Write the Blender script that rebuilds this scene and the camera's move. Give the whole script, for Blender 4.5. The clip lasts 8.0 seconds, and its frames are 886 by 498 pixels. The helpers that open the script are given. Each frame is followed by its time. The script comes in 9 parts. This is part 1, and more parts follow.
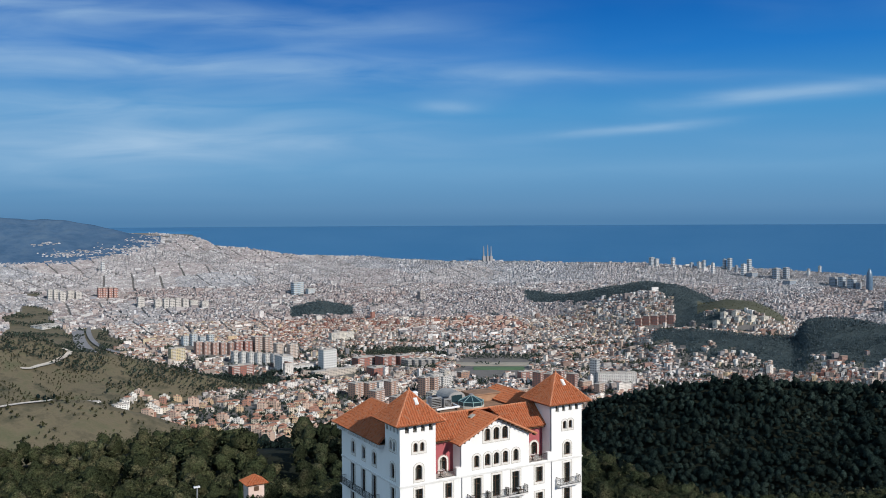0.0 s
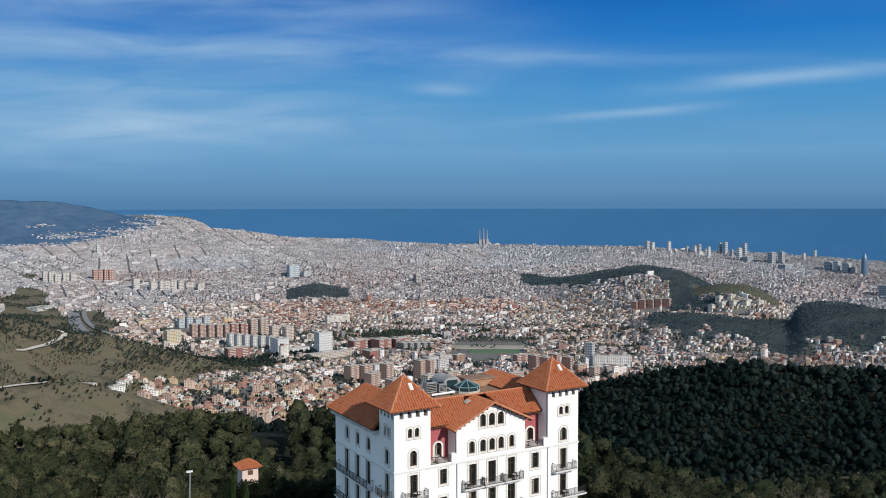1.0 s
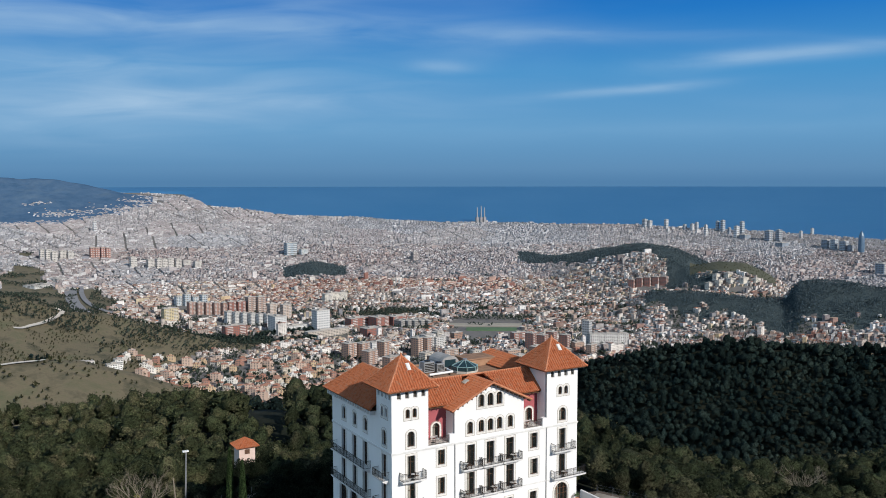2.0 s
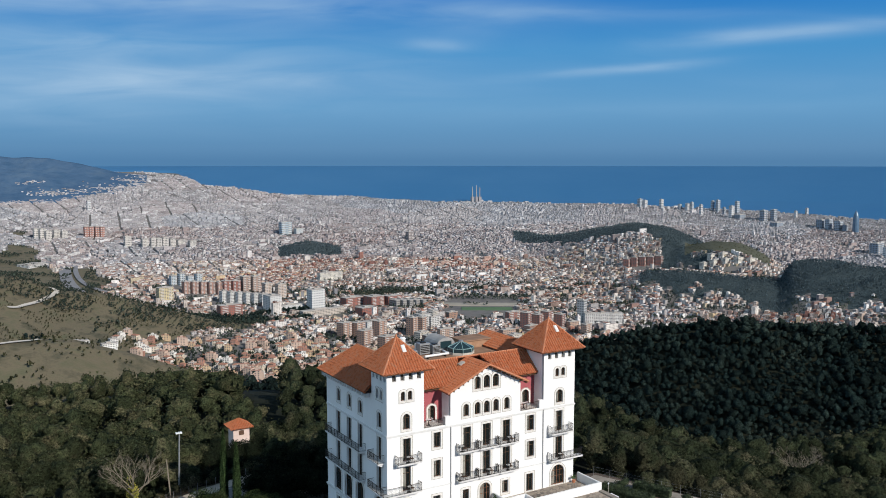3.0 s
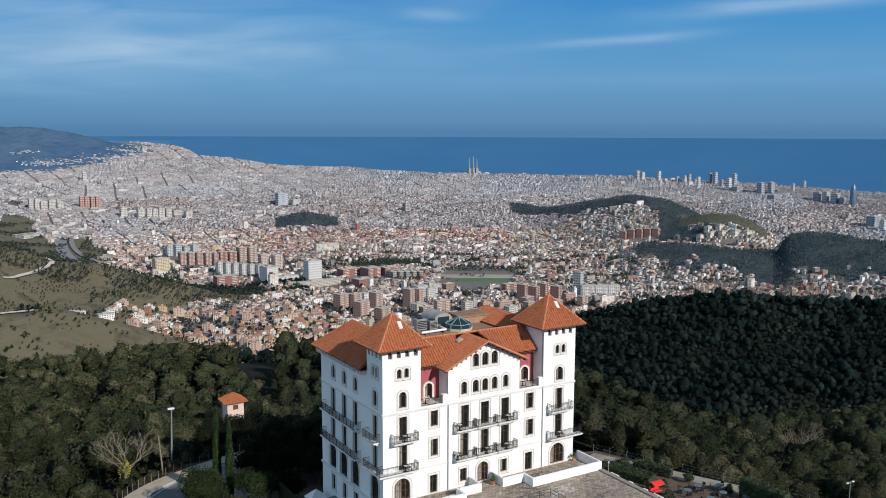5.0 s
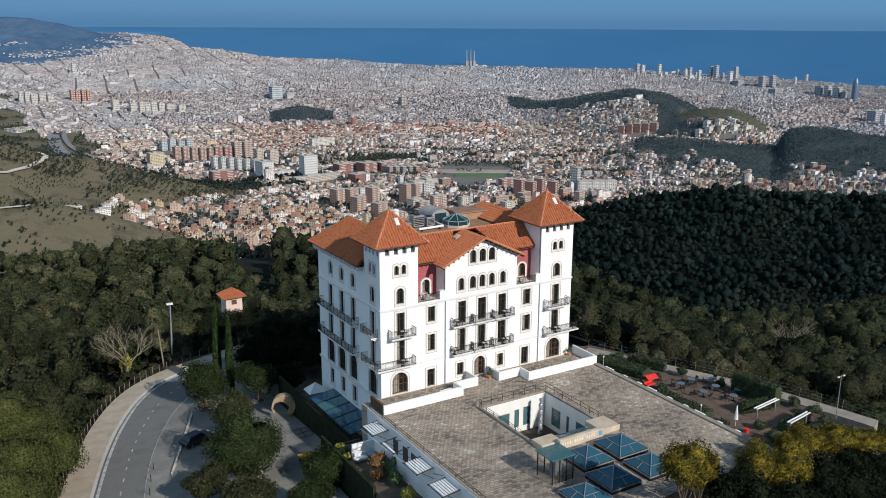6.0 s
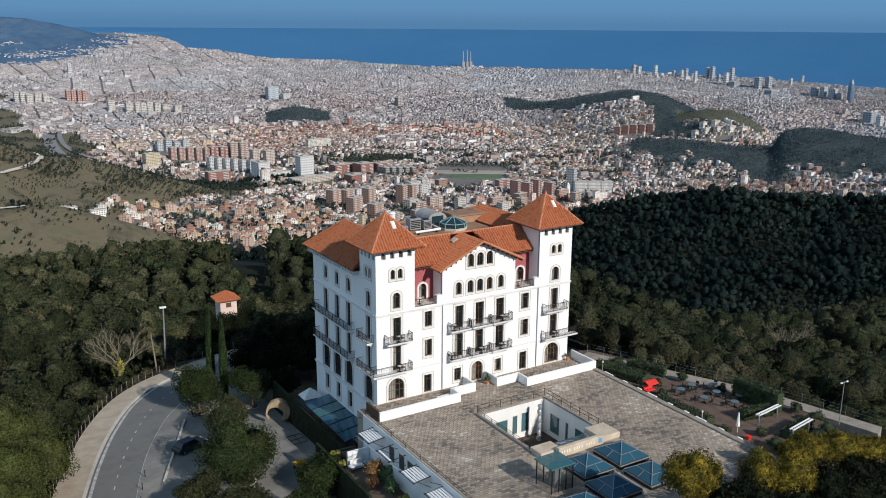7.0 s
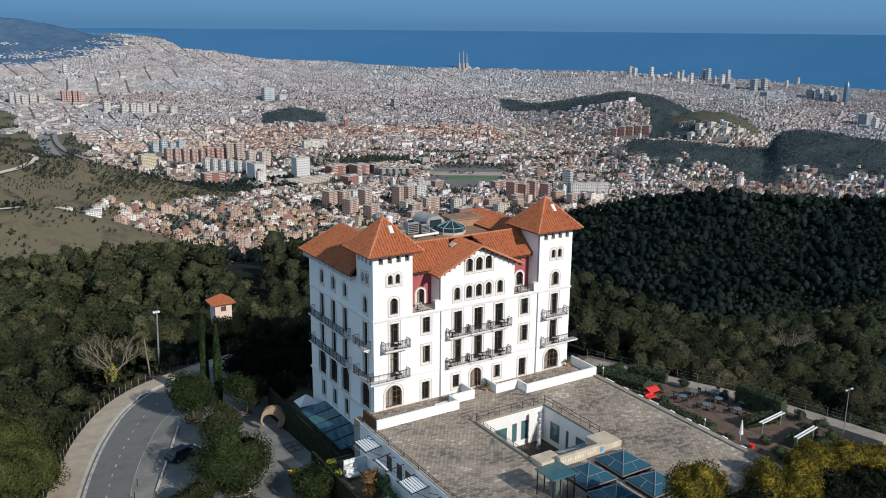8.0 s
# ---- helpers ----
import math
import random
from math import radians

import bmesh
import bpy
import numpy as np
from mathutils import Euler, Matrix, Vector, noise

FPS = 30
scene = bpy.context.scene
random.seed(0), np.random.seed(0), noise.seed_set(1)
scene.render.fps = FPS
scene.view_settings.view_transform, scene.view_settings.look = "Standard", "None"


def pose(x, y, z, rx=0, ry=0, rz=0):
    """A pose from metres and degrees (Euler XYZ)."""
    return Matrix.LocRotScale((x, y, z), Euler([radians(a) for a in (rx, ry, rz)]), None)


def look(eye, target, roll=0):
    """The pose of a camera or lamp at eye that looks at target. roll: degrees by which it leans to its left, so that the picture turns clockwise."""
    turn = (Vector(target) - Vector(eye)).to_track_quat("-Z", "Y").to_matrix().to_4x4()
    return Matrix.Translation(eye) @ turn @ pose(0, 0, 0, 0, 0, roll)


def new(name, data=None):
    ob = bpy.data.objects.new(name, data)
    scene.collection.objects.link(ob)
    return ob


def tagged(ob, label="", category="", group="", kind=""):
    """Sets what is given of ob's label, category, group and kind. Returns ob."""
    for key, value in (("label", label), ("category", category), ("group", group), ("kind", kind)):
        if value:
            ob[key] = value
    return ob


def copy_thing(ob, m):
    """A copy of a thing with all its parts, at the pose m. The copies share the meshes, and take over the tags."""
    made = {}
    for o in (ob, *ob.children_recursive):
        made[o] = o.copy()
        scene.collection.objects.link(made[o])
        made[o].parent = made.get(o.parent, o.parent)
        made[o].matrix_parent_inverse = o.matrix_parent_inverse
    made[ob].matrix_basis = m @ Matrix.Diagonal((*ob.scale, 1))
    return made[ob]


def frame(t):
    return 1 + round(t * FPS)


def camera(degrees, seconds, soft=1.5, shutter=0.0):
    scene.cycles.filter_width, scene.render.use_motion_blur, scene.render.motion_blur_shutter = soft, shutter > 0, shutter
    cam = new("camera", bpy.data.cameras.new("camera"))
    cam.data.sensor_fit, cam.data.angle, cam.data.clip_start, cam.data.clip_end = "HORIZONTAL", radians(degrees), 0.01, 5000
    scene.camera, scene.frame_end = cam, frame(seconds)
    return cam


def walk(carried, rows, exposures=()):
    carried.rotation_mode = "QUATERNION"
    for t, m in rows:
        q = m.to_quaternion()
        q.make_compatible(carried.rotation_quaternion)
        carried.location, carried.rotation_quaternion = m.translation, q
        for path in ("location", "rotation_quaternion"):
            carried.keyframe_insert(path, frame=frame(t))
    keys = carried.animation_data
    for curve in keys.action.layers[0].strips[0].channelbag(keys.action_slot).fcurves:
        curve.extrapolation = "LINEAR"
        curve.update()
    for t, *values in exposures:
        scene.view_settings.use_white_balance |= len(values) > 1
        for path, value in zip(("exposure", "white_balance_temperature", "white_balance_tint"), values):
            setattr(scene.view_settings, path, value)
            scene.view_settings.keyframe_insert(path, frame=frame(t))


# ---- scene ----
cam = camera(54.1, 8.0, 0.9)
PATH = [
    (0, (-48.234, -93.701, 43.428), (-47.229, -91.973, 43.363), -0.3),
    (0.5, (-47.745, -92.923, 43.416), (-46.736, -91.198, 43.333), -0.2),
    (1, (-47.278, -92.16, 43.397), (-46.266, -90.438, 43.293), -0.1),
    (1.5, (-46.839, -91.361, 43.375), (-45.827, -89.641, 43.245), -0.1),
    (3, (-45.584, -88.963, 43.281), (-44.561, -87.256, 43.079), 0.0),
    (3.5, (-45.139, -88.166, 43.28), (-44.114, -86.463, 43.054), 0.1),
    (4, (-44.71, -87.413, 43.276), (-43.687, -85.713, 43.028), 0.1),
    (5.3, (-43.831, -85.741, 43.183), (-42.804, -84.049, 42.896), 0.3),
    (5.4, (-43.779, -85.636, 43.175), (-42.751, -83.949, 42.863), 0.25),
    (5.5, (-43.727, -85.53, 43.168), (-42.704, -83.846, 42.824), 0.2),
    (5.6, (-43.679, -85.435, 43.162), (-42.659, -83.763, 42.758), 0.25),
    (5.7, (-43.631, -85.341, 43.156), (-42.615, -83.674, 42.720), 0.25),
    (5.8, (-43.582, -85.246, 43.150), (-42.571, -83.587, 42.678), 0.25),
    (5.9, (-43.534, -85.152, 43.144), (-42.526, -83.497, 42.647), 0.25),
    (6, (-43.486, -85.057, 43.138), (-42.477, -83.405, 42.634), 0.3),
    (6.5, (-43.113, -84.375, 43.092), (-42.1, -82.726, 42.589), 0.3),
    (7, (-42.674, -83.538, 43.051), (-41.658, -81.891, 42.549), 0.4),
    (7.5, (-42.297, -82.689, 42.994), (-41.276, -81.043, 42.494), 0.4),
    (8, (-41.943, -81.866, 42.992), (-40.919, -80.223, 42.493), 0.5),
]
walk(cam, [(t, look(e, a, r)) for t, e, a, r in PATH])

# ---- world, sun ----
SUN_AZ, SUN_EL = radians(167), radians(29)          # azimuth from +y towards +x
SUN = Vector((math.sin(SUN_AZ) * math.cos(SUN_EL), math.cos(SUN_AZ) * math.cos(SUN_EL), math.sin(SUN_EL)))


def make_world():
    w = bpy.data.worlds.new("sky")
    scene.world = w
    w.use_nodes = True
    nt = w.node_tree
    nt.nodes.clear()
    N = lambda kind, **k: node(nt, kind, **k)
    sky = N("ShaderNodeTexSky", sky_type="NISHITA", sun_disc=False, sun_elevation=SUN_EL, sun_rotation=SUN_AZ,
            altitude=500, air_density=1.0, dust_density=0.6, ozone_density=2.5)
    tc = N("ShaderNodeTexCoord")
    sep = N("ShaderNodeSeparateXYZ")
    nt.links.new(tc.outputs["Generated"], sep.inputs[0])
    # haze near the horizon, clear blue above
    haze = ramp(nt, sep.outputs[2], [(0.0, (0.088, 0.220, 0.405)), (0.014, (0.115, 0.266, 0.465)), (0.059, (0.130, 0.338, 0.585)), (0.123, (0.066, 0.292, 0.60)),
                                     (0.186, (0.018, 0.188, 0.56)), (0.246, (0.005, 0.120, 0.455)), (0.40, (0.040, 0.110, 0.300)), (0.7, (0.070, 0.115, 0.215))])
    tint = N("ShaderNodeMix", data_type="RGBA", blend_type="MIX")
    up = ramp(nt, sep.outputs[2], [(0.0, (1, 1, 1)), (0.3, (0.97, 0.97, 0.97)), (0.7, (0.2, 0.2, 0.2))])
    nt.links.new(up.outputs[0], tint.inputs[0])
    gain = N("ShaderNodeMix", data_type="RGBA", blend_type="MULTIPLY")
    gain.inputs[0].default_value = 1
    gain.inputs[7].default_value = (0.022, 0.022, 0.024, 1)
    nt.links.new(sky.outputs[0], gain.inputs[6])
    nt.links.new(gain.outputs[2], tint.inputs[6])
    nt.links.new(haze.outputs[0], tint.inputs[7])
    # thin cirrus: long streaks that lie where the sky shows them, frayed by noise
    def M(op, a, b=0.0):
        n = N("ShaderNodeMath", operation=op)
        for k, v in enumerate((a, b)):
            if isinstance(v, (int, float)):
                n.inputs[k].default_value = v
            else:
                nt.links.new(v, n.inputs[k])
        return n.outputs[0]

    def dot(vec):
        n = N("ShaderNodeVectorMath", operation="DOT_PRODUCT")
        nt.links.new(tc.outputs["Generated"], n.inputs[0])
        n.inputs[1].default_value = vec
        return n.outputs["Value"]
    h = radians(31.6)
    ahead = M("MAXIMUM", dot((math.sin(h), math.cos(h), 0)), 0.05)
    u = M("DIVIDE", dot((math.cos(h), -math.sin(h), 0)), ahead)
    v = M("DIVIDE", sep.outputs[2], ahead)
    cu = N("ShaderNodeCombineXYZ")
    nt.links.new(u, cu.inputs[0])
    nt.links.new(v, cu.inputs[1])
    def noise_of(sx, sy, detail, dist):
        mp = N("ShaderNodeMapping")
        mp.inputs["Scale"].default_value = (sx, sy, 1)
        mp.inputs["Rotation"].default_value = (0, 0, radians(-3))
        nt.links.new(cu.outputs[0], mp.inputs[0])
        nz = N("ShaderNodeTexNoise")
        nz.inputs["Scale"].default_value, nz.inputs["Detail"].default_value, nz.inputs["Distortion"].default_value = 1.0, detail, dist
        nt.links.new(mp.outputs[0], nz.inputs["Vector"])
        return nz.outputs["Fac"]
    fray = noise_of(5.0, 34.0, 7, 0.6)
    wave = noise_of(2.2, 9.0, 3, 0.3)
    total = 0.0
    streaks = ((0.374, 0.142, 0.0085, 0.14, 0.07, 0.8), (0.18, 0.103, 0.0055, 0.12, 0.075, 0.55), (-0.02, 0.131, 0.007, 0.035, 0.0, 0.4), (-0.36, 0.088, 0.026, 0.26, 0.01, 0.6),
               (-0.30, 0.180, 0.016, 0.42, -0.03, 0.42), (-0.24, 0.232, 0.012, 0.24, -0.06, 0.32), (-0.44, 0.135, 0.014, 0.22, -0.04, 0.36), (0.10, 0.165, 0.008, 0.30, -0.02, 0.22), (0.2, 0.055, 0.01, 0.25, 0.02, 0.18))
    for u0, v0, w, length, slope, power in streaks:
        du = M("SUBTRACT", u, u0)
        line = M("ADD", M("MULTIPLY", du, slope), v0)
        dv = M("ADD", M("SUBTRACT", v, line), M("MULTIPLY", M("SUBTRACT", wave, 0.5), w * 2.2))
        a = M("POWER", M("DIVIDE", M("ABSOLUTE", du), length), 2.6)
        b = M("POWER", M("DIVIDE", M("ABSOLUTE", dv), w), 2.0)
        total = M("ADD", total, M("MULTIPLY", M("POWER", 2.718, M("MULTIPLY", M("ADD", a, b), -1.0)), power))
    aside = M("MAXIMUM", M("MULTIPLY", M("SUBTRACT", 0.16, u), 0.9), 0.0)
    veil = M("ADD", M("MULTIPLY", M("MAXIMUM", M("SUBTRACT", wave, 0.42), 0.0), 0.5), M("MULTIPLY", aside, M("ADD", wave, 0.15)))
    body = M("MULTIPLY", M("ADD", total, veil), M("ADD", M("MULTIPLY", fray, 1.9), -0.35))
    cl = ramp(nt, body, [(0.0, (0, 0, 0)), (1.0, (1, 1, 1))])
    cmix = N("ShaderNodeMix", data_type="RGBA", blend_type="MIX")
    cmix.inputs[7].default_value = (0.36, 0.54, 0.74, 1)
    low = ramp(nt, sep.outputs[2], [(0.02, (0, 0, 0)), (0.08, (1, 1, 1))])
    thin = N("ShaderNodeMix", data_type="RGBA", blend_type="MULTIPLY")
    thin.inputs[0].default_value = 1
    nt.links.new(cl.outputs[0], thin.inputs[6])
    nt.links.new(low.outputs[0], thin.inputs[7])
    nt.links.new(thin.outputs[2], cmix.inputs[0])
    nt.links.new(tint.outputs[2], cmix.inputs[6])
    bg = N("ShaderNodeBackground")
    bg.inputs[1].default_value = 1.0
    nt.links.new(cmix.outputs[2], bg.inputs[0])
    out = N("ShaderNodeOutputWorld")
    nt.links.new(bg.outputs[0], out.inputs[0])


def node(nt, kind, **k):
    n = nt.nodes.new(kind)
    if "operation" in k:
        n.operation = k["operation"]
    if "data_type" in k:
        n.data_type = k["data_type"]
    if "blend_type" in k:
        n.blend_type = k["blend_type"]
    if "sky_type" in k:
        n.sky_type = k["sky_type"]
    if "sun_disc" in k:
        n.sun_disc = k["sun_disc"]
    if "sun_elevation" in k:
        n.sun_elevation = k["sun_elevation"]
    if "sun_rotation" in k:
        n.sun_rotation = k["sun_rotation"]
    if "altitude" in k:
        n.altitude = k["altitude"]
    if "air_density" in k:
        n.air_density = k["air_density"]
    if "dust_density" in k:
        n.dust_density = k["dust_density"]
    if "ozone_density" in k:
        n.ozone_density = k["ozone_density"]
    return n


def ramp(nt, src, stops, interp="LINEAR"):
    r = nt.nodes.new("ShaderNodeValToRGB")
    r.color_ramp.interpolation = interp
    e = r.color_ramp.elements
    while len(e) < len(stops):
        e.new(0.5)
    for el, (p, c) in zip(e, stops):
        el.position, el.color = p, (*c, 1)
    nt.links.new(src, r.inputs[0])
    return r


make_world()
sun = new("sun", bpy.data.lights.new("sun", "SUN"))
sun.data.energy, sun.data.angle, sun.data.color = 4.35, radians(0.53), (1.0, 0.955, 0.89)
sun.matrix_world = look(SUN * 100, (0, 0, 0))


# ---- materials ----
def mat(name, c1, c2, scale=1.0, rough=0.85, bump=0.0, bscale=8.0, rnd=0.0, island=0.0, metal=0.0, c3=None, stretch=(1, 1, 1), gloss=0.5):
    """Two colours mixed by a coarse and a fine noise, with relief; rnd and island vary the brightness by piece."""
    m = bpy.data.materials.new(name)
    m.use_nodes = True
    nt = m.node_tree
    b = nt.nodes["Principled BSDF"]
    tc = node(nt, "ShaderNodeTexCoord")
    mp = node(nt, "ShaderNodeMapping")
    mp.inputs["Scale"].default_value = stretch
    nt.links.new(tc.outputs["Object"], mp.inputs[0])
    n1 = node(nt, "ShaderNodeTexNoise")
    n1.inputs["Scale"].default_value, n1.inputs["Detail"].default_value = scale, 6
    n1.inputs["Roughness"].default_value = 0.65
    nt.links.new(mp.outputs[0], n1.inputs["Vector"])
    stops = [(0.33, c1), (0.66, c2)] if c3 is None else [(0.3, c1), (0.5, c2), (0.68, c3)]
    col = ramp(nt, n1.outputs["Fac"], stops).outputs[0]
    for src, amount in (("ShaderNodeObjectInfo", rnd), ("ShaderNodeNewGeometry", island)):
        if amount:
            g = node(nt, src)
            mr = node(nt, "ShaderNodeMapRange")
            mr.inputs[3].default_value, mr.inputs[4].default_value = 1 - amount, 1 + amount
            nt.links.new(g.outputs["Random" if rnd and src == "ShaderNodeObjectInfo" else "Random Per Island"], mr.inputs[0])
            mul = node(nt, "ShaderNodeVectorMath", operation="SCALE")
            nt.links.new(col, mul.inputs[0])
            nt.links.new(mr.outputs[0], mul.inputs["Scale"])
            col = mul.outputs[0]
    nt.links.new(col, b.inputs["Base Color"])
    b.inputs["Roughness"].default_value, b.inputs["Metallic"].default_value = rough, metal
    b.inputs["Specular IOR Level"].default_value = gloss
    if bump:
        n2 = node(nt, "ShaderNodeTexNoise")
        n2.inputs["Scale"].default_value, n2.inputs["Detail"].default_value = bscale, 4
        nt.links.new(mp.outputs[0], n2.inputs["Vector"])
        bp = node(nt, "ShaderNodeBump")
        bp.inputs["Strength"].default_value, bp.inputs["Distance"].default_value = bump, 0.5 / bscale
        nt.links.new(n2.outputs["Fac"], bp.inputs["Height"])
        nt.links.new(bp.outputs[0], b.inputs["Normal"])
    return m


def palette(name, stops, rough=0.85, noise_scale=0.05, windows=0.0, amount=0.25):
    """A colour for each island out of a palette, with soft stains; windows: dark rows of openings on upright faces."""
    m = bpy.data.materials.new(name)
    m.use_nodes = True
    nt = m.node_tree
    b = nt.nodes["Principled BSDF"]
    g = node(nt, "ShaderNodeNewGeometry")
    col = ramp(nt, g.outputs["Random Per Island"], stops, "CONSTANT").outputs[0]
    tc = node(nt, "ShaderNodeTexCoord")
    nz = node(nt, "ShaderNodeTexNoise")
    nz.inputs["Scale"].default_value, nz.inputs["Detail"].default_value = noise_scale, 5
    nt.links.new(tc.outputs["Object"], nz.inputs["Vector"])
    mr = node(nt, "ShaderNodeMapRange")
    mr.inputs[1].default_value, mr.inputs[2].default_value = 0.3, 0.7
    mr.inputs[3].default_value, mr.inputs[4].default_value = 1 - amount, 1 + amount
    nt.links.new(nz.outputs["Fac"], mr.inputs[0])
    mul = node(nt, "ShaderNodeVectorMath", operation="SCALE")
    nt.links.new(col, mul.inputs[0])
    nt.links.new(mr.outputs[0], mul.inputs["Scale"])
    nt.links.new(mul.outputs[0], b.inputs["Base Color"])
    b.inputs["Roughness"].default_value = rough
    return m


PLASTER = mat("white_plaster", (0.77, 0.765, 0.745), (0.82, 0.815, 0.80), 0.35, 0.8, 0.08, 6, stretch=(1, 1, 0.35))
CREAM = mat("cream_stone_trim", (0.66, 0.63, 0.58), (0.76, 0.73, 0.68), 1.2, 0.8, 0.1, 10)
TRIMLINE = mat("grey_trim_line", (0.36, 0.33, 0.29), (0.46, 0.42, 0.37), 1.2, 0.8, 0.1, 10)
CORNICE = mat("pale_cornice", (0.62, 0.61, 0.59), (0.74, 0.73, 0.71), 1.0, 0.8, 0.1, 10)
REDWALL = mat("red_plaster", (0.33, 0.075, 0.085), (0.40, 0.10, 0.11), 0.6, 0.8, 0.08, 6)
TILE = mat("terracotta_tile", (0.24, 0.070, 0.030), (0.46, 0.145, 0.062), 2.4, 0.88, 0.4, 3.2, c3=(0.33, 0.165, 0.10), gloss=0.2)
TILECAP = mat("ridge_tile", (0.42, 0.15, 0.07), (0.55, 0.24, 0.13), 2.0, 0.8, 0.2, 5)
DARKWOOD = mat("dark_wood", (0.07, 0.035, 0.02), (0.13, 0.065, 0.035), 3, 0.6, 0.1, 12)
DOORWOOD = mat("brown_door_wood", (0.16, 0.065, 0.03), (0.24, 0.105, 0.05), 3, 0.5, 0.1, 12, stretch=(1, 1, 0.2))
IRON = mat("black_iron", (0.025, 0.023, 0.022), (0.05, 0.045, 0.04), 4, 0.5, 0.0, metal=0.6)
GREYMETAL = mat("grey_metal", (0.28, 0.29, 0.30), (0.40, 0.41, 0.42), 2, 0.45, 0.05, 8, metal=0.5)
ROOFGRAVEL = mat("flat_roof_gravel", (0.20, 0.115, 0.07), (0.34, 0.20, 0.125), 0.8, 0.9, 0.2, 6)
CURTAIN = mat("curtain_interior", (0.24, 0.23, 0.20), (0.56, 0.54, 0.47), 0.9, 0.9, stretch=(2, 2, 0.3))
WHITEMETAL = mat("white_metal", (0.70, 0.71, 0.71), (0.80, 0.80, 0.80), 2, 0.5, 0.0)
CONCRETE = mat("pale_concrete", (0.42, 0.39, 0.35), (0.56, 0.52, 0.46), 0.8, 0.9, 0.2, 5)
ASPHALT = mat("worn_asphalt", (0.122, 0.121, 0.114), (0.168, 0.166, 0.156), 0.25, 0.9, 0.2, 9, c3=(0.146, 0.144, 0.136), gloss=0.25)
SANDWALK = mat("sandy_footway", (0.34, 0.28, 0.21), (0.46, 0.39, 0.30), 0.5, 0.95, 0.2, 6)
ROADPAINT = mat("road_paint", (0.24, 0.24, 0.235), (0.56, 0.56, 0.54), 1.5, 0.7, 0.0)
BARK = mat("bark", (0.09, 0.06, 0.04), (0.17, 0.12, 0.085), 3, 0.95, 0.4, 6, stretch=(1, 1, 0.3))
DEADBARK = mat("pale_dead_bark", (0.15, 0.125, 0.095), (0.26, 0.22, 0.165), 3, 0.95, 0.2, 6)


def glass(name, tint, rough=0.05, alpha=0.35):
    m = bpy.data.materials.new(name)
    m.use_nodes = True
    nt = m.node_tree
    b = nt.nodes["Principled BSDF"]
    b.inputs["Base Color"].default_value = (*tint, 1)
    b.inputs["Roughness"].default_value = rough
    b.inputs["Alpha"].default_value = alpha
    b.inputs["IOR"].default_value = 1.5
    return m


PANE = glass("window_glass", (0.03, 0.040, 0.038), 0.04, 0.28)
GREENGLASS = glass("green_tinted_glass", (0.06, 0.17, 0.19), 0.08, 0.75)
BLUEGLASS = glass("blue_tinted_glass", (0.03, 0.10, 0.15), 0.06, 0.85)


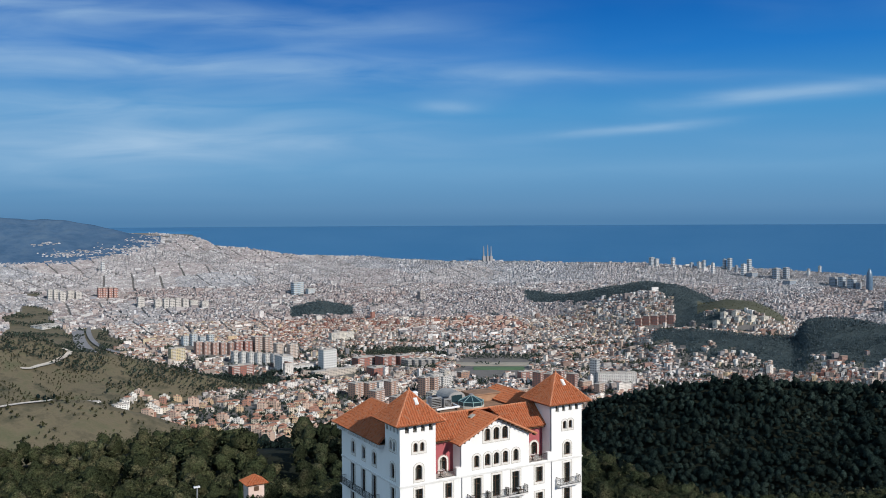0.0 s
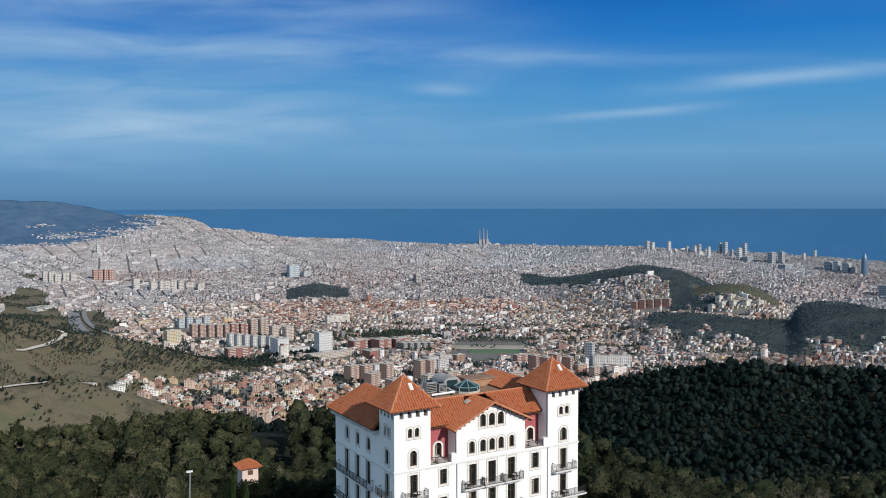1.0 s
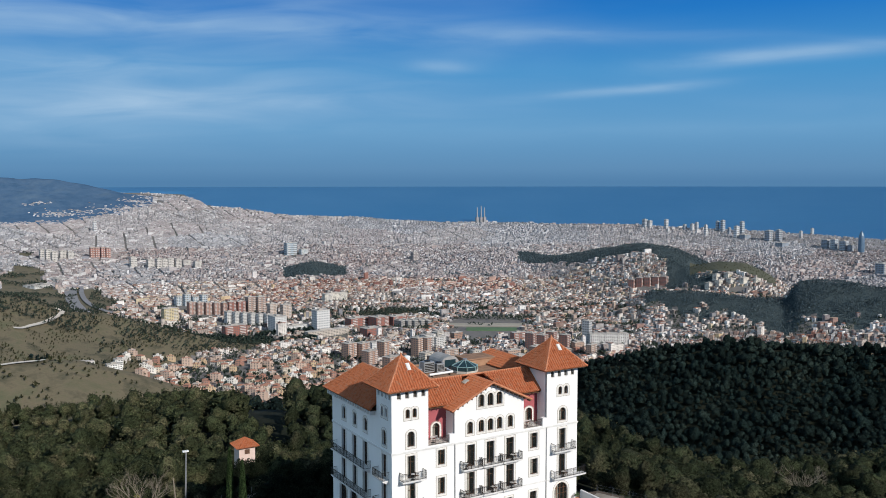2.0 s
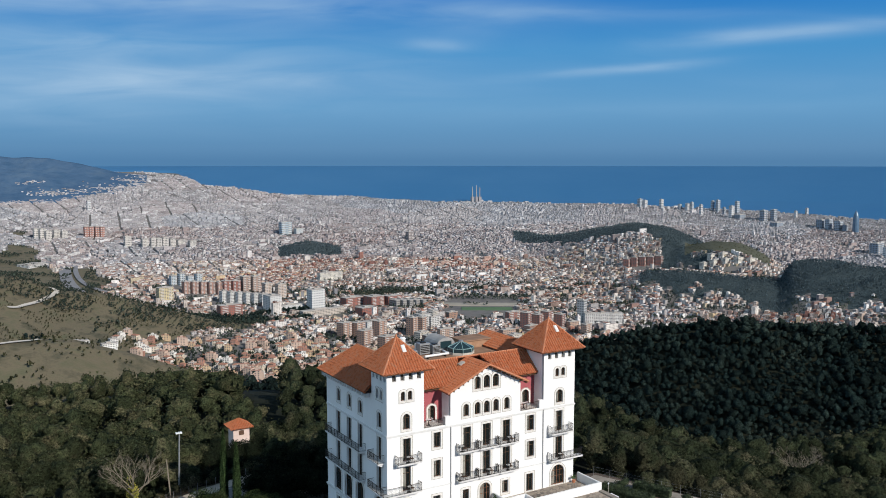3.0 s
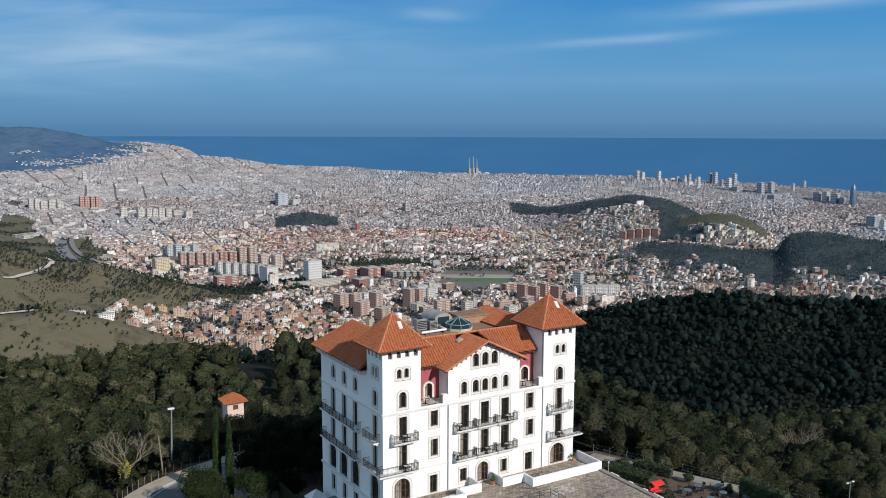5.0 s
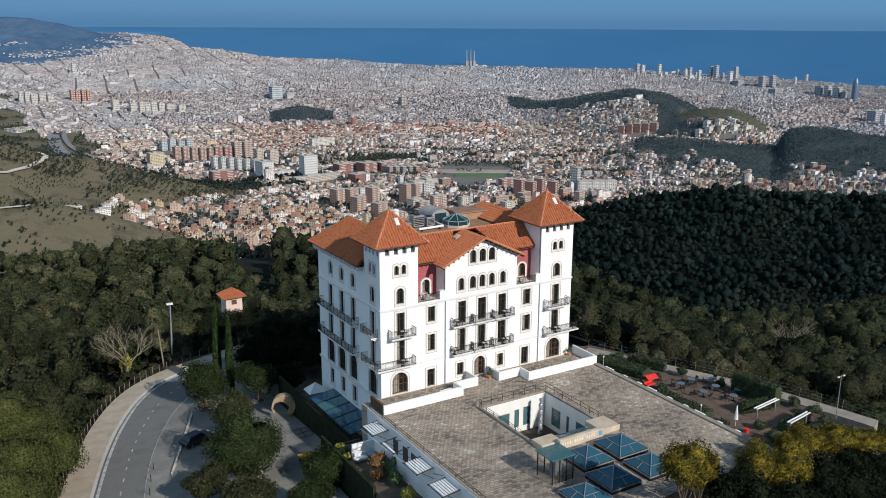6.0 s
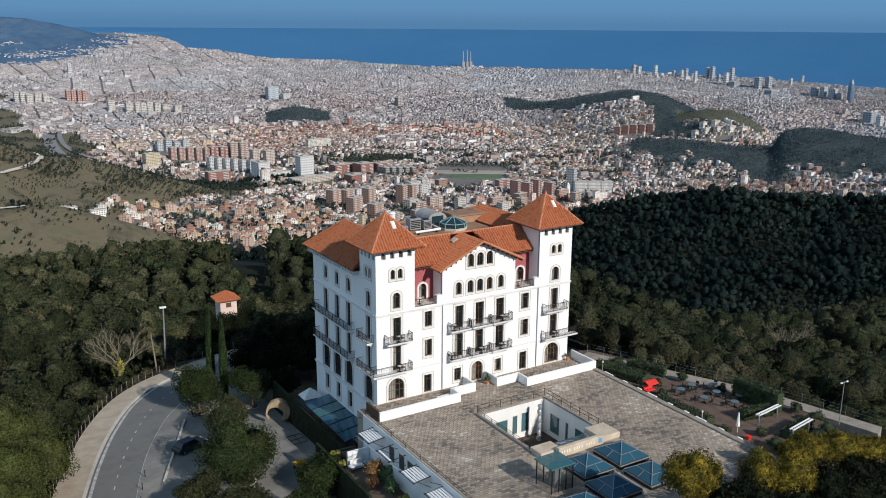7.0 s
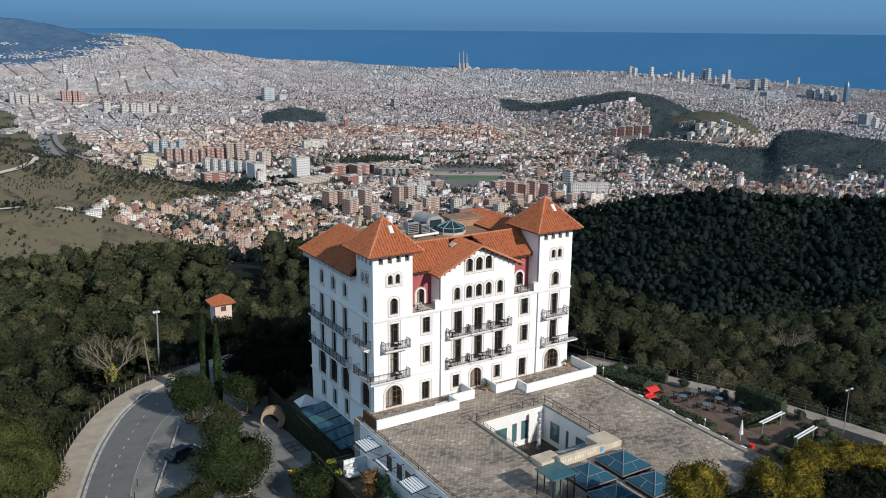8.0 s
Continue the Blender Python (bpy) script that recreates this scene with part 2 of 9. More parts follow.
# ---- mesh helpers ----
class Geo:
    """Collects vertices and faces of one mesh."""

    def __init__(self):
        self.v, self.f, self.mi = [], [], []

    def add(self, verts, faces, mi=0):
        n = len(self.v)
        self.v.extend(tuple(p) for p in verts)
        self.f.extend(tuple(i + n for i in q) for q in faces)
        self.mi.extend([mi] * len(faces))
        return self

    def box(self, x0, x1, y0, y1, z0, z1, mi=0):
        return self.add([(x0, y0, z0), (x1, y0, z0), (x1, y1, z0), (x0, y1, z0), (x0, y0, z1), (x1, y0, z1), (x1, y1, z1), (x0, y1, z1)],
                        [(3, 2, 1, 0), (4, 5, 6, 7), (0, 1, 5, 4), (1, 2, 6, 5), (2, 3, 7, 6), (3, 0, 4, 7)], mi)

    def soft(self, x0, x1, y0, y1, z0, z1, c=0.03, mi=0):
        """A box whose upper edges are chamfered."""
        return self.add([(x0, y0, z0), (x1, y0, z0), (x1, y1, z0), (x0, y1, z0), (x0, y0, z1 - c), (x1, y0, z1 - c), (x1, y1, z1 - c), (x0, y1, z1 - c),
                         (x0 + c, y0 + c, z1), (x1 - c, y0 + c, z1), (x1 - c, y1 - c, z1), (x0 + c, y1 - c, z1)],
                        [(3, 2, 1, 0), (8, 9, 10, 11)] + [(a, (a + 1) % 4, 4 + (a + 1) % 4, 4 + a) for a in range(4)]
                        + [(4 + a, 4 + (a + 1) % 4, 8 + (a + 1) % 4, 8 + a) for a in range(4)], mi)

    def tube(self, p, q, r, r2=None, n=6, mi=0):
        p, q = Vector(p), Vector(q)
        d = (q - p).normalized()
        a = d.orthogonal().normalized()
        b = d.cross(a)
        r2 = r if r2 is None else r2
        vs = [p + (a * math.cos(k * math.tau / n) + b * math.sin(k * math.tau / n)) * r for k in range(n)]
        vs += [q + (a * math.cos(k * math.tau / n) + b * math.sin(k * math.tau / n)) * r2 for k in range(n)]
        return self.add(vs, [(k, (k + 1) % n, n + (k + 1) % n, n + k) for k in range(n)] + [tuple(range(n - 1, -1, -1)), tuple(range(n, 2 * n))], mi)

    def beam(self, p, q, w, h):
        """A bar of rectangular section between two points."""
        p, q = Vector(p), Vector(q)
        d = (q - p).normalized()
        s = d.cross(Vector((0, 0, 1)))
        s = s.normalized() if s.length > 1e-4 else Vector((1, 0, 0))
        u = s.cross(d)
        vs = [o + s * a * w / 2 + u * b * h / 2 for o in (p, q) for a, b in ((-1, -1), (1, -1), (1, 1), (-1, 1))]
        return self.add(vs, [(0, 1, 2, 3), (7, 6, 5, 4), (0, 4, 5, 1), (1, 5, 6, 2), (2, 6, 7, 3), (3, 7, 4, 0)])

    def prism(self, pts, z0, z1, mi=0):
        n = len(pts)
        area = sum(pts[i - 1][0] * pts[i][1] - pts[i][0] * pts[i - 1][1] for i in range(n))
        pts = pts if area > 0 else pts[::-1]
        return self.add([(x, y, z0) for x, y in pts] + [(x, y, z1) for x, y in pts],
                        [tuple(range(n - 1, -1, -1)), tuple(range(n, 2 * n))] + [(i, (i + 1) % n, n + (i + 1) % n, n + i) for i in range(n)], mi)

    def blob(self, c, r, n=8, k=5, jit=0.15, seed=0):
        """A lumpy rounded body."""
        rs = random.Random(seed)
        rx, ry, rz = (r, r, r) if isinstance(r, (int, float)) else r
        vs = [(c[0], c[1], c[2] - rz)]
        for j in range(1, k):
            th = math.pi * j / k
            for i in range(n):
                ph = math.tau * (i + 0.5 * (j % 2)) / n
                f = 1 + rs.uniform(-jit, jit)
                vs.append((c[0] + rx * f * math.sin(th) * math.cos(ph), c[1] + ry * f * math.sin(th) * math.sin(ph), c[2] - rz * f * math.cos(th)))
        vs.append((c[0], c[1], c[2] + rz))
        fs = [(0, 1 + (i + 1) % n, 1 + i) for i in range(n)]
        for j in range(k - 2):
            o = 1 + j * n
            fs += [(o + i, o + (i + 1) % n, o + n + (i + 1) % n, o + n + i) for i in range(n)]
        o = 1 + (k - 2) * n
        fs += [(o + i, o + (i + 1) % n, len(vs) - 1) for i in range(n)]
        return self.add(vs, fs)

    def mesh(self, name, mats):
        me = bpy.data.meshes.new(name)
        me.from_pydata(self.v, [], self.f)
        for m in (mats if isinstance(mats, (list, tuple)) else [mats]):
            me.materials.append(m)
        if any(self.mi):
            me.polygons.foreach_set("material_index", self.mi)
        me.update()
        return me


def part(name, g, material, parent, label=""):
    ob = new(name, g.mesh(name, material) if isinstance(g, Geo) else g)
    ob.parent = parent
    return tagged(ob, label) if label else ob


def thing(name, loc, label, category, group="", kind=""):
    e = new(name)
    e.location = loc
    e.empty_display_size = 0.3
    return tagged(e, label, category, group, kind)


def solid(name, g, material, label, category, group="", kind=""):
    return tagged(new(name, g.mesh(name, material)), label, category, group, kind)

def fast_mesh(name, v, quads, mats, mi=None, smooth=False):
    me = bpy.data.meshes.new(name)
    v = np.asarray(v, np.float32).reshape(-1, 3)
    q = np.asarray(quads, np.int32)
    k = q.shape[-1]
    me.vertices.add(len(v))
    me.vertices.foreach_set("co", v.ravel())
    me.loops.add(q.size)
    me.loops.foreach_set("vertex_index", q.ravel())
    me.polygons.add(len(q))
    me.polygons.foreach_set("loop_start", np.arange(0, q.size, k, dtype=np.int32))
    me.polygons.foreach_set("loop_total", np.full(len(q), k, np.int32))
    for m in (mats if isinstance(mats, (list, tuple)) else [mats]):
        me.materials.append(m)
    if mi is not None:
        me.polygons.foreach_set("material_index", np.asarray(mi, np.int32))
    me.polygons.foreach_set("use_smooth", np.full(len(q), smooth, bool))
    me.update(calc_edges=True)
    me.validate()
    return me


def crowns(c, rad, hgt, leaves, size, seed, core=(12, 6), lobes=9, low=0.25, heart=0.88):
    """Leafy crowns: for each centre a lumpy body of bulging lobes, covered with many small leaves."""
    g = np.random.default_rng(seed)
    n = len(c)
    L = g.normal(0, 1, (n, lobes, 3))
    L[..., 2] = np.abs(L[..., 2]) * 0.9 - low
    L /= np.linalg.norm(L, axis=-1, keepdims=True)
    L *= g.uniform(0.40, 0.66, (n, lobes, 1))
    lr = g.uniform(0.32, 0.50, (n, lobes))
    half = np.stack([rad, rad, hgt], -1)[:, None]
    pick = g.integers(0, lobes, (n, leaves))
    idx = np.arange(n)[:, None]
    d = g.normal(0, 1, (n, leaves, 3)) + L[idx, pick] * 0.9
    d /= np.linalg.norm(d, axis=-1, keepdims=True)
    p = c[:, None] + half * (L[idx, pick] + d * (lr[idx, pick] * g.uniform(0.84, 1.26, (n, leaves)))[..., None])
    nrm = d + g.normal(0, 0.6, d.shape)
    nrm /= np.linalg.norm(nrm, axis=-1, keepdims=True)
    a = np.cross(nrm, g.normal(0, 1, d.shape))
    a /= np.linalg.norm(a, axis=-1, keepdims=True)
    b = np.cross(nrm, a)
    s = size * g.uniform(0.5, 1.25, (n, leaves, 1)) * (rad / rad.mean())[:, None, None]
    V = np.stack([p - a * s - b * s * 0.45, p + a * s - b * s * 0.3, p + b * s], 2).reshape(-1, 3)
    F = np.arange(len(V)).reshape(-1, 3)
    if core:
        m, rows = core
        el = np.linspace(-0.55, 1.25, rows)
        th = np.arange(m) * math.tau / m
        U = np.stack([np.cos(el)[:, None] * np.cos(th + 0.5 * np.arange(rows)[:, None]), np.cos(el)[:, None] * np.sin(th + 0.5 * np.arange(rows)[:, None]), np.repeat(np.sin(el)[:, None], m, 1)], -1).reshape(-1, 3)
        far = np.full((n, len(U)), 0.34)
        for k in range(lobes):
            t = L[:, k] @ U.T
            gap = lr[:, k, None] ** 2 - ((L[:, k] ** 2).sum(-1)[:, None] - t ** 2)
            far = np.maximum(far, np.where(gap > 0, t + np.sqrt(np.maximum(gap, 0)), 0))
        W = c[:, None] + U[None] * far[..., None] * half * heart
        top = (c + np.array([0, 0, 1.0]) * (hgt * far[:, -m:].mean(1) * heart)[:, None])[:, None]
        W = np.concatenate([W, top], 1)
        T = []
        for j in range(rows - 1):
            for i in range(m):
                q = (m * j + i, m * j + (i + 1) % m, m * j + m + (i + 1) % m, m * j + m + i)
                T += [(q[0], q[1], q[2]), (q[0], q[2], q[3])]
        T += [(m * (rows - 1) + i, m * (rows - 1) + (i + 1) % m, m * rows) for i in range(m)]
        FC = (np.arange(n)[:, None, None] * (m * rows + 1) + np.array(T)[None]).reshape(-1, 3) + len(V)
        V = np.concatenate([V, W.reshape(-1, 3)])
        F = np.concatenate([F, FC])
    return V, F

# ---- land ----
EYE = (-43.0, -84.0)             # middle of the flight, from which distances are counted
HEAD = radians(31.6)             # its heading from +y


def polar(x, y):
    dx, dy = x - EYE[0], y - EYE[1]
    return np.hypot(dx, dy), np.arctan2(dx, dy) - HEAD


def place(r, a):
    return EYE[0] + r * np.sin(a + HEAD), EYE[1] + r * np.cos(a + HEAD)


def smax(a, b, k):
    h = np.clip(0.5 + 0.5 * (a - b) / k, 0, 1)
    return b * (1 - h) + a * h + k * h * (1 - h)


def base_level(r):
    """The plain and, beyond the shore, the sea, drawn together so that the horizon lies within sight."""
    return np.interp(r, (0, 900, 1500, 2200, 2700, 3200, 3700, 4200, 4500, 4850), (-300, -300, -317, -317, -298, -265, -216, -140, -71, 3))


def wobble(x, y, size, seed=0.0):
    """Cheap smooth unevenness, about -1 to 1."""
    a, b = x / size, y / size
    return (np.sin(a * 1.0 + 1.7 * np.sin(b * 0.7 + seed)) + np.sin(b * 1.3 + 1.3 * np.sin(a * 0.9 + seed * 2)) + 0.5 * np.sin(2.3 * a + 1.9 * b + seed)) / 2.5


# crests of the town's hills: bearing, distance, height over the plain
CARMEL = ((880, 3330, 0), (928, 3250, 14), (960, 3180, 36), (994, 3100, 60), (1052, 3020, 94), (1116, 2950, 124), (1172, 2920, 118), (1207, 2900, 96), (1260, 2870, 60), (1330, 2850, 0))
KNOLL = ((1150, 2740, 50), (1202, 2720, 84), (1258, 2700, 112), (1309, 2680, 112), (1352, 2660, 86), (1420, 2640, 0))
DARKHILL = ((1372, 2440, 30), (1396, 2420, 74), (1410, 2400, 96), (1446, 2380, 108), (1498, 2360, 106), (1603, 2320, 96), (1721, 2300, 84), (2100, 2300, 40))
PARKSLOPE = ((1080, 2380, 10), (1140, 2370, 58), (1215, 2350, 66), (1300, 2330, 62), (1400, 2300, 56), (1500, 2270, 36), (1600, 2260, 0))
PINEHILL = ((440, 3060, 0), (469, 3060, 4), (495, 3060, 24), (521, 3060, 31), (545, 3060, 22), (567, 3060, 6), (590, 3060, 0))


def crest_of(px, knots):
    """Distance and height of a crest at a bearing."""
    k = [q[0] for q in knots]
    return np.interp(px, k, [q[1] for q in knots]), np.interp(px, k, [q[2] for q in knots])


def crest_ridge(px, r, knots, front, back):
    rc, h = crest_of(px, knots)
    d = r - rc
    return h * np.exp(-(d / np.where(d < 0, front, back)) ** 2) * ((px > knots[0][0]) & (px < knots[-1][0]))


def plateau_gap(x, y):
    """How far a place lies outside the hotel's levelled ground."""
    dx = np.maximum(np.maximum(-26.0 - np.clip((8 - y) * 0.30, 0, 9) + np.clip((y - 20) * 0.42, 0, 16) - x, x - 47.0), 0)
    dy = np.maximum(np.maximum(-48.0 - y, y - 66.0), 0)
    return np.hypot(dx, dy)


def ground(x, y):
    x, y = np.asarray(x, float), np.asarray(y, float)
    r, a = polar(x, y)
    px = 784 + 1585 * np.tan(np.clip(a, -1.2, 1.2))
    z = base_level(r)
    # town hills: the long wooded one, the bald knoll, the dark one and the park slope before them
    up = smax(crest_ridge(px, r, CARMEL, 330, 150), crest_ridge(px, r, KNOLL, 190, 130), 12)
    up = smax(up, crest_ridge(px, r, DARKHILL, 270, 160), 12)
    up = smax(up, crest_ridge(px, r, PARKSLOPE, 170, 260), 12) - 9
    z = z + np.maximum(up, 0) + crest_ridge(px, r, PINEHILL, 70, 90)
    # bald hillside beyond the suburb, falling towards the town
    crest = np.interp(px, (-900, -47, -17, 54, 121, 211, 287, 356, 430, 520), (-150, -184, -191, -217, -221, -248, -276, -306, -322, -345))
    z = smax(z, crest - 0.26 * np.abs(r - 1900) - np.where(r > 1900, 0.2 * (r - 1900), 0) + 8 * wobble(x, y, 90, 1), 16)
    # bare spur in front of the suburb
    crest = np.interp(px, (-900, -34, 72, 174, 278, 340, 400, 470, 560), (-120, -130, -130, -147, -166, -178, -198, -250, -340))
    z = smax(z, crest - 0.30 * np.abs(r - 900) - np.where(r > 900, 0.35 * (r - 900), 0) + 4 * wobble(x, y, 50, 2), 12)
    # wooded ridge across the valley
    crest = np.interp(px, (780, 900, 960, 1022, 1081, 1142, 1282, 1353, 1497, 1616, 2600), (-420, -262, -205, -157, -148, -140, -129, -128, -124, -115, -70))
    z = smax(z, crest - 0.42 * np.abs(r - 930) + 10 * wobble(x, y, 75, 4), 20)
    # the hotel's own hill
    d = plateau_gap(x, y)
    own = -9.2 - 0.05 * np.clip(y - 8, 0, 70) - 0.18 * d - 0.45 * np.maximum(d - 215, 0) + np.clip(d / 40, 0, 1) * 3.0 * wobble(x, y, 34, 3)
    own = own - np.clip((x - 47) / 30, 0, 1) * 6 + np.clip((-33 - y) / 8, 0, 1) * np.clip((x + 2) / 8, 0, 1) * 5
    own = own - 5.0 * np.clip((y - 54) / 13, 0, 1) * np.clip((150 - y) / 45, 0, 1) * np.clip((x + 26) / 8, 0, 1) * np.clip((64 - x) / 12, 0, 1)
    own = own - 0.5 * np.maximum(r - np.interp(px, (900, 970, 1030, 1100, 1200, 1400, 1500, 1700), (430, 350, 252, 236, 206, 204, 244, 330)), 0)
    return smax(z, own, 10)


GROUNDMAT = mat("scrub_earth", (0.034, 0.040, 0.022), (0.135, 0.112, 0.070), 0.03, 0.95, 0.5, 0.35, c3=(0.092, 0.094, 0.050))
SEAMAT = mat("sea_water", (0.030, 0.140, 0.295), (0.042, 0.158, 0.315), 0.0015, 0.55, 0.05, 0.05)


def shore(a):
    px = 784 + 1585 * np.tan(a)
    return np.interp(px, (-600, 200, 255, 285, 310, 324, 404, 480, 625, 806, 968, 1129, 1263, 1417, 1591, 2300), (4900, 4830, 4747, 4688, 4594, 4490, 4400, 4311, 4237, 4140, 4128, 4089, 4026, 3957, 3867, 3560)) + 12 * np.sin(a * 41) + 6 * np.sin(a * 97)


def px_of(x, y):
    r, a = polar(x, y)
    return r, 784 + 1585 * np.tan(np.clip(a, -1.2, 1.2))


def gauss(px, r, cp, cr, sp, sr):
    return np.exp(-((px - cp) / sp) ** 2 - ((r - cr) / sr) ** 2)


def bald_knoll(px, r):
    rc, h = crest_of(px, KNOLL)
    return (h > 70) & (px > 1208) & (r > rc - 80) & (r < rc + 100)


def town_wood(px, r):
    """True on the wooded parts of the town's hills."""
    rag = 20 * np.sin(px / 19 + r / 37) + 16 * np.sin(px / 7.3 - r / 23) + 9 * np.sin(px / 3.1 + r / 11)
    rc, h = crest_of(px, CARMEL)
    w = (h > 4) & (r > rc - np.interp(px, (928, 1000, 1080, 1130, 1180, 1240), (70, 150, 125, 80, 130, 150)) + rag) & (r < rc + 190)
    rc, h = crest_of(px, DARKHILL)
    w |= (px > 1392 + rag * 0.4) & (r > rc - 225 + rag * 1.5) & (r < rc + 220)
    rc, h = crest_of(px, PARKSLOPE)
    w |= (px > 1128) & (px < 1540) & (r > rc - np.interp(px, (1130, 1200, 1300, 1400, 1540), (40, 105, 150, 165, 120)) + rag * 1.6) & (r < rc + np.interp(px, (1130, 1300, 1400, 1540), (60, 30, 70, 120)))
    rc, h = crest_of(px, PINEHILL)
    w |= (h > 3) & (np.abs(r - rc) < 95)
    w |= (px > 1165) & (px < 1212) & (r > 2560 + rag) & (r < 2800)
    w |= (px > 1205) & (px < 1262) & (np.abs(r - 2600) < 28 + rag * 0.6)
    return w


def fields_at(px, r):
    """True on the clearing of the playing fields."""
    return (np.abs(px - 836 - 0.05 * (r - 2100)) < 70 + 7 * np.sin(r / 19)) & (r > 1950 + 14 * np.sin(px / 11)) & (r < 2270 + 20 * np.sin(px / 14))


def open_land(x, y):
    """1 where no houses stand: wooded hill tops, parks, playing fields, highway banks."""
    r, px = px_of(x, y)
    z = ground(x, y)
    up = z - base_level(r)
    w = np.zeros_like(r)
    w = np.maximum(w, (r < 1750) & (up > 10))
    w = np.maximum(w, (r < 2150) & (up > 9) & (px < 560))
    w = np.maximum(w, town_wood(px, r) | bald_knoll(px, r))
    w = np.maximum(w, fields_at(px, r))
    w = np.maximum(w, gauss(px, r, 660, 2330, 110, 60) > 0.70)
    w = np.maximum(w, gauss(px, r, 700, 1640, 300, 45) > 0.78)
    w = np.maximum(w, (gauss(px, r, 78, 2560, 85, 330) + 0.22 * wobble(x, y, 55, 12)) > 0.5)
    w = np.maximum(w, (gauss(px, r, -20, 2800, 60, 620) + 0.3 * wobble(x, y, 90, 3)) > 0.45)
    w = np.maximum(w, gauss(px, r, 330, 1960, 140, 130) > 0.5)
    return w


def sheet(name, rs, az, zfun, material, label, category, others=(), where=None):
    A, R = np.meshgrid(az, rs)
    x, y = place(R, A)
    z = zfun(R, A, x, y)
    n, m = R.shape
    v = np.stack([x, y, z], -1).reshape(-1, 3)
    i = (np.arange(n - 1)[:, None] * m + np.arange(m - 1)).ravel()
    f = np.stack([i, i + m, i + m + 1, i + 1], -1)
    me = bpy.data.meshes.new(name)
    me.from_pydata(v.tolist(), [], f.tolist())
    me.materials.append(material)
    if others:
        for o in others:
            me.materials.append(o)
        q = v.reshape(n, m, 3)
        cx, cy = (q[:-1, :-1, 0] + q[1:, 1:, 0]) / 2, (q[:-1, :-1, 1] + q[1:, 1:, 1]) / 2
        me.polygons.foreach_set("material_index", where(cx, cy).ravel().astype(np.int32))
    me.polygons.foreach_set("use_smooth", [True] * len(me.polygons))
    me.update()
    return tagged(new(name, me), label, category, kind="structure")


rings = np.concatenate([np.linspace(0.02, 300, 80), np.linspace(306, 1300, 110), np.linspace(1310, 3300, 140), np.linspace(3320, 4790, 50)])
turns = np.concatenate([np.linspace(-math.pi, -0.75, 40), np.linspace(-0.72, 0.72, 240), np.linspace(0.75, math.pi, 40)])


def land_z(R, A, x, y):
    z = ground(x, y)
    px = 784 + 1585 * np.tan(np.clip(A, -1.2, 1.2))
    z = z - 3 * (px < 250) * (R > 4150)
    return np.where(R > shore(A), np.minimum(z, base_level(R) - 4) - np.clip((R - shore(A)) * 0.1, 0, 20), z)


# near-black floor under hill and ridge woods, hides pale ground between crowns
WOODFLOOR = mat("near_black_wood_floor", (0.010, 0.014, 0.010), (0.024, 0.026, 0.017), 0.2, 0.95, 0.4, 0.8, gloss=0.1)
# floor of the town's hill woods, blued like the pines with painted haze
HAZEFLOOR = mat("hazed_wood_floor", (0.050, 0.070, 0.076), (0.074, 0.096, 0.100), 0.06, 0.95, 0.4, 0.3, gloss=0.1)
KNOLLGRASS = mat("dry_knoll_grass", (0.060, 0.066, 0.048), (0.098, 0.100, 0.074), 0.02, 0.95, 0.3, 0.2, c3=(0.075, 0.085, 0.062), gloss=0.1)
STREET = mat("town_streets", (0.085, 0.085, 0.085), (0.17, 0.155, 0.145), 0.02, 0.9, c3=(0.075, 0.088, 0.068))


def land_cover(x, y):
    """Scrub, streets, wood floor or knoll grass, by place."""
    r, px = px_of(x, y)
    k = np.where((r > 1290) & (open_land(x, y) < 0.5), 1, 0)
    k = np.where(fields_at(px, r), 1, k)
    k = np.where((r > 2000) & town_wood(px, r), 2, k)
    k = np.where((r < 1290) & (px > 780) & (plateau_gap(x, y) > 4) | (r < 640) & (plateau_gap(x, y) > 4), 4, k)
    return np.where(bald_knoll(px, r), 3, k)


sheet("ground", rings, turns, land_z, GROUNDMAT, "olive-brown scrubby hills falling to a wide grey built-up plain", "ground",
      (STREET, HAZEFLOOR, KNOLLGRASS, WOODFLOOR), land_cover)
sheet("sea", np.linspace(3300, 4930, 60), np.linspace(-0.46, 1.1, 100), lambda R, A, x, y: base_level(R) - 1.5 + np.maximum(R - 4850, 0) * 0.17 - 40 * ((784 + 1585 * np.tan(A) < 262) & (R < 4765)),
      SEAMAT, "calm deep blue sea reaching the hazy horizon", "water")
tagged(bpy.data.objects["sea"], kind="structure")


# far coastal range beyond the town, distance haze painted in as blue, with foothills before it
def far_range(R, A, x, y):
    px = 784 + 1585 * np.tan(A)
    top = np.interp(px, (-900, -400, -50, 9, 39, 76, 107, 142, 176, 256), (120, 100, 66, 60, 56, 45, 27, 1, -13, -40)) + 2.5 * np.sin(px / 17) + 1.5 * np.sin(px / 7.3 + 1)
    start = np.interp(px, (-900, 40, 150, 256), (4180, 4190, 4330, 4560))
    f = np.clip((R - start) / (4700 - start), 0, 1)
    roll = 11 * np.sin(px / 31 + R / 70) + 7 * np.sin(px / 13 - R / 41)
    rise = np.maximum(top - base_level(4700), 3)
    return base_level(R) + np.where(f > 0, 1.5 + rise * (0.3 * f + 0.7 * f ** 2.2) + np.maximum(roll, -6) * f * (1 - f) * np.clip(rise / 40, 0, 1) * 1.6, -4) - np.where(R > 4700, (R - 4700) * 0.5, 0)


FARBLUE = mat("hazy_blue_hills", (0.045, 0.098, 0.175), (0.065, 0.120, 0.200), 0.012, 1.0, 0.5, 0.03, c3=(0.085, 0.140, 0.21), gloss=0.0)
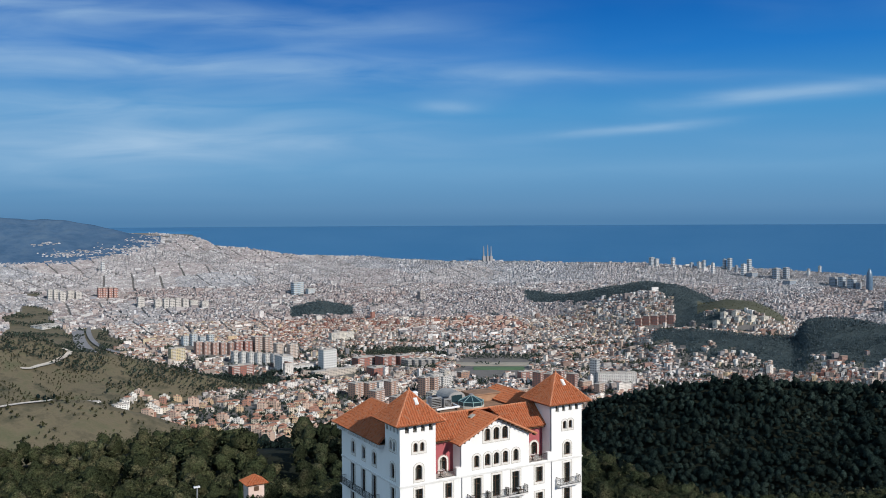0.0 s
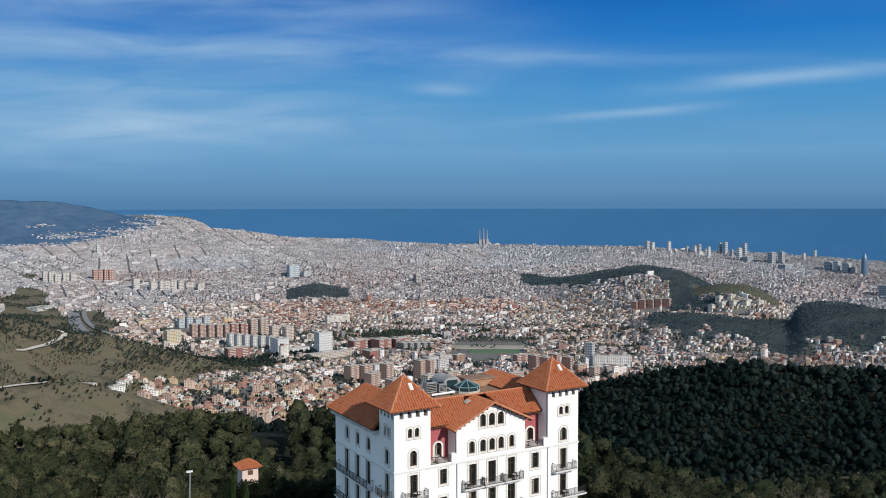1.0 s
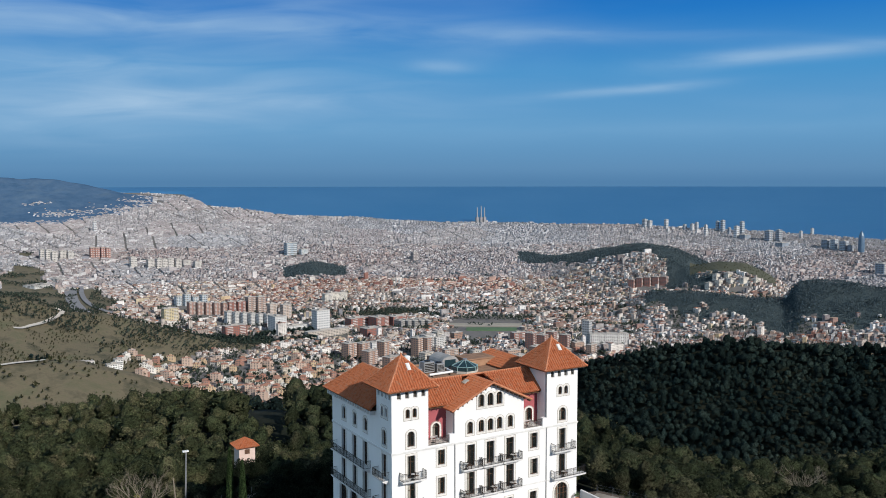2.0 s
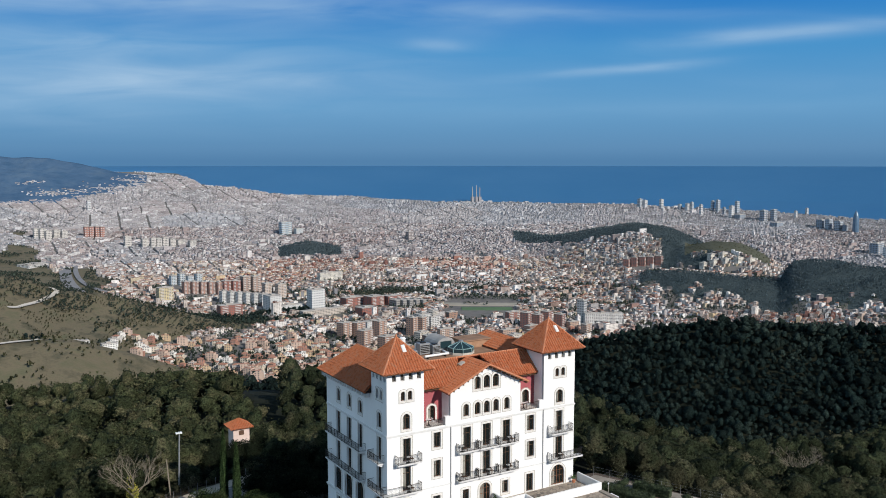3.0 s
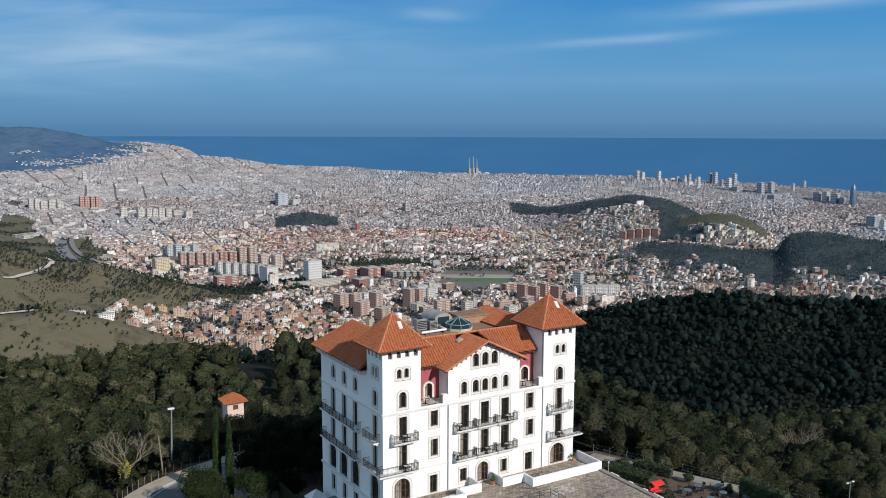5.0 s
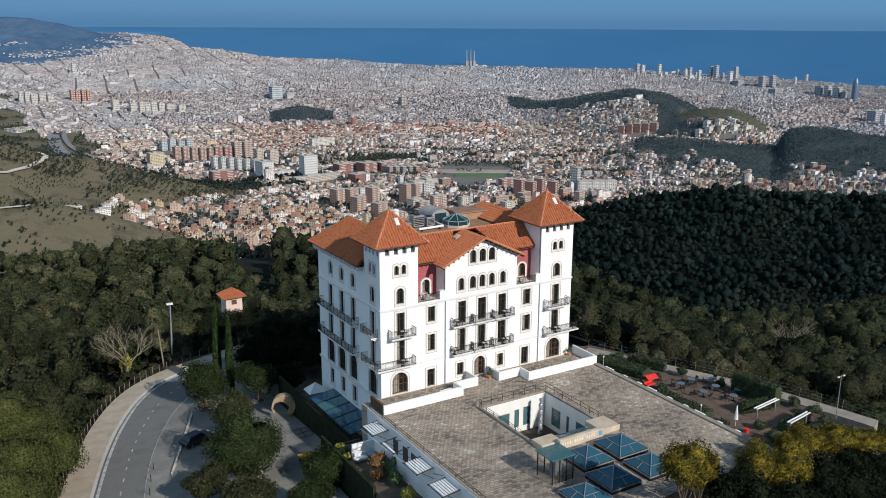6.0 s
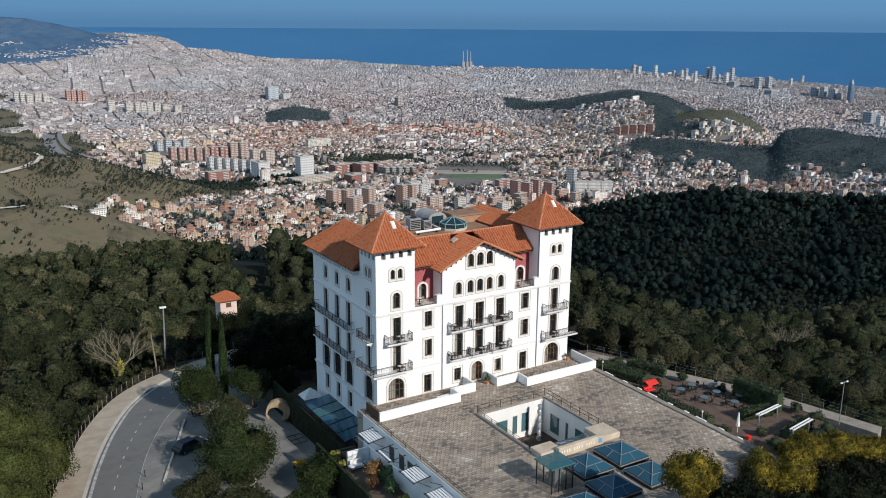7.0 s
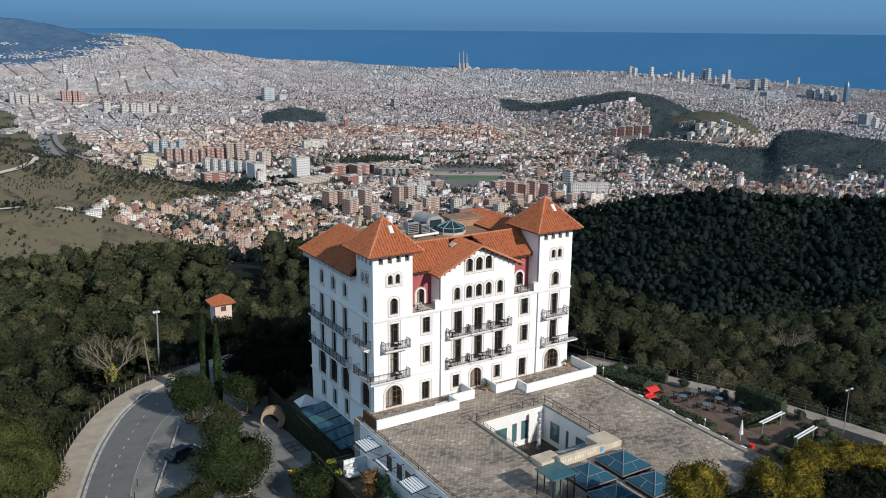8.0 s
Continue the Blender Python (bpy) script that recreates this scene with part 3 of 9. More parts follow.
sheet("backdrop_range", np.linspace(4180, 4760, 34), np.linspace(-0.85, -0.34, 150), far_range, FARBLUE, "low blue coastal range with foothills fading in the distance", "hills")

# ---- the hotel ----
LEN, DEEP = 28.35, 17.7          # front and side lengths
TOW, TDEEP = 5.05, 4.05          # tower width and depth
F1, F2, F3, F4 = 3.72, 7.38, 11.0, 18.45   # floor levels and tower eaves
WING = 15.25                     # eaves of the wings
FRONT = lambda u, z, d=0.0: (u, d, z)             # d: depth into the wall
SIDE = lambda u, z, d=0.0: (d, u, z)
hotel = thing("hotel", (0, 0, 0), "white plastered hotel with two towers and terracotta roofs", "building")


def outline(h):
    """Corner points of an opening (ua, ub, za, zb, arched), from below left, anticlockwise."""
    ua, ub, za, zb, arched = h
    if not arched:
        return [(ua, za), (ub, za), (ub, zb), (ua, zb)]
    r, c = (ub - ua) / 2, (ua + ub) / 2
    return [(ua, za), (ub, za)] + [(c + r * math.cos(t), zb - r + r * math.sin(t)) for t in np.linspace(0, math.pi, 13)]


def facade(u0, u1, z0, top, holes, to3d, depth=0.32, knots=()):
    """A wall with openings cut through it; top is a height or a function of u."""
    g = Geo()
    tf = top if callable(top) else (lambda u: top)
    us = sorted({u0, u1, *knots, *(e for h in holes for e in h[:2])})
    for a, b in zip(us, us[1:]):
        m = (a + b) / 2
        zs = sorted((h[2], h[3]) for h in holes if h[0] < m < h[1])
        low = z0
        for za, zb in zs:
            if za > low + 1e-4:
                g.add([to3d(a, low), to3d(b, low), to3d(b, za), to3d(a, za)], [(0, 1, 2, 3)])
            low = zb
        g.add([to3d(a, low), to3d(b, low), to3d(b, tf(b)), to3d(a, tf(a))], [(0, 1, 2, 3)])
    for h in holes:
        o = outline(h)
        if h[4]:
            ua, ub, za, zb, _ = h
            arc = o[2:]
            for p, q in zip(arc, arc[1:]):
                g.add([to3d(*p), to3d(p[0], zb), to3d(q[0], zb), to3d(*q)], [(0, 1, 2, 3)])
        n = len(o)
        g.add([to3d(*p) for p in o] + [to3d(*p, depth) for p in o], [(i, (i + 1) % n, n + (i + 1) % n, n + i) for i in range(n)])
    return welded(g)


def welded(g):
    """The same faces on shared corner points."""
    out, seen = Geo(), {}
    ids = []
    for p in g.v:
        q = tuple(round(c, 4) for c in p)
        if q not in seen:
            seen[q] = len(out.v)
            out.v.append(p)
        ids.append(seen[q])
    for f in g.f:
        q = tuple(dict.fromkeys(ids[i] for i in f))
        if len(q) > 2:
            out.f.append(q)
            out.mi.append(0)
    return out


def ring(o, w):
    """The outline grown by w (negative: shrunk), about its middle, the sill kept."""
    us, zs = [p[0] for p in o], [p[1] for p in o]
    cu, cz = (min(us) + max(us)) / 2, (min(zs) + max(zs)) / 2
    hu, hz = (max(us) - min(us)) / 2, (max(zs) - min(zs)) / 2
    return [(cu + (u - cu) * (hu + w) / hu, cz + (z - cz) * (hz + w) / hz) for u, z in o]


def band(o1, o2, to3d, d0, d1):
    """A flat frame between two outlines, from depth d0 to d1."""
    n = len(o1)
    g = Geo()
    v = [to3d(*p, d0) for p in o1] + [to3d(*p, d0) for p in o2] + [to3d(*p, d1) for p in o1] + [to3d(*p, d1) for p in o2]
    f = []
    for i in range(n):
        j = (i + 1) % n
        f += [(i, j, n + j, n + i), (2 * n + i, 3 * n + i, 3 * n + j, 2 * n + j), (i, 2 * n + i, 2 * n + j, j), (n + i, n + j, 3 * n + j, 3 * n + i)]
    return g.add(v, f)


def window(h, to3d, parent, kind="window", wood=DARKWOOD, surround=True, bars=1, back=CURTAIN):
    """Frame, pane, bars, dark room behind and a stone surround, for one opening."""
    o = outline(h)
    w = new(kind)
    w.parent = parent
    w.empty_display_size = 0.2
    ua, ub, za, zb, arched = h
    part("frame", band(o, ring(o, -0.07), to3d, 0.20, 0.29), wood, w)
    inner = ring(o, -0.065)
    pane = part("pane", Geo().add([to3d(*p, 0.245) for p in inner], [tuple(range(len(inner)))]), PANE, w)
    pane.visible_shadow = False
    g = Geo()
    for k in range(bars):
        u = ua + (ub - ua) * (k + 1) / (bars + 1)
        p0, p1 = to3d(u - 0.026, za + 0.06, 0.215), to3d(u + 0.026, zb - 0.06, 0.27)
        g.box(*sorted((p0[0], p1[0])), *sorted((p0[1], p1[1])), p0[2], p1[2])
    for f in ((0.42, 0.7) if wood is DOORWOOD else (0.72,) if zb - za > 1.5 else ()):
        z = za + (zb - za) * f
        p0, p1 = to3d(ua + 0.06, z - 0.022, 0.22), to3d(ub - 0.06, z + 0.022, 0.265)
        g.box(*sorted((p0[0], p1[0])), *sorted((p0[1], p1[1])), p0[2], p1[2])
    part("glazing_bar", g, wood, w)
    # a half-drawn curtain in the room behind
    cu = ua + (ub - ua) * (0.34 + 0.3 * ((ua * 7.3 + za * 3.1) % 1))
    part("curtain", Geo().add([to3d(u, z, 0.5 + 0.04 * (i % 2)) for i, u in enumerate(np.linspace(ua - 0.05, cu, 9)) for z in (za, zb)],
                              [(2 * i, 2 * i + 2, 2 * i + 3, 2 * i + 1) for i in range(8)]), back, w)
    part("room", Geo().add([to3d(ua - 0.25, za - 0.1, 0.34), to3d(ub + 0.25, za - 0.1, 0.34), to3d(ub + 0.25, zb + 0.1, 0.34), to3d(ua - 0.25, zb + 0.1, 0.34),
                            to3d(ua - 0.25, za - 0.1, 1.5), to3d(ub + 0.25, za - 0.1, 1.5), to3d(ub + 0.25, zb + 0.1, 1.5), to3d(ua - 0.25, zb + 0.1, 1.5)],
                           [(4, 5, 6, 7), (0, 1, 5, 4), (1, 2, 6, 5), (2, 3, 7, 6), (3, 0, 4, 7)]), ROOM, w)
    if surround:
        part("stone_surround", band(ring(o, 0.20), ring(o, 0.0), to3d, -0.035, 0.03), CREAM, w)
        part("trim_line", band(ring(o, 0.29), ring(o, 0.235), to3d, -0.02, 0.02), TRIMLINE, w)
    return w


# interior dimness put into the colour, also used behind small openings
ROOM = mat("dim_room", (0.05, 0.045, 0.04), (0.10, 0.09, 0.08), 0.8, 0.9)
R, A = False, True
tower_ops = lambda u0: [(u0 + k * 1.12, u0 + k * 1.12 + 0.55, 17.3, 18.2, R) for k in range(4)]
holes_lt = [(1.87, 2.47, 14.85, 16.0, A), (2.83, 3.43, 14.85, 16.0, A), (2.12, 3.12, 11.3, 13.22, A), (2.1, 3.2, F2, 10.2, R), (2.1, 3.2, F1, 6.7, R), (1.45, 3.6, 0.02, 2.72, A)]
holes_rt = [(25.07, 25.7, 14.85, 15.97, A), (26.06, 26.69, 14.85, 15.97, A), (25.22, 26.38, 11.25, 13.05, A), (25.2, 26.35, F2, 10.18, R), (25.2, 26.35, F1, 6.65, R), (24.55, 26.8, 0.02, 2.75, A)]
holes_b = [(6.38, 7.4, 8.35, 10.28, R), (6.38, 7.4, 4.65, 6.76, R), (6.3, 7.35, 0.02, 2.28, R)]
holes_d = [(20.45, 21.65, 8.2, 10.26, R), (20.48, 21.7, 4.65, 6.78, R), (20.45, 21.55, 0.02, 2.4, R)]
holes_c = ([(a, a + 0.92, 14.85, 16.5, A) for a in (12.3, 13.7, 15.08)] + [(a, a + 0.86, 11.62, 13.2, A) for a in (10.66, 12.36, 13.75, 15.15, 16.82)]
           + [(a, a + 1.2, F2, 10.24, R) for a in (10.62, 13.58, 16.62)] + [(a, a + 1.2, F1, 6.7, R) for a in (10.58, 13.56, 16.64)]
           + [(10.6, 11.55, 0.58, 2.24, R), (13.12, 14.78, 0.02, 2.55, A), (16.6, 17.58, 0.58, 2.27, R)])
GX0, GX1, GAP, GZ = 8.8, 19.4, 14.1, 15.3
gable_top = lambda u: GZ + 2.55 * (1 - abs(u - GAP) / (GAP - GX0))
tower_side_ops = [(0.35 + k * 0.95, 0.83 + k * 0.95, 17.3, 18.2, R) for k in range(4)]
holes_st = [(1.18, 1.76, 14.95, 16.15, A), (2.14, 2.72, 14.95, 16.15, A), (1.5, 2.48, 11.4, 13.35, A), (1.5, 2.5, F2, 10.3, R), (1.55, 2.55, F1, 6.8, R), (1.15, 3.2, -0.3, 2.9, A)]
holes_sw = ([(a, a + 1.0, 11.85, 13.58, A) for a in (6.75, 10.0, 13.35)] + [(a, a + 1.1, F2, 10.5, R) for a in (6.78, 10.05, 13.42)]
            + [(a, a + 1.1, F1, 7.1, R) for a in (6.85, 10.05, 13.5)] + [(a, a + 2.1, -0.35, 3.05, A) for a in (6.5, 9.88, 13.2)]
            + [(a, a + 1.05, -3.3, -1.15, R) for a in (6.8, 10.2, 13.55)])
RECESS = 2.1
REC = lambda u, z, d=0.0: (u, RECESS + d, z)
rec_holes = ([(6.8, 7.85, F3 + 0.05, 13.05, A)], [(21.15, 22.3, F3 + 0.05, 13.1, A)])

# walls, each panel its own part
part("front_wall", facade(0, TOW, -1.2, F4, holes_lt + tower_ops(0.74), FRONT), PLASTER, hotel)
part("front_wall", facade(LEN - 5.2, LEN, -1.2, F4, holes_rt + tower_ops(23.84), FRONT), PLASTER, hotel)
part("front_wall", facade(TOW, GX0, -1.2, F3, holes_b, FRONT), PLASTER, hotel)
part("front_wall", facade(GX1, LEN - 5.2, -1.2, F3, holes_d, FRONT), PLASTER, hotel)
part("gable_wall", facade(GX0, GX1, -1.2, gable_top, holes_c, FRONT, knots=(GAP,)), PLASTER, hotel)
part("side_wall", facade(0, TDEEP, -9.0, F4, holes_st + tower_side_ops, SIDE), PLASTER, hotel)
part("side_wall", facade(TDEEP, DEEP, -9.0, WING, holes_sw, SIDE), PLASTER, hotel)
part("recess_wall", facade(TOW, GX0, F3, 15.7, rec_holes[0], REC), REDWALL, hotel, "dark red plaster wall behind a loggia")
part("recess_wall", facade(GX1, LEN - 5.2, F3, 15.7, rec_holes[1], REC), REDWALL, hotel, "dark red plaster wall behind a loggia")
part("tower_inner_wall", Geo().box(TOW - 0.3, TOW, 0.33, TDEEP, F3, F4), PLASTER, hotel)
part("tower_inner_wall", Geo().box(LEN - 5.2, LEN - 4.9, 0.33, TDEEP, F3, F4), PLASTER, hotel)
for x0, x1 in ((0.33, TOW), (LEN - 5.2, LEN - 0.33)):
    part("tower_back_wall", Geo().box(x0, x1, TDEEP - 0.3, TDEEP, WING, F4), PLASTER, hotel)
for x in (GX0, GX1 - 0.3):
    part("gable_side_wall", Geo().box(x, x + 0.3, 0.33, RECESS + 0.4, F3, GZ), PLASTER, hotel)
part("end_wall", Geo().box(LEN - 0.3, LEN, 0.33, DEEP, -9, WING).box(LEN - 0.3, LEN, 0.33, TDEEP, WING, F4), PLASTER, hotel)
part("rear_wall", Geo().box(0.33, LEN - 0.33, DEEP - 0.3, DEEP, -9, WING), PLASTER, hotel)
for x0, x1 in ((TOW, GX0), (GX1, LEN - 5.2)):
    part("loggia_floor", Geo().box(x0, x1, 0.33, RECESS, F3 - 0.25, F3 + 0.02), CREAM, hotel)

for hs, t3 in ((holes_lt, FRONT), (holes_rt, FRONT), (holes_b, FRONT), (holes_d, FRONT), (holes_c, FRONT), (holes_st, SIDE), (holes_sw, SIDE), (rec_holes[0], REC), (rec_holes[1], REC)):
    for h in hs:
        wood_door = h[4] and h[2] < 0.5 and t3 is FRONT
        window(h, t3, hotel, "arched_door" if wood_door else "french_window" if h[3] - h[2] > 2.4 else "arched_window" if h[4] else "window",
               DOORWOOD if wood_door else DARKWOOD, bars=3 if wood_door else 1)
# flat dark sheets close the attic holes, inside shade in their colour
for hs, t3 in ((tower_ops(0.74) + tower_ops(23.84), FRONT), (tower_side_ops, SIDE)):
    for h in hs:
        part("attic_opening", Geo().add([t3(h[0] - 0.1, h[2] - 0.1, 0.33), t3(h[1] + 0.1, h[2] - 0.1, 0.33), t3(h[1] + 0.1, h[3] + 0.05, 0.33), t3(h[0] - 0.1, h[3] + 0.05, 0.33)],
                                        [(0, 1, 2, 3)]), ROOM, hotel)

# string courses
for q in ((-0.1, LEN + 0.1, -0.12, 0.0, F3 - 0.30, F3 - 0.16), (-0.1, LEN + 0.1, -0.07, 0.0, F3 - 0.42, F3 - 0.30), (-0.12, 0.0, 0.0, DEEP, F3 - 0.30, F3 - 0.16),
          (-0.07, 0.0, 0.0, DEEP, F3 - 0.42, F3 - 0.30), (-0.22, 0.0, 0.0, DEEP, -0.5, -0.32), (-0.12, 0.0, 0.0, DEEP, -0.7, -0.5)):
    part("cornice", Geo().box(*q), CORNICE, hotel)
for x0, x1 in ((4.5, 9.0), (18.7, 24.1)):
    part("cornice", Geo().box(x0, x1, -0.09, 0.0, F1 - 0.32, F1 - 0.18), CORNICE, hotel)
g = Geo()
for x in (GX0 + 0.02, 23.1):
    part("drainpipe", Geo().tube((x, -0.07, 0), (x, -0.07, 10.7), 0.07), GREYMETAL, hotel)
# small white piers that end the loggia rails
part("loggia_pier", Geo().soft(8.05, 8.78, -0.05, 0.5, F3 - 0.15, F3 + 1.05), PLASTER, hotel)
part("loggia_pier", Geo().soft(22.45, 23.12, -0.05, 0.5, F3 - 0.15, F3 + 1.05), PLASTER, hotel)


def railing(pts, h=1.0, step=0.13, parent=hotel, name="railing", bar=0.011):
    """An iron rail along a line of points, with upright bars and two rails."""
    g = Geo()
    for p, q in zip(pts, pts[1:]):
        p, q = Vector(p), Vector(q)
        g.beam(p + Vector((0, 0, h)), q + Vector((0, 0, h)), 0.05, 0.035).beam(p + Vector((0, 0, 0.1)), q + Vector((0, 0, 0.1)), 0.03, 0.025)
        n = max(1, int((q - p).length / step))
        for i in range(n + 1):
            c = p.lerp(q, i / n)
            w = bar if i % 8 else bar * 2
            g.box(c.x - w, c.x + w, c.y - w, c.y + w, c.z + 0.02, c.z + h)
    return part(name, g, IRON, parent)


def balcony(x0, x1, z, to3d, out=0.95, wrap=()):
    b = new("balcony")
    b.parent = hotel
    b.empty_display_size = 0.2
    p0, p1 = to3d(x0, z - 0.17, -out), to3d(x1, z, 0)
    lo, hi = [min(a, c) for a, c in zip(p0, p1)], [max(a, c) for a, c in zip(p0, p1)]
    g = Geo().box(lo[0], hi[0], lo[1], hi[1], z - 0.12, z)
    q0, q1 = to3d(x0 + 0.08, z, -out + 0.08), to3d(x1 - 0.08, z, 0)
    g.box(min(q0[0], q1[0]), max(q0[0], q1[0]), min(q0[1], q1[1]), max(q0[1], q1[1]), z - 0.22, z - 0.12)
    part("slab", g, CORNICE, b)
    n = max(2, int((x1 - x0) / 1.4) + 1)
    for u in np.linspace(x0 + 0.3, x1 - 0.3, n):
        v = [to3d(u + s, zz, d) for s in (-0.09, 0.09) for zz, d in ((z - 0.22, 0), (z - 0.22, -out * 0.8), (z - 0.6, 0))]
        part("bracket", Geo().add(v, [(0, 1, 2), (5, 4, 3), (0, 3, 4, 1), (1, 4, 5, 2), (2, 5, 3, 0)]), CORNICE, b)
    e = 0.05
    railing([to3d(x0 + e, z, 0), to3d(x0 + e, z, -out + e), to3d(x1 - e, z, -out + e), to3d(x1 - e, z, 0)], parent=b)
    return b


for z in (F1, F2):
    for x in (9.62, 12.68, 15.74):
        balcony(x, x + 2.95, z, FRONT, 0.85)
balcony(1.0, 4.3, F2, FRONT)
balcony(23.9, 27.5, F2, FRONT)
balcony(-0.9, 4.3, F1, FRONT, 0.9)
balcony(23.9, 29.3, F1, FRONT, 0.9)
balcony(0.0, 3.6, F1, SIDE, 0.9)
balcony(0.7, 3.6, F2, SIDE, 0.9)
balcony(5.8, 16.3, F1, SIDE, 0.95)
balcony(5.8, 16.3, F2, SIDE, 0.95)
railing([(TOW, 0.12, F3), (8.1, 0.12, F3)], 0.9)
railing([(GX1, 0.12, F3), (22.5, 0.12, F3)], 0.9)


# ---- roofs ----
def tiled(poly, pitch=0.36, lift=0.14, thick=0.1):
    """A roof plane of rounded tile rows that run up the slope, cut to a convex polygon whose first edge is the eaves."""
    P = [Vector(p) for p in poly]
    o = P[0]
    e = (P[1] - P[0]).normalized()
    nrm = Vector((0, 0, 0))
    for i in range(len(P)):
        nrm += P[i - 1].cross(P[i])
    nrm = nrm.normalized()
    nrm = nrm if nrm.z > 0 else -nrm
    s = nrm.cross(e)
    s = s if s.z > 0 else -s
    Q = [((p - o).dot(e), (p - o).dot(s)) for p in P]
    u0, u1 = min(q[0] for q in Q), max(q[0] for q in Q)

    def span(u):
        hit = []
        for a, b in zip(Q, Q[1:] + Q[:1]):
            if abs(a[0] - b[0]) < 1e-9:
                if abs(a[0] - u) < 1e-6:
                    hit += [a[1], b[1]]
            elif min(a[0], b[0]) - 1e-9 <= u <= max(a[0], b[0]) + 1e-9:
                hit.append(a[1] + (b[1] - a[1]) * (u - a[0]) / (b[0] - a[0]))
        return (min(hit), max(hit)) if hit else (0, 0)

    prof = (0.0, 0.82, 1.0, 0.55)
    n = int((u1 - u0) / pitch * 4)
    rows, g = [], Geo()
    course = 0.40
    for k in range(n + 1):
        u = u0 + (u1 - u0) * k / n
        v0, v1 = span(min(max(u, u0 + 1e-5), u1 - 1e-5))
        rows.append((u, v0, v1, prof[k % 4] * lift))
    for (ua, a0, a1, ha), (ub, b0, b1, hb) in zip(rows, rows[1:]):
        m = max(1, int(max(a1 - a0, b1 - b0) / course))
        vs = []
        for i in range(m):
            for w, step in ((i / m, 0.045), ((i + 1) / m, 0.0)):
                vs.append(o + e * ua + s * (a0 + (a1 - a0) * w) + nrm * (ha + step))
                vs.append(o + e * ub + s * (b0 + (b1 - b0) * w) + nrm * (hb + step))
        fs = [(4 * i, 4 * i + 1, 4 * i + 3, 4 * i + 2) for i in range(m)] + [(4 * i - 2, 4 * i - 1, 4 * i + 1, 4 * i) for i in range(1, m)]
        g.add(vs, fs)
    low = [p - nrm * thick for p in P]
    k = len(P)
    g.add(P + low, [tuple(range(k)), tuple(range(2 * k - 1, k - 1, -1))] + [(i, (i + 1) % k, k + (i + 1) % k, k + i) for i in range(k)])
    return g


def caps(p, q, r=0.13):
    """Overlapping ridge tiles from p up to q."""
    p, q = Vector(p), Vector(q)
    n = max(2, int((q - p).length / 0.42))
    g = Geo()
    for i in range(n):
        g.tube(p.lerp(q, i / n), p.lerp(q, (i + 1.12) / n), r * 1.12, r * 0.9, 7)
    return g


def roof(name, polys, ridges, label):
    r = new(name)
    r.parent = hotel
    r.empty_display_size = 0.2
    tagged(r, label)
    for p in polys:
        part("tile_slope", tiled(p), TILE, r)
    for p, q in ridges:
        part("ridge_tiles", caps(p, q), TILECAP, r)
    return r


OV = 0.95


def pyramid(x0, x1, y0, y1, z, apex):
    a, b, c, d = (x0 - OV, y0 - OV, z), (x1 + OV, y0 - OV, z), (x1 + OV, y1 + OV, z), (x0 - OV, y1 + OV, z)
    t = ((x0 + x1) / 2, (y0 + y1) / 2, apex)
    r = roof("tower_roof", [[a, b, t], [b, c, t], [c, d, t], [d, a, t]], [(p, t) for p in (a, b, c, d)], "pyramid roof of terracotta tiles")
    part("eaves_board", Geo().box(x0 - OV + 0.12, x1 + OV - 0.12, y0 - OV + 0.12, y1 + OV - 0.12, z - 0.16, z - 0.1), DARKWOOD, r)
    n = Vector((0, -(apex - z), -(y1 - y0) / 2 - OV)).normalized()
    part("roof_hatch", hatch(((x0 + x1) / 2 + 0.35, (y0 + y1) / 2 - 1.15, apex - 1.15 * (apex - z) / ((y1 - y0) / 2 + OV)), (apex - z) / ((y1 - y0) / 2 + OV)), CORNICE, r)
    part("finial", Geo().tube((t[0], t[1], apex), (t[0], t[1], apex + 0.35), 0.16, 0.08, 8), TILECAP, r)
    return r


def hatch(c, slope):
    """A pale roof window lying on a slope that rises away from the front."""
    g = Geo()
    c = Vector(c)
    s = Vector((0, 1, slope)).normalized()
    n = Vector((0, -slope, 1)).normalized()
    for w, l, h in ((0.25, 0.5, 0.16), (0.19, 0.43, 0.21)):
        v = [c + Vector((1, 0, 0)) * a * w + s * b * l + n * k for k in (0.0, h) for a, b in ((-1, -1), (1, -1), (1, 1), (-1, 1))]
        g.add(v, [(3, 2, 1, 0), (4, 5, 6, 7), (0, 1, 5, 4), (1, 2, 6, 5), (2, 3, 7, 6), (3, 0, 4, 7)])
    return g


pyramid(0, TOW, 0, TDEEP + 0.6, F4 + 0.05, 22.15)
pyramid(LEN - 5.2, LEN, 0, TDEEP + 0.9, F4 + 0.05, 22.15)

# wings: hipped ranges along the sides
EZ = WING + 0.1
WR, WRZ, HY = 3.0, 19.0, 14.3
roof("wing_roof", [[(-OV, DEEP + OV, EZ), (-OV, TDEEP, EZ), (WR, TDEEP, WRZ), (WR, HY, WRZ)],
                   [(6.1, DEEP + OV, EZ + 0.6), (-OV, DEEP + OV, EZ), (WR, HY, WRZ)],
                   [(5.3, TDEEP, 16.9), (5.3, HY, 16.9), (WR, HY, WRZ), (WR, TDEEP, WRZ)]],
     [((-OV, DEEP + OV, EZ), (WR, HY, WRZ)), ((WR, HY, WRZ), (WR, TDEEP, WRZ))], "hipped terracotta roof of the side wing")
RX = LEN - 3.6
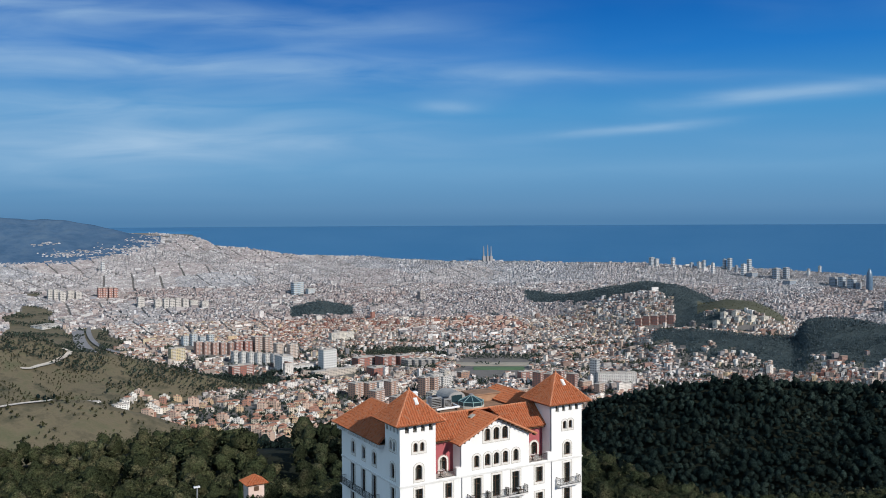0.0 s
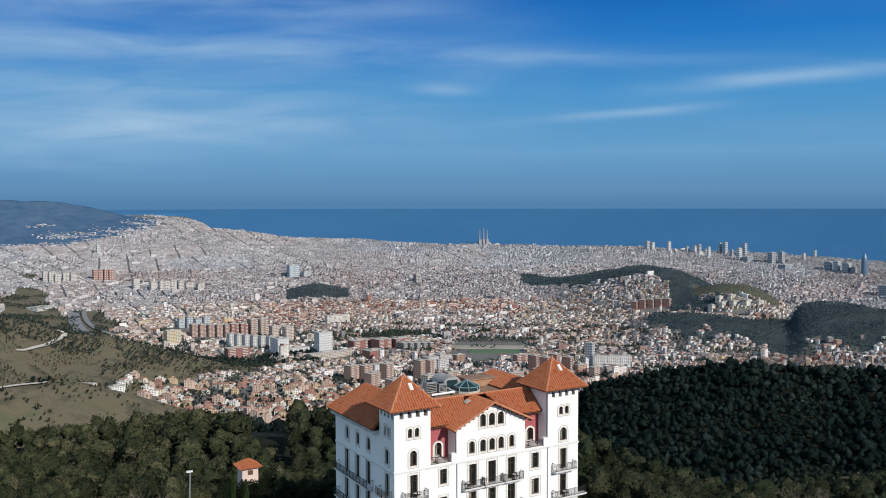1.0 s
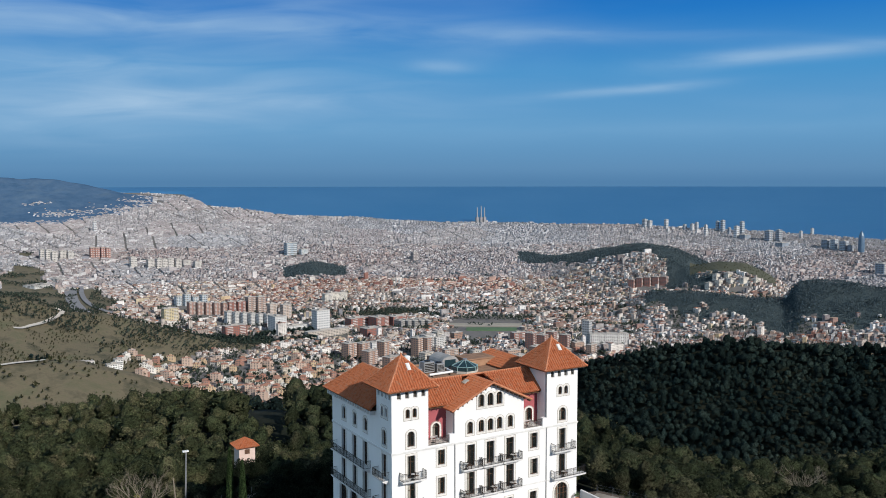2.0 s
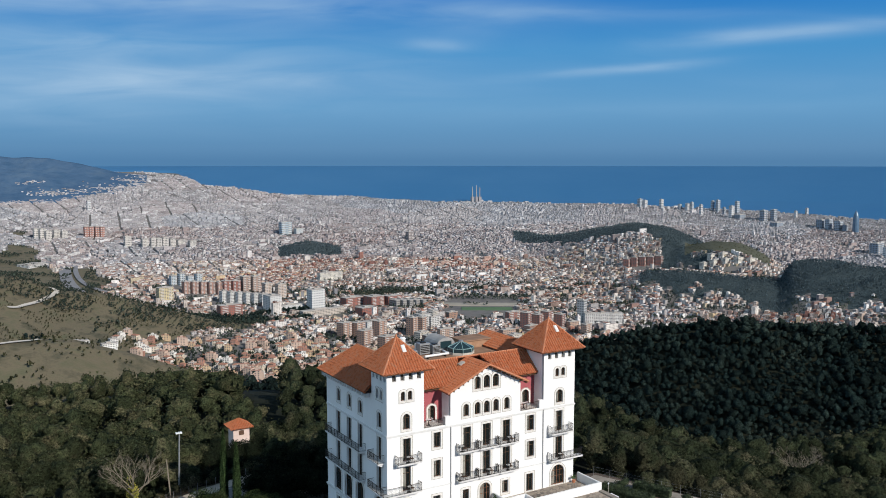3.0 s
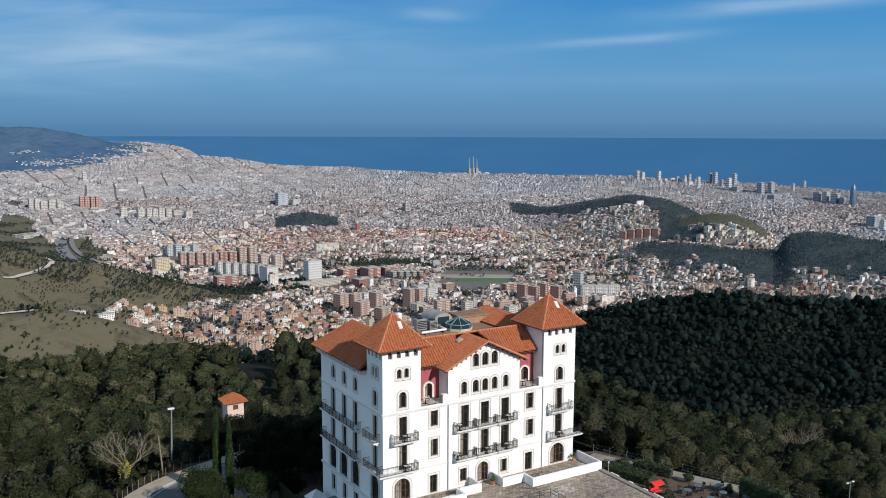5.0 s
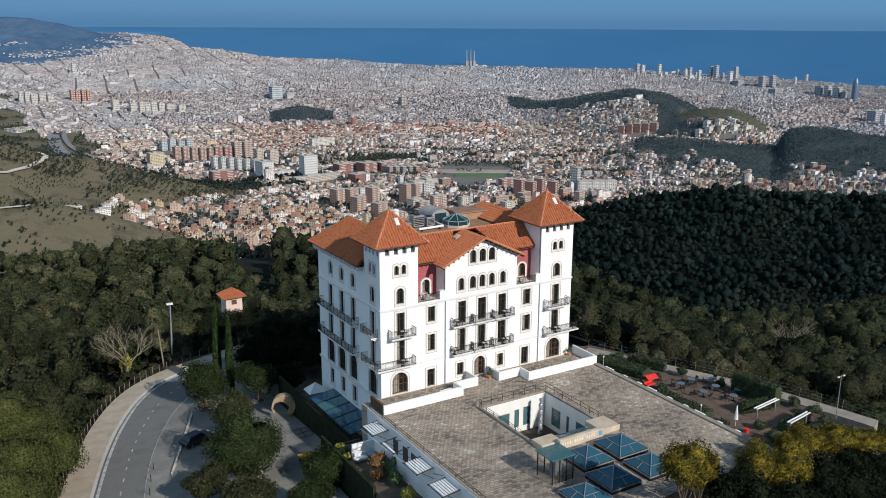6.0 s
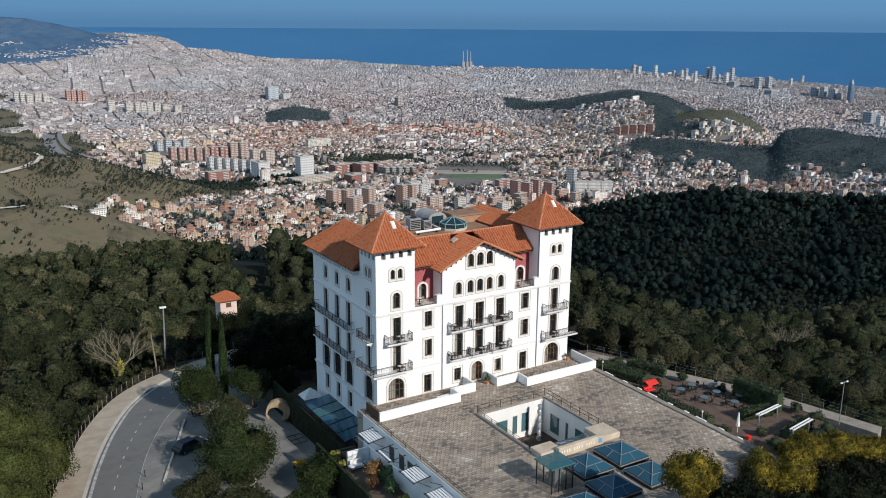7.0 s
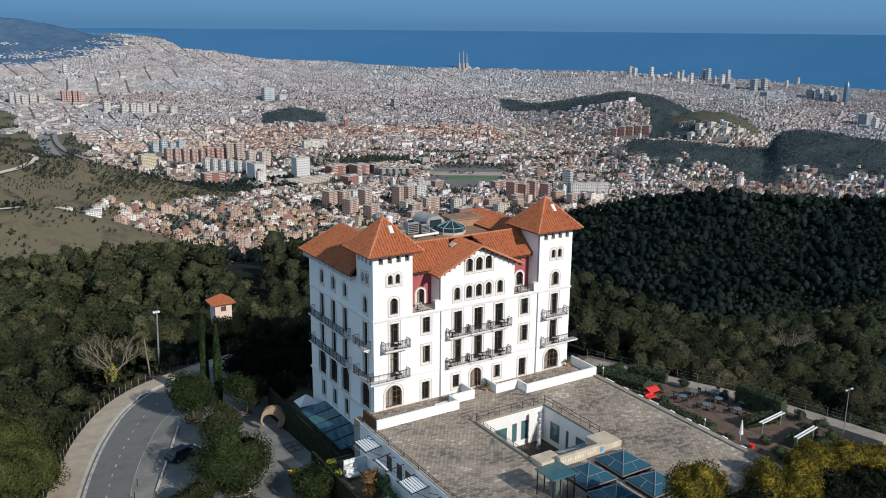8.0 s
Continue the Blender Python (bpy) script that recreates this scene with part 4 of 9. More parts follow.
roof("wing_roof", [[(LEN + OV, TDEEP, EZ), (LEN + OV, DEEP + OV, EZ), (RX, HY + 1.5, 18.5), (RX, TDEEP, 18.5)],
                   [(LEN + OV, DEEP + OV, EZ), (RX - 2.6, DEEP + OV, EZ + 0.6), (RX, HY + 1.5, 18.5)],
                   [(RX - 2.6, DEEP, 17.0), (RX - 2.6, TDEEP, 17.0), (RX, TDEEP, 18.5), (RX, HY + 1.5, 18.5)]],
     [((RX, HY + 1.5, 18.5), (RX, TDEEP, 18.5))], "hipped terracotta roof of the side wing")
# main range across the front
MZ, MY, MR = 15.45, 1.25, 4.3
MT = 18.1
roof("main_roof", [[(TOW, MY, MZ), (GX0 + 1.2, MY, MZ), (GX0 + 3.8, MR, MT), (TOW, MR, MT)],
                   [(GX1 - 1.2, MY, MZ), (LEN - 5.2, MY, MZ), (LEN - 5.2, MR, MT), (GX1 - 3.8, MR, MT)],
                   [(LEN - 5.2, MR + 1.7, 17.0), (TOW, MR + 1.7, 17.0), (TOW, MR, MT), (LEN - 5.2, MR, MT)]],
     [((TOW, MR, MT), (LEN - 5.2, MR, MT))], "terracotta roof across the front range")
GE = 0.8
gz = lambda x: GZ + 0.12 + 2.55 * (1 - abs(x - GAP) / (GAP - GX0))
roof("gable_roof", [[(GX0 - GE, 4.5, gz(GX0 - GE)), (GX0 - GE, -0.75, gz(GX0 - GE)), (GAP, -0.75, gz(GAP)), (GAP, 4.5, gz(GAP))],
                    [(GX1 + GE, -0.75, gz(GX1 + GE)), (GX1 + GE, 4.5, gz(GX1 + GE)), (GAP, 4.5, gz(GAP)), (GAP, -0.75, gz(GAP))]],
     [((GAP, -0.75, gz(GAP)), (GAP, 4.5, gz(GAP))), ((GX0 - GE, -0.7, gz(GX0 - GE)), (GAP, -0.7, gz(GAP))), ((GX1 + GE, -0.7, gz(GX1 + GE)), (GAP, -0.7, gz(GAP)))],
     "low gabled terracotta roof over the middle bay")
for sx in (-1, 1):
    for k in range(9):
        x = GAP + sx * (0.4 + k * 0.68)
        zt = gz(x) - 0.12
        part("rafter_end", Geo().box(x - 0.07, x + 0.07, -0.7, 0.0, zt - 0.24, zt - 0.06), DARKWOOD, hotel)
for y in np.arange(TDEEP + 0.5, DEEP, 0.72):
    part("eaves_bracket", Geo().box(-0.75, 0.0, y - 0.11, y + 0.11, WING - 0.62, WING - 0.05), CORNICE, hotel)
part("eaves_board", Geo().box(-OV + 0.1, 0.0, TDEEP + 0.05, DEEP + 0.85, WING - 0.05, WING + 0.0), DARKWOOD, hotel)
for x0, x1 in ((TOW, GX0), (GX1, LEN - 5.2)):
    part("eaves_board", Geo().box(x0, x1, MY + 0.1, RECESS, MZ - 0.26, MZ - 0.2), DARKWOOD, hotel)
for x in list(np.arange(TOW + 0.4, GX0, 0.7)) + list(np.arange(GX1 + 0.5, LEN - 5.3, 0.7)):
    part("rafter_end", Geo().box(x - 0.07, x + 0.07, MY + 0.15, RECESS, MZ - 0.42, MZ - 0.26), DARKWOOD, hotel)
part("flat_roof", Geo().box(5.0, RX - 2.4, MR + 1.4, DEEP - 0.3, 16.6, 16.85), ROOFGRAVEL, hotel, "brown gravelled flat roof")
part("roof_parapet", Geo().box(4.6, RX - 2.0, DEEP - 0.3, DEEP + 0.1, 15.2, 17.05), ROOFGRAVEL, hotel)
part("roof_hatch", Geo().beam((12.3, 3.6, gz(12.3) + 0.14), (13.0, 3.6, gz(13.0) + 0.14), 0.85, 0.2), CONCRETE, hotel, "small grey roof hatch lying on the gable slope")

# things on the flat roof
lantern = thing("roof_lantern", (17.2, 11.0, 16.85), "octagonal glazed roof lantern with green metal ribs on the flat roof", "skylight")
lantern.scale = (0.86, 0.86, 0.9)
OCT = [(2.1 * math.cos(math.pi / 8 + k * math.pi / 4), 2.1 * math.sin(math.pi / 8 + k * math.pi / 4)) for k in range(8)]
part("base", Geo().prism([(x * 1.05, y * 1.05) for x, y in OCT], 0, 0.35), CONCRETE, lantern)
LANTERN = glass("lantern_glass", (0.018, 0.042, 0.052), 0.28, 0.92)
part("side_glass", Geo().prism(OCT, 0.35, 0.95), LANTERN, lantern)
g, gg = Geo(), Geo()
for k in range(8):
    p, q = OCT[k], OCT[(k + 1) % 8]
    gg.add([(p[0], p[1], 0.95), (q[0], q[1], 0.95), (q[0] * 0.14, q[1] * 0.14, 1.75), (p[0] * 0.14, p[1] * 0.14, 1.75)], [(0, 1, 2, 3)])
    g.beam((p[0], p[1], 0.97), (p[0] * 0.14, p[1] * 0.14, 1.78), 0.08, 0.08).beam((p[0], p[1], 0.35), (p[0], p[1], 0.97), 0.08, 0.08)
    g.beam((p[0], p[1], 0.97), (q[0], q[1], 0.97), 0.09, 0.09)
part("roof_glass", gg, LANTERN, lantern)
part("ribs", g, mat("green_lantern_metal", (0.20, 0.33, 0.33), (0.28, 0.42, 0.42), 3, 0.5), lantern)
part("cap", Geo().prism([(x * 0.18, y * 0.18) for x, y in OCT], 1.72, 2.0), GREYMETAL, lantern)


VAULTGREY = mat("weathered_grey_sheet", (0.25, 0.245, 0.24), (0.36, 0.35, 0.34), 0.8, 0.8, 0.1, 4)


def vault(loc, w, l, h):
    t = thing("roof_vault", loc, "grey metal barrel vault over a stair head on the flat roof", "roof vault")
    n = 10
    prof = [(-w / 2, 0)] + [(-w / 2 * math.cos(math.pi * k / n), h * 0.35 + h * 0.65 * math.sin(math.pi * k / n)) for k in range(n + 1)] + [(w / 2, 0)]
    k = len(prof)
    g = Geo().add([(x, 0, z) for x, z in prof] + [(x, l, z) for x, z in prof], [tuple(range(k)), tuple(range(2 * k - 1, k - 1, -1))] + [(i, k + i, k + (i + 1) % k, (i + 1) % k) for i in range(k)])
    part("shell", g, VAULTGREY, t)
    part("front_glass", Geo().box(-w * 0.3, w * 0.3, -0.03, 0, 0.2, h * 0.7), LANTERN, t)
    return t


vault((16.6, 14.0, 16.85), 3.0, 3.6, 1.7)


def plant_unit(loc, w, d, h, label):
    t = thing("air_handling_unit", loc, label, "air unit", "rooftop machinery")
    part("casing", Geo().soft(-w / 2, w / 2, -d / 2, d / 2, 0.12, h, 0.05), GREYMETAL, t)
    part("feet", Geo().box(-w / 2, -w / 2 + 0.1, -d / 2, d / 2, 0, 0.12).box(w / 2 - 0.1, w / 2, -d / 2, d / 2, 0, 0.12), IRON, t)
    g = Geo()
    for k in range(5):
        g.box(-w / 2 + 0.08, w / 2 - 0.08, -d / 2 - 0.02, -d / 2, 0.3 + k * (h - 0.45) / 5, 0.3 + (k + 0.6) * (h - 0.45) / 5)
    part("louvre", g, IRON, t)
    part("fan_ring", Geo().tube((0, 0, h), (0, 0, h + 0.12), min(w, d) * 0.36, n=12), IRON, t)
    return t


plant_unit((12.3, 13.0, 16.85), 1.6, 1.2, 1.6, "grey louvred air unit on the flat roof")
plant_unit((13.9, 12.6, 16.85), 1.2, 1.2, 1.3, "grey louvred air unit on the flat roof")
plant_unit((9.4, 11.6, 16.85), 2.0, 1.0, 1.1, "low grey air unit beside the stair head")
duct = thing("roof_duct", (11.0, 10.2, 16.85), "bent pale metal duct lying along the flat roof", "duct")
part("pipe", Geo().tube((0, 0, 0.35), (3.8, 0.2, 0.35), 0.16, n=8).tube((3.8, 0.2, 0.35), (4.0, 2.0, 0.35), 0.16, n=8), WHITEMETAL, duct)
part("stand", Geo().box(0.4, 0.5, -0.2, 0.2, 0, 0.22).box(3.2, 3.3, -0.1, 0.4, 0, 0.25), IRON, duct)
flue = thing("white_flue", (9.6, 13.9, 16.85), "tall white cylindrical flue rising from the flat roof", "chimney")
part("stack", Geo().tube((0, 0, 0), (0, 0, 2.3), 0.42, 0.42, 12), WHITEMETAL, flue)
part("cap", Geo().tube((0, 0, 2.3), (0, 0, 2.5), 0.5, 0.3, 12), WHITEMETAL, flue)
box2 = thing("white_roof_box", (12.6, 14.6, 16.85), "small white service box on the flat roof", "roof box")
part("casing", Geo().soft(-0.5, 0.5, -0.4, 0.4, 0, 1.2), WHITEMETAL, box2)
shed = thing("roof_house", (21.2, 14.6, 16.85), "low brown rendered stair head on the flat roof", "roof house")
part("wall", Geo().box(-2.2, 2.2, -1.6, 1.6, 0, 1.0), mat("brown_render", (0.30, 0.17, 0.10), (0.40, 0.24, 0.15), 1, 0.9, 0.1, 6), shed)
part("roof", Geo().soft(-2.4, 2.4, -1.8, 1.8, 1.0, 1.15), ROOFGRAVEL, shed)

# ---- terrace in front of the hotel ----
STONE = mat("terrace_base_stone", (0.30, 0.25, 0.20), (0.40, 0.34, 0.28), 0.5, 0.9, 0.2, 5)
COPING = mat("weathered_coping", (0.22, 0.19, 0.155), (0.34, 0.30, 0.25), 0.7, 0.9, 0.2, 6)
TX0, TX1, TY0 = -2.6, 29.4, -33.2
CX0, CX1, CY0, CY1 = 8.7, 17.9, -18.7, -8.5      # sunken court
terrace = thing("terrace", (0, 0, 0), "broad paved terrace with a sunken court before the hotel", "terrace", kind="structure")
for nm, q in (("terrace_body", (TX0, CX0, TY0, 0.0)), ("terrace_body", (CX1, TX1, TY0, 0.0)), ("terrace_body", (CX0, CX1, CY1, 0.0)), ("terrace_body", (CX0, CX1, TY0, CY0))):
    part(nm, Geo().box(*q, -9.5, -0.07), STONE, terrace)
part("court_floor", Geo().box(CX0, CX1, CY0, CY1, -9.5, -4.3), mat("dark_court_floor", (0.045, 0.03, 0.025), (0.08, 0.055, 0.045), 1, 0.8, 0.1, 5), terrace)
COURT = mat("court_plaster", (0.70, 0.69, 0.66), (0.80, 0.79, 0.77), 0.5, 0.8, 0.05, 6, stretch=(1, 1, 0.4))
court_far = [(9.3, 9.9, -4.0, -1.5, R), (10.9, 12.6, -3.9, -1.5, R), (13.3, 14.0, -3.6, -1.3, R), (14.6, 15.6, -3.6, -1.2, R)]
court_right = [(-9.9 - 1.7, -9.9, -3.7, -1.4, R), (-13.2, -12.7, -3.7, -1.4, R), (-16.0, -14.4, -3.8, -1.4, R), (-17.6, -16.8, -3.2, -1.9, R)]
CF = lambda u, z, d=0.0: (u, CY1 - 0.06 + d * 0.15, z)
CR = lambda u, z, d=0.0: (CX1 - 0.06 + d * 0.15, u, z)
part("court_wall", facade(CX0, CX1 - 0.06, -4.3, -0.02, court_far, CF), COURT, terrace)
part("court_wall", facade(CY0, CY1 - 0.06, -4.3, -0.02, court_right, CR), COURT, terrace)
for hs, f in ((court_far, CF), (court_right, CR)):
    for h in hs:
        w = new("court_window")
        w.parent = terrace
        o = outline(h)
        part("frame", band(o, ring(o, -0.06), f, -0.05, 0.25), GREYMETAL, w)
        part("pane", Geo().add([f(*p, 0.22) for p in o], [(0, 1, 2, 3)]), GREENGLASS, w)
g = Geo()
for q in ((CX0 - 0.35, CX1 + 0.35, CY1, CY1 + 0.4), (CX0 - 0.4, CX0, CY0, CY1), (CX1, CX1 + 0.4, CY0, CY1)):
    part("court_kerb", Geo().soft(*q, -0.07, 0.16, 0.03), COPING, terrace)
def thin_rail(pts, h, parent, step=1.5, name="court_rail"):
    g = Geo()
    for p, q in zip(pts, pts[1:]):
        p, q = Vector(p), Vector(q)
        for f in (1.0, 0.55):
            g.tube(p + Vector((0, 0, h * f)), q + Vector((0, 0, h * f)), 0.028, n=5)
        n = max(1, round((q - p).length / step))
        for i in range(n + 1):
            c = p.lerp(q, i / n)
            g.tube(c, c + Vector((0, 0, h)), 0.03, n=5)
    return part(name, g, IRON, parent)


thin_rail([(CX0 - 0.2, CY1 - 0.1, 0.16), (CX0 - 0.2, CY1 + 0.2, 0.16), (CX1 + 0.2, CY1 + 0.2, 0.16), (CX1 + 0.2, CY0 + 0.8, 0.16)], 0.95, terrace)
thin_rail([(CX0 - 0.2, CY1 + 0.2, 0.16), (CX0 - 0.2, CY0 + 0.6, 0.16)], 0.5, terrace)
SANDSTONE = mat("sandstone", (0.44, 0.36, 0.27), (0.58, 0.50, 0.39), 0.7, 0.9, 0.2, 4)
inscribed = thing("inscribed_wall", (10.1, -20.95, 0), "low sandstone wall with worn unreadable lettering at the court's edge", "wall")
part("wall", Geo().soft(0, 6.0, 0.0, 0.5, -0.07, 0.95, 0.04), SANDSTONE, inscribed)
for k in range(15):
    if k % 5 != 4:
        part("letter_bar", Geo().box(0.35 + k * 0.33, 0.50 + k * 0.33, -0.02, 0.0, 0.30, 0.62), CREAM, inscribed)
part("blue_panel", Geo().box(5.35, 5.85, -0.03, 0.0, 0.2, 0.75), mat("blue_panel", (0.10, 0.32, 0.55), (0.14, 0.38, 0.62), 2, 0.3), inscribed)
for q in ((8.3, 11.0, -20.3, -18.4), (16.1, 18.8, -20.6, -17.9)):
    part("court_slab", Geo().soft(*q, -0.07, 0.55, 0.05), SANDSTONE, terrace)
gr = thing("court_glass_roof", (11.0, -20.3, 0), "sloping blue glass roof over the court's edge", "skylight")
part("pane", Geo().add([(0, 0, 0.25), (5.1, 0, 0.25), (5.1, 2.9, -0.5), (0, 2.9, -0.5)], [(0, 1, 2, 3)]), BLUEGLASS, gr)
g = Geo()
for k in range(5):
    g.beam((k * 1.275, 0, 0.27), (k * 1.275, 2.9, -0.48), 0.06, 0.06)
part("glazing_bars", g, GREYMETAL, gr)
col = thing("spiral_column", (15.9, -10.3, -4.3), "twisted column of stacked metal discs standing in the court", "sculpture")
for k in range(34):
    part("disc", Geo().tube((0.06 * math.cos(k), 0.06 * math.sin(k), k * 0.135), (0.06 * math.cos(k + 0.5), 0.06 * math.sin(k + 0.5), k * 0.135 + 0.08), 0.26, 0.2, 8), GREYMETAL, col)

# parapet walls before the doors
def parapet(x0, x1, y, h=1.1):
    return part("parapet_wall", Geo().soft(x0, x1, y, y + 0.3, -0.07, h, 0.03), PLASTER, terrace)


parapet(-1.9, 8.5, -4.35)
parapet(8.9, 11.7, -2.75)
parapet(15.3, 18.2, -2.9)
parapet(18.5, 29.3, -4.75)
for x, y0, y1 in ((8.52, -4.35, -2.45), (18.2, -4.75, -2.6), (11.7, -2.75, -0.3), (15.0, -2.9, -0.3)):
    part("parapet_return", Geo().soft(x, x + 0.28, y0 + 0.003, y1, -0.07, 1.096, 0.03), PLASTER, terrace)
part("parapet_return", Geo().soft(29.02, 29.3, -4.4, 0.0, -0.07, 1.096, 0.03), PLASTER, terrace)
part("parapet_return", Geo().soft(-1.9, -1.6, -4.0, -0.9, -0.07, 1.096, 0.03), DARKWOOD, terrace)


def pot(x, y, z, s, seed, label="leafy green plant in a terracotta pot", material=None):
    t = thing("potted_plant", (x, y, z), label, "plant", "potted plants")
    part("pot", Geo().tube((0, 0, 0), (0, 0, 0.42 * s), 0.2 * s, 0.28 * s, 10).tube((0, 0, 0.40 * s), (0, 0, 0.46 * s), 0.31 * s, 0.31 * s, 10), TILECAP, t)
    V, F = crowns(np.array([[0, 0, 0.85 * s]]), np.array([0.42 * s]), np.array([0.45 * s]), 130, 0.10, seed, core=None, lobes=4)
    ob = new("foliage", fast_mesh("foliage", V, F, material or LEAF_POT))
    ob.parent = t
    return t


def table(x, y, z, r=0.55, top=None, label="round blue-topped garden table"):
    t = thing("garden_table", (x, y, z), label, "table", "garden tables")
    part("tabletop", Geo().tube((0, 0, 0.70), (0, 0, 0.75), r, r, 14), top or TABLEBLUE, t)
    part("stem", Geo().tube((0, 0, 0.03), (0, 0, 0.70), 0.05, 0.04, 8), IRON, t)
    part("foot", Geo().tube((0, 0, 0), (0, 0, 0.04), 0.28, 0.24, 10), IRON, t)
    return t


def chair(x, y, z, rot, material=None, label="dark metal garden chair"):
    t = thing("garden_chair", (x, y, z), label, "chair", "garden chairs")
    t.rotation_euler = (0, 0, rot)
    m = material or IRON
    part("seat", Geo().soft(-0.22, 0.22, -0.22, 0.22, 0.42, 0.46, 0.015), m, t)
    part("backrest", Geo().box(-0.22, 0.22, 0.20, 0.23, 0.55, 0.88), m, t)
    for sx in (-1, 1):
        for sy in (-1, 1):
            part("leg", Geo().tube((sx * 0.2, sy * 0.2, 0), (sx * 0.2, sy * 0.2, 0.88 if sy > 0 else 0.43), 0.018, n=5), m, t)
    return t


TABLEBLUE = mat("blue_table_top", (0.09, 0.14, 0.17), (0.15, 0.21, 0.25), 2, 0.5)
WHITECLOTH = mat("white_cloth", (0.68, 0.67, 0.64), (0.78, 0.77, 0.75), 2, 0.9, 0.1, 8)
for k, (x, z) in enumerate(((9.9, F1), (14.2, F1), (17.2, F1), (10.2, F2), (17.3, F2), (2.6, F2), (2.7, F1), (25.6, F1))):
    table(x, -0.5, z, 0.27, WHITECLOTH, "small pale round table on a balcony")
    chair(x + 0.5, -0.48, z, 1.5, DARKWOOD, "dark chair on a balcony")
for x, z in ((6.2, F3), (20.6, F3)):
    table(x, 0.9, z + 0.02, 0.35, WHITECLOTH, "small pale table in a loggia")
    chair(x + 0.7, 0.9, z + 0.02, 1.6, WHITEMETAL, "white chair in a loggia")
lounger = thing("sun_lounger", (7.5, -2.6, -0.07), "white sun lounger behind the parapet", "lounger")
part("mattress", Geo().soft(-0.9, 0.9, -0.32, 0.32, 0.3, 0.42, 0.04), WHITECLOTH, lounger)
for sx in (-0.8, 0.8):
    for sy in (-0.27, 0.27):
        part("leg", Geo().tube((sx, sy, 0), (sx, sy, 0.31), 0.025, n=5), IRON, lounger)

# skylights and glass lift house
def skylight(x0, x1, y0, y1, h=0.55, apex=1.75):
    t = thing("pyramid_skylight", ((x0 + x1) / 2, (y0 + y1) / 2, -0.07), "blue glass pyramid skylight with grey bars on a dark kerb", "skylight", "pyramid skylights")
    w, d = (x1 - x0) / 2, (y1 - y0) / 2
    part("kerb", Geo().soft(-w, w, -d, d, 0, h, 0.05), IRON, t)
    c = [(-w, -d), (w, -d), (w, d), (-w, d)]
    part("edge_band", Geo().box(-w - 0.05, w + 0.05, -d - 0.05, d + 0.05, h - 0.20, h - 0.08), GREYMETAL, t)
    f = 0.42
    for k in range(4):
        p, q = c[k], c[(k + 1) % 4]
        part("pane", Geo().add([(*p, h), (*q, h), (0, 0, apex)], [(0, 1, 2)]), BLUEGLASS, t)
        part("hip_bar", Geo().beam((*p, h + 0.02), (0, 0, apex + 0.02), 0.075, 0.06), GREYMETAL, t)
        a, b = [(v[0] * (1 - f), v[1] * (1 - f), h + (apex - h) * f + 0.02) for v in (p, q)]
        part("ring_bar", Geo().beam(a, b, 0.055, 0.045), GREYMETAL, t)
        m = ((p[0] + q[0]) / 2, (p[1] + q[1]) / 2)
        part("mid_bar", Geo().beam((*m, h + 0.02), (m[0] * (1 - f), m[1] * (1 - f), h + (apex - h) * f + 0.02), 0.045, 0.04), GREYMETAL, t)
    return t


skylight(13.8, 17.7, -26.1, -22.0)
skylight(9.2, 13.0, -26.1, -22.2)
skylight(8.6, 12.4, -30.6, -26.8)
skylight(13.6, 17.4, -30.6, -26.8)
skylight(4.4, 8.0, -31.4, -27.9, 0.5, 1.6)
lift = thing("glass_lift_house", (4.8, -26.4, -0.07), "glass-walled lift house with flat green glass roof and dark posts", "glass house")
lift.scale = (0.74, 0.72, 1.0)
part("roof", Geo().soft(-0.15, 3.8, -0.1, 3.7, 2.62, 2.74, 0.03), GREENGLASS, lift)
for px_ in (0.1, 1.25, 2.4, 3.5):
    for py_ in (0.1, 3.4):
        part("post", Geo().box(px_ - 0.06, px_ + 0.06, py_ - 0.06, py_ + 0.06, 0, 2.62), IRON, lift)
part("front_glass", Geo().add([(0.1, 0.1, 0.1), (3.5, 0.1, 0.1), (3.5, 0.1, 2.6), (0.1, 0.1, 2.6)], [(0, 1, 2, 3)]), PANE, lift)
part("side_glass", Geo().add([(0.1, 0.1, 0.1), (0.1, 3.4, 0.1), (0.1, 3.4, 2.6), (0.1, 0.1, 2.6)], [(0, 1, 2, 3)]), PANE, lift)
part("lift_shaft", Geo().box(1.4, 2.5, 1.2, 2.4, 0, 2.5), GREYMETAL, lift)

# terrace edges
part("edge_wall", Geo().soft(TX0, -2.2, TY0, -1.9, -0.07, 0.1, 0.03), COPING, terrace)
part("side_face", Geo().box(TX0 - 0.12, TX0, TY0, -1.7, -5.0, 0.06), COURT, terrace)
part("edge_wall", Geo().soft(28.75, TX1, TY0, -4.8, -0.07, 0.14, 0.03), COPING, terrace)
thin_rail([(-2.5, -1.9, 0.08), (-2.5, -33.0, 0.08)], 0.55, terrace, 3.2, "edge_wire")
for k in range(9):
    part("edge_stone", Geo().soft(29.5, 29.85, -7.5 - k * 2.55, -7.5 - k * 2.55 + (0.7 if k % 3 else 1.5), -0.5, 0.02, 0.06), WHITEMETAL, terrace)

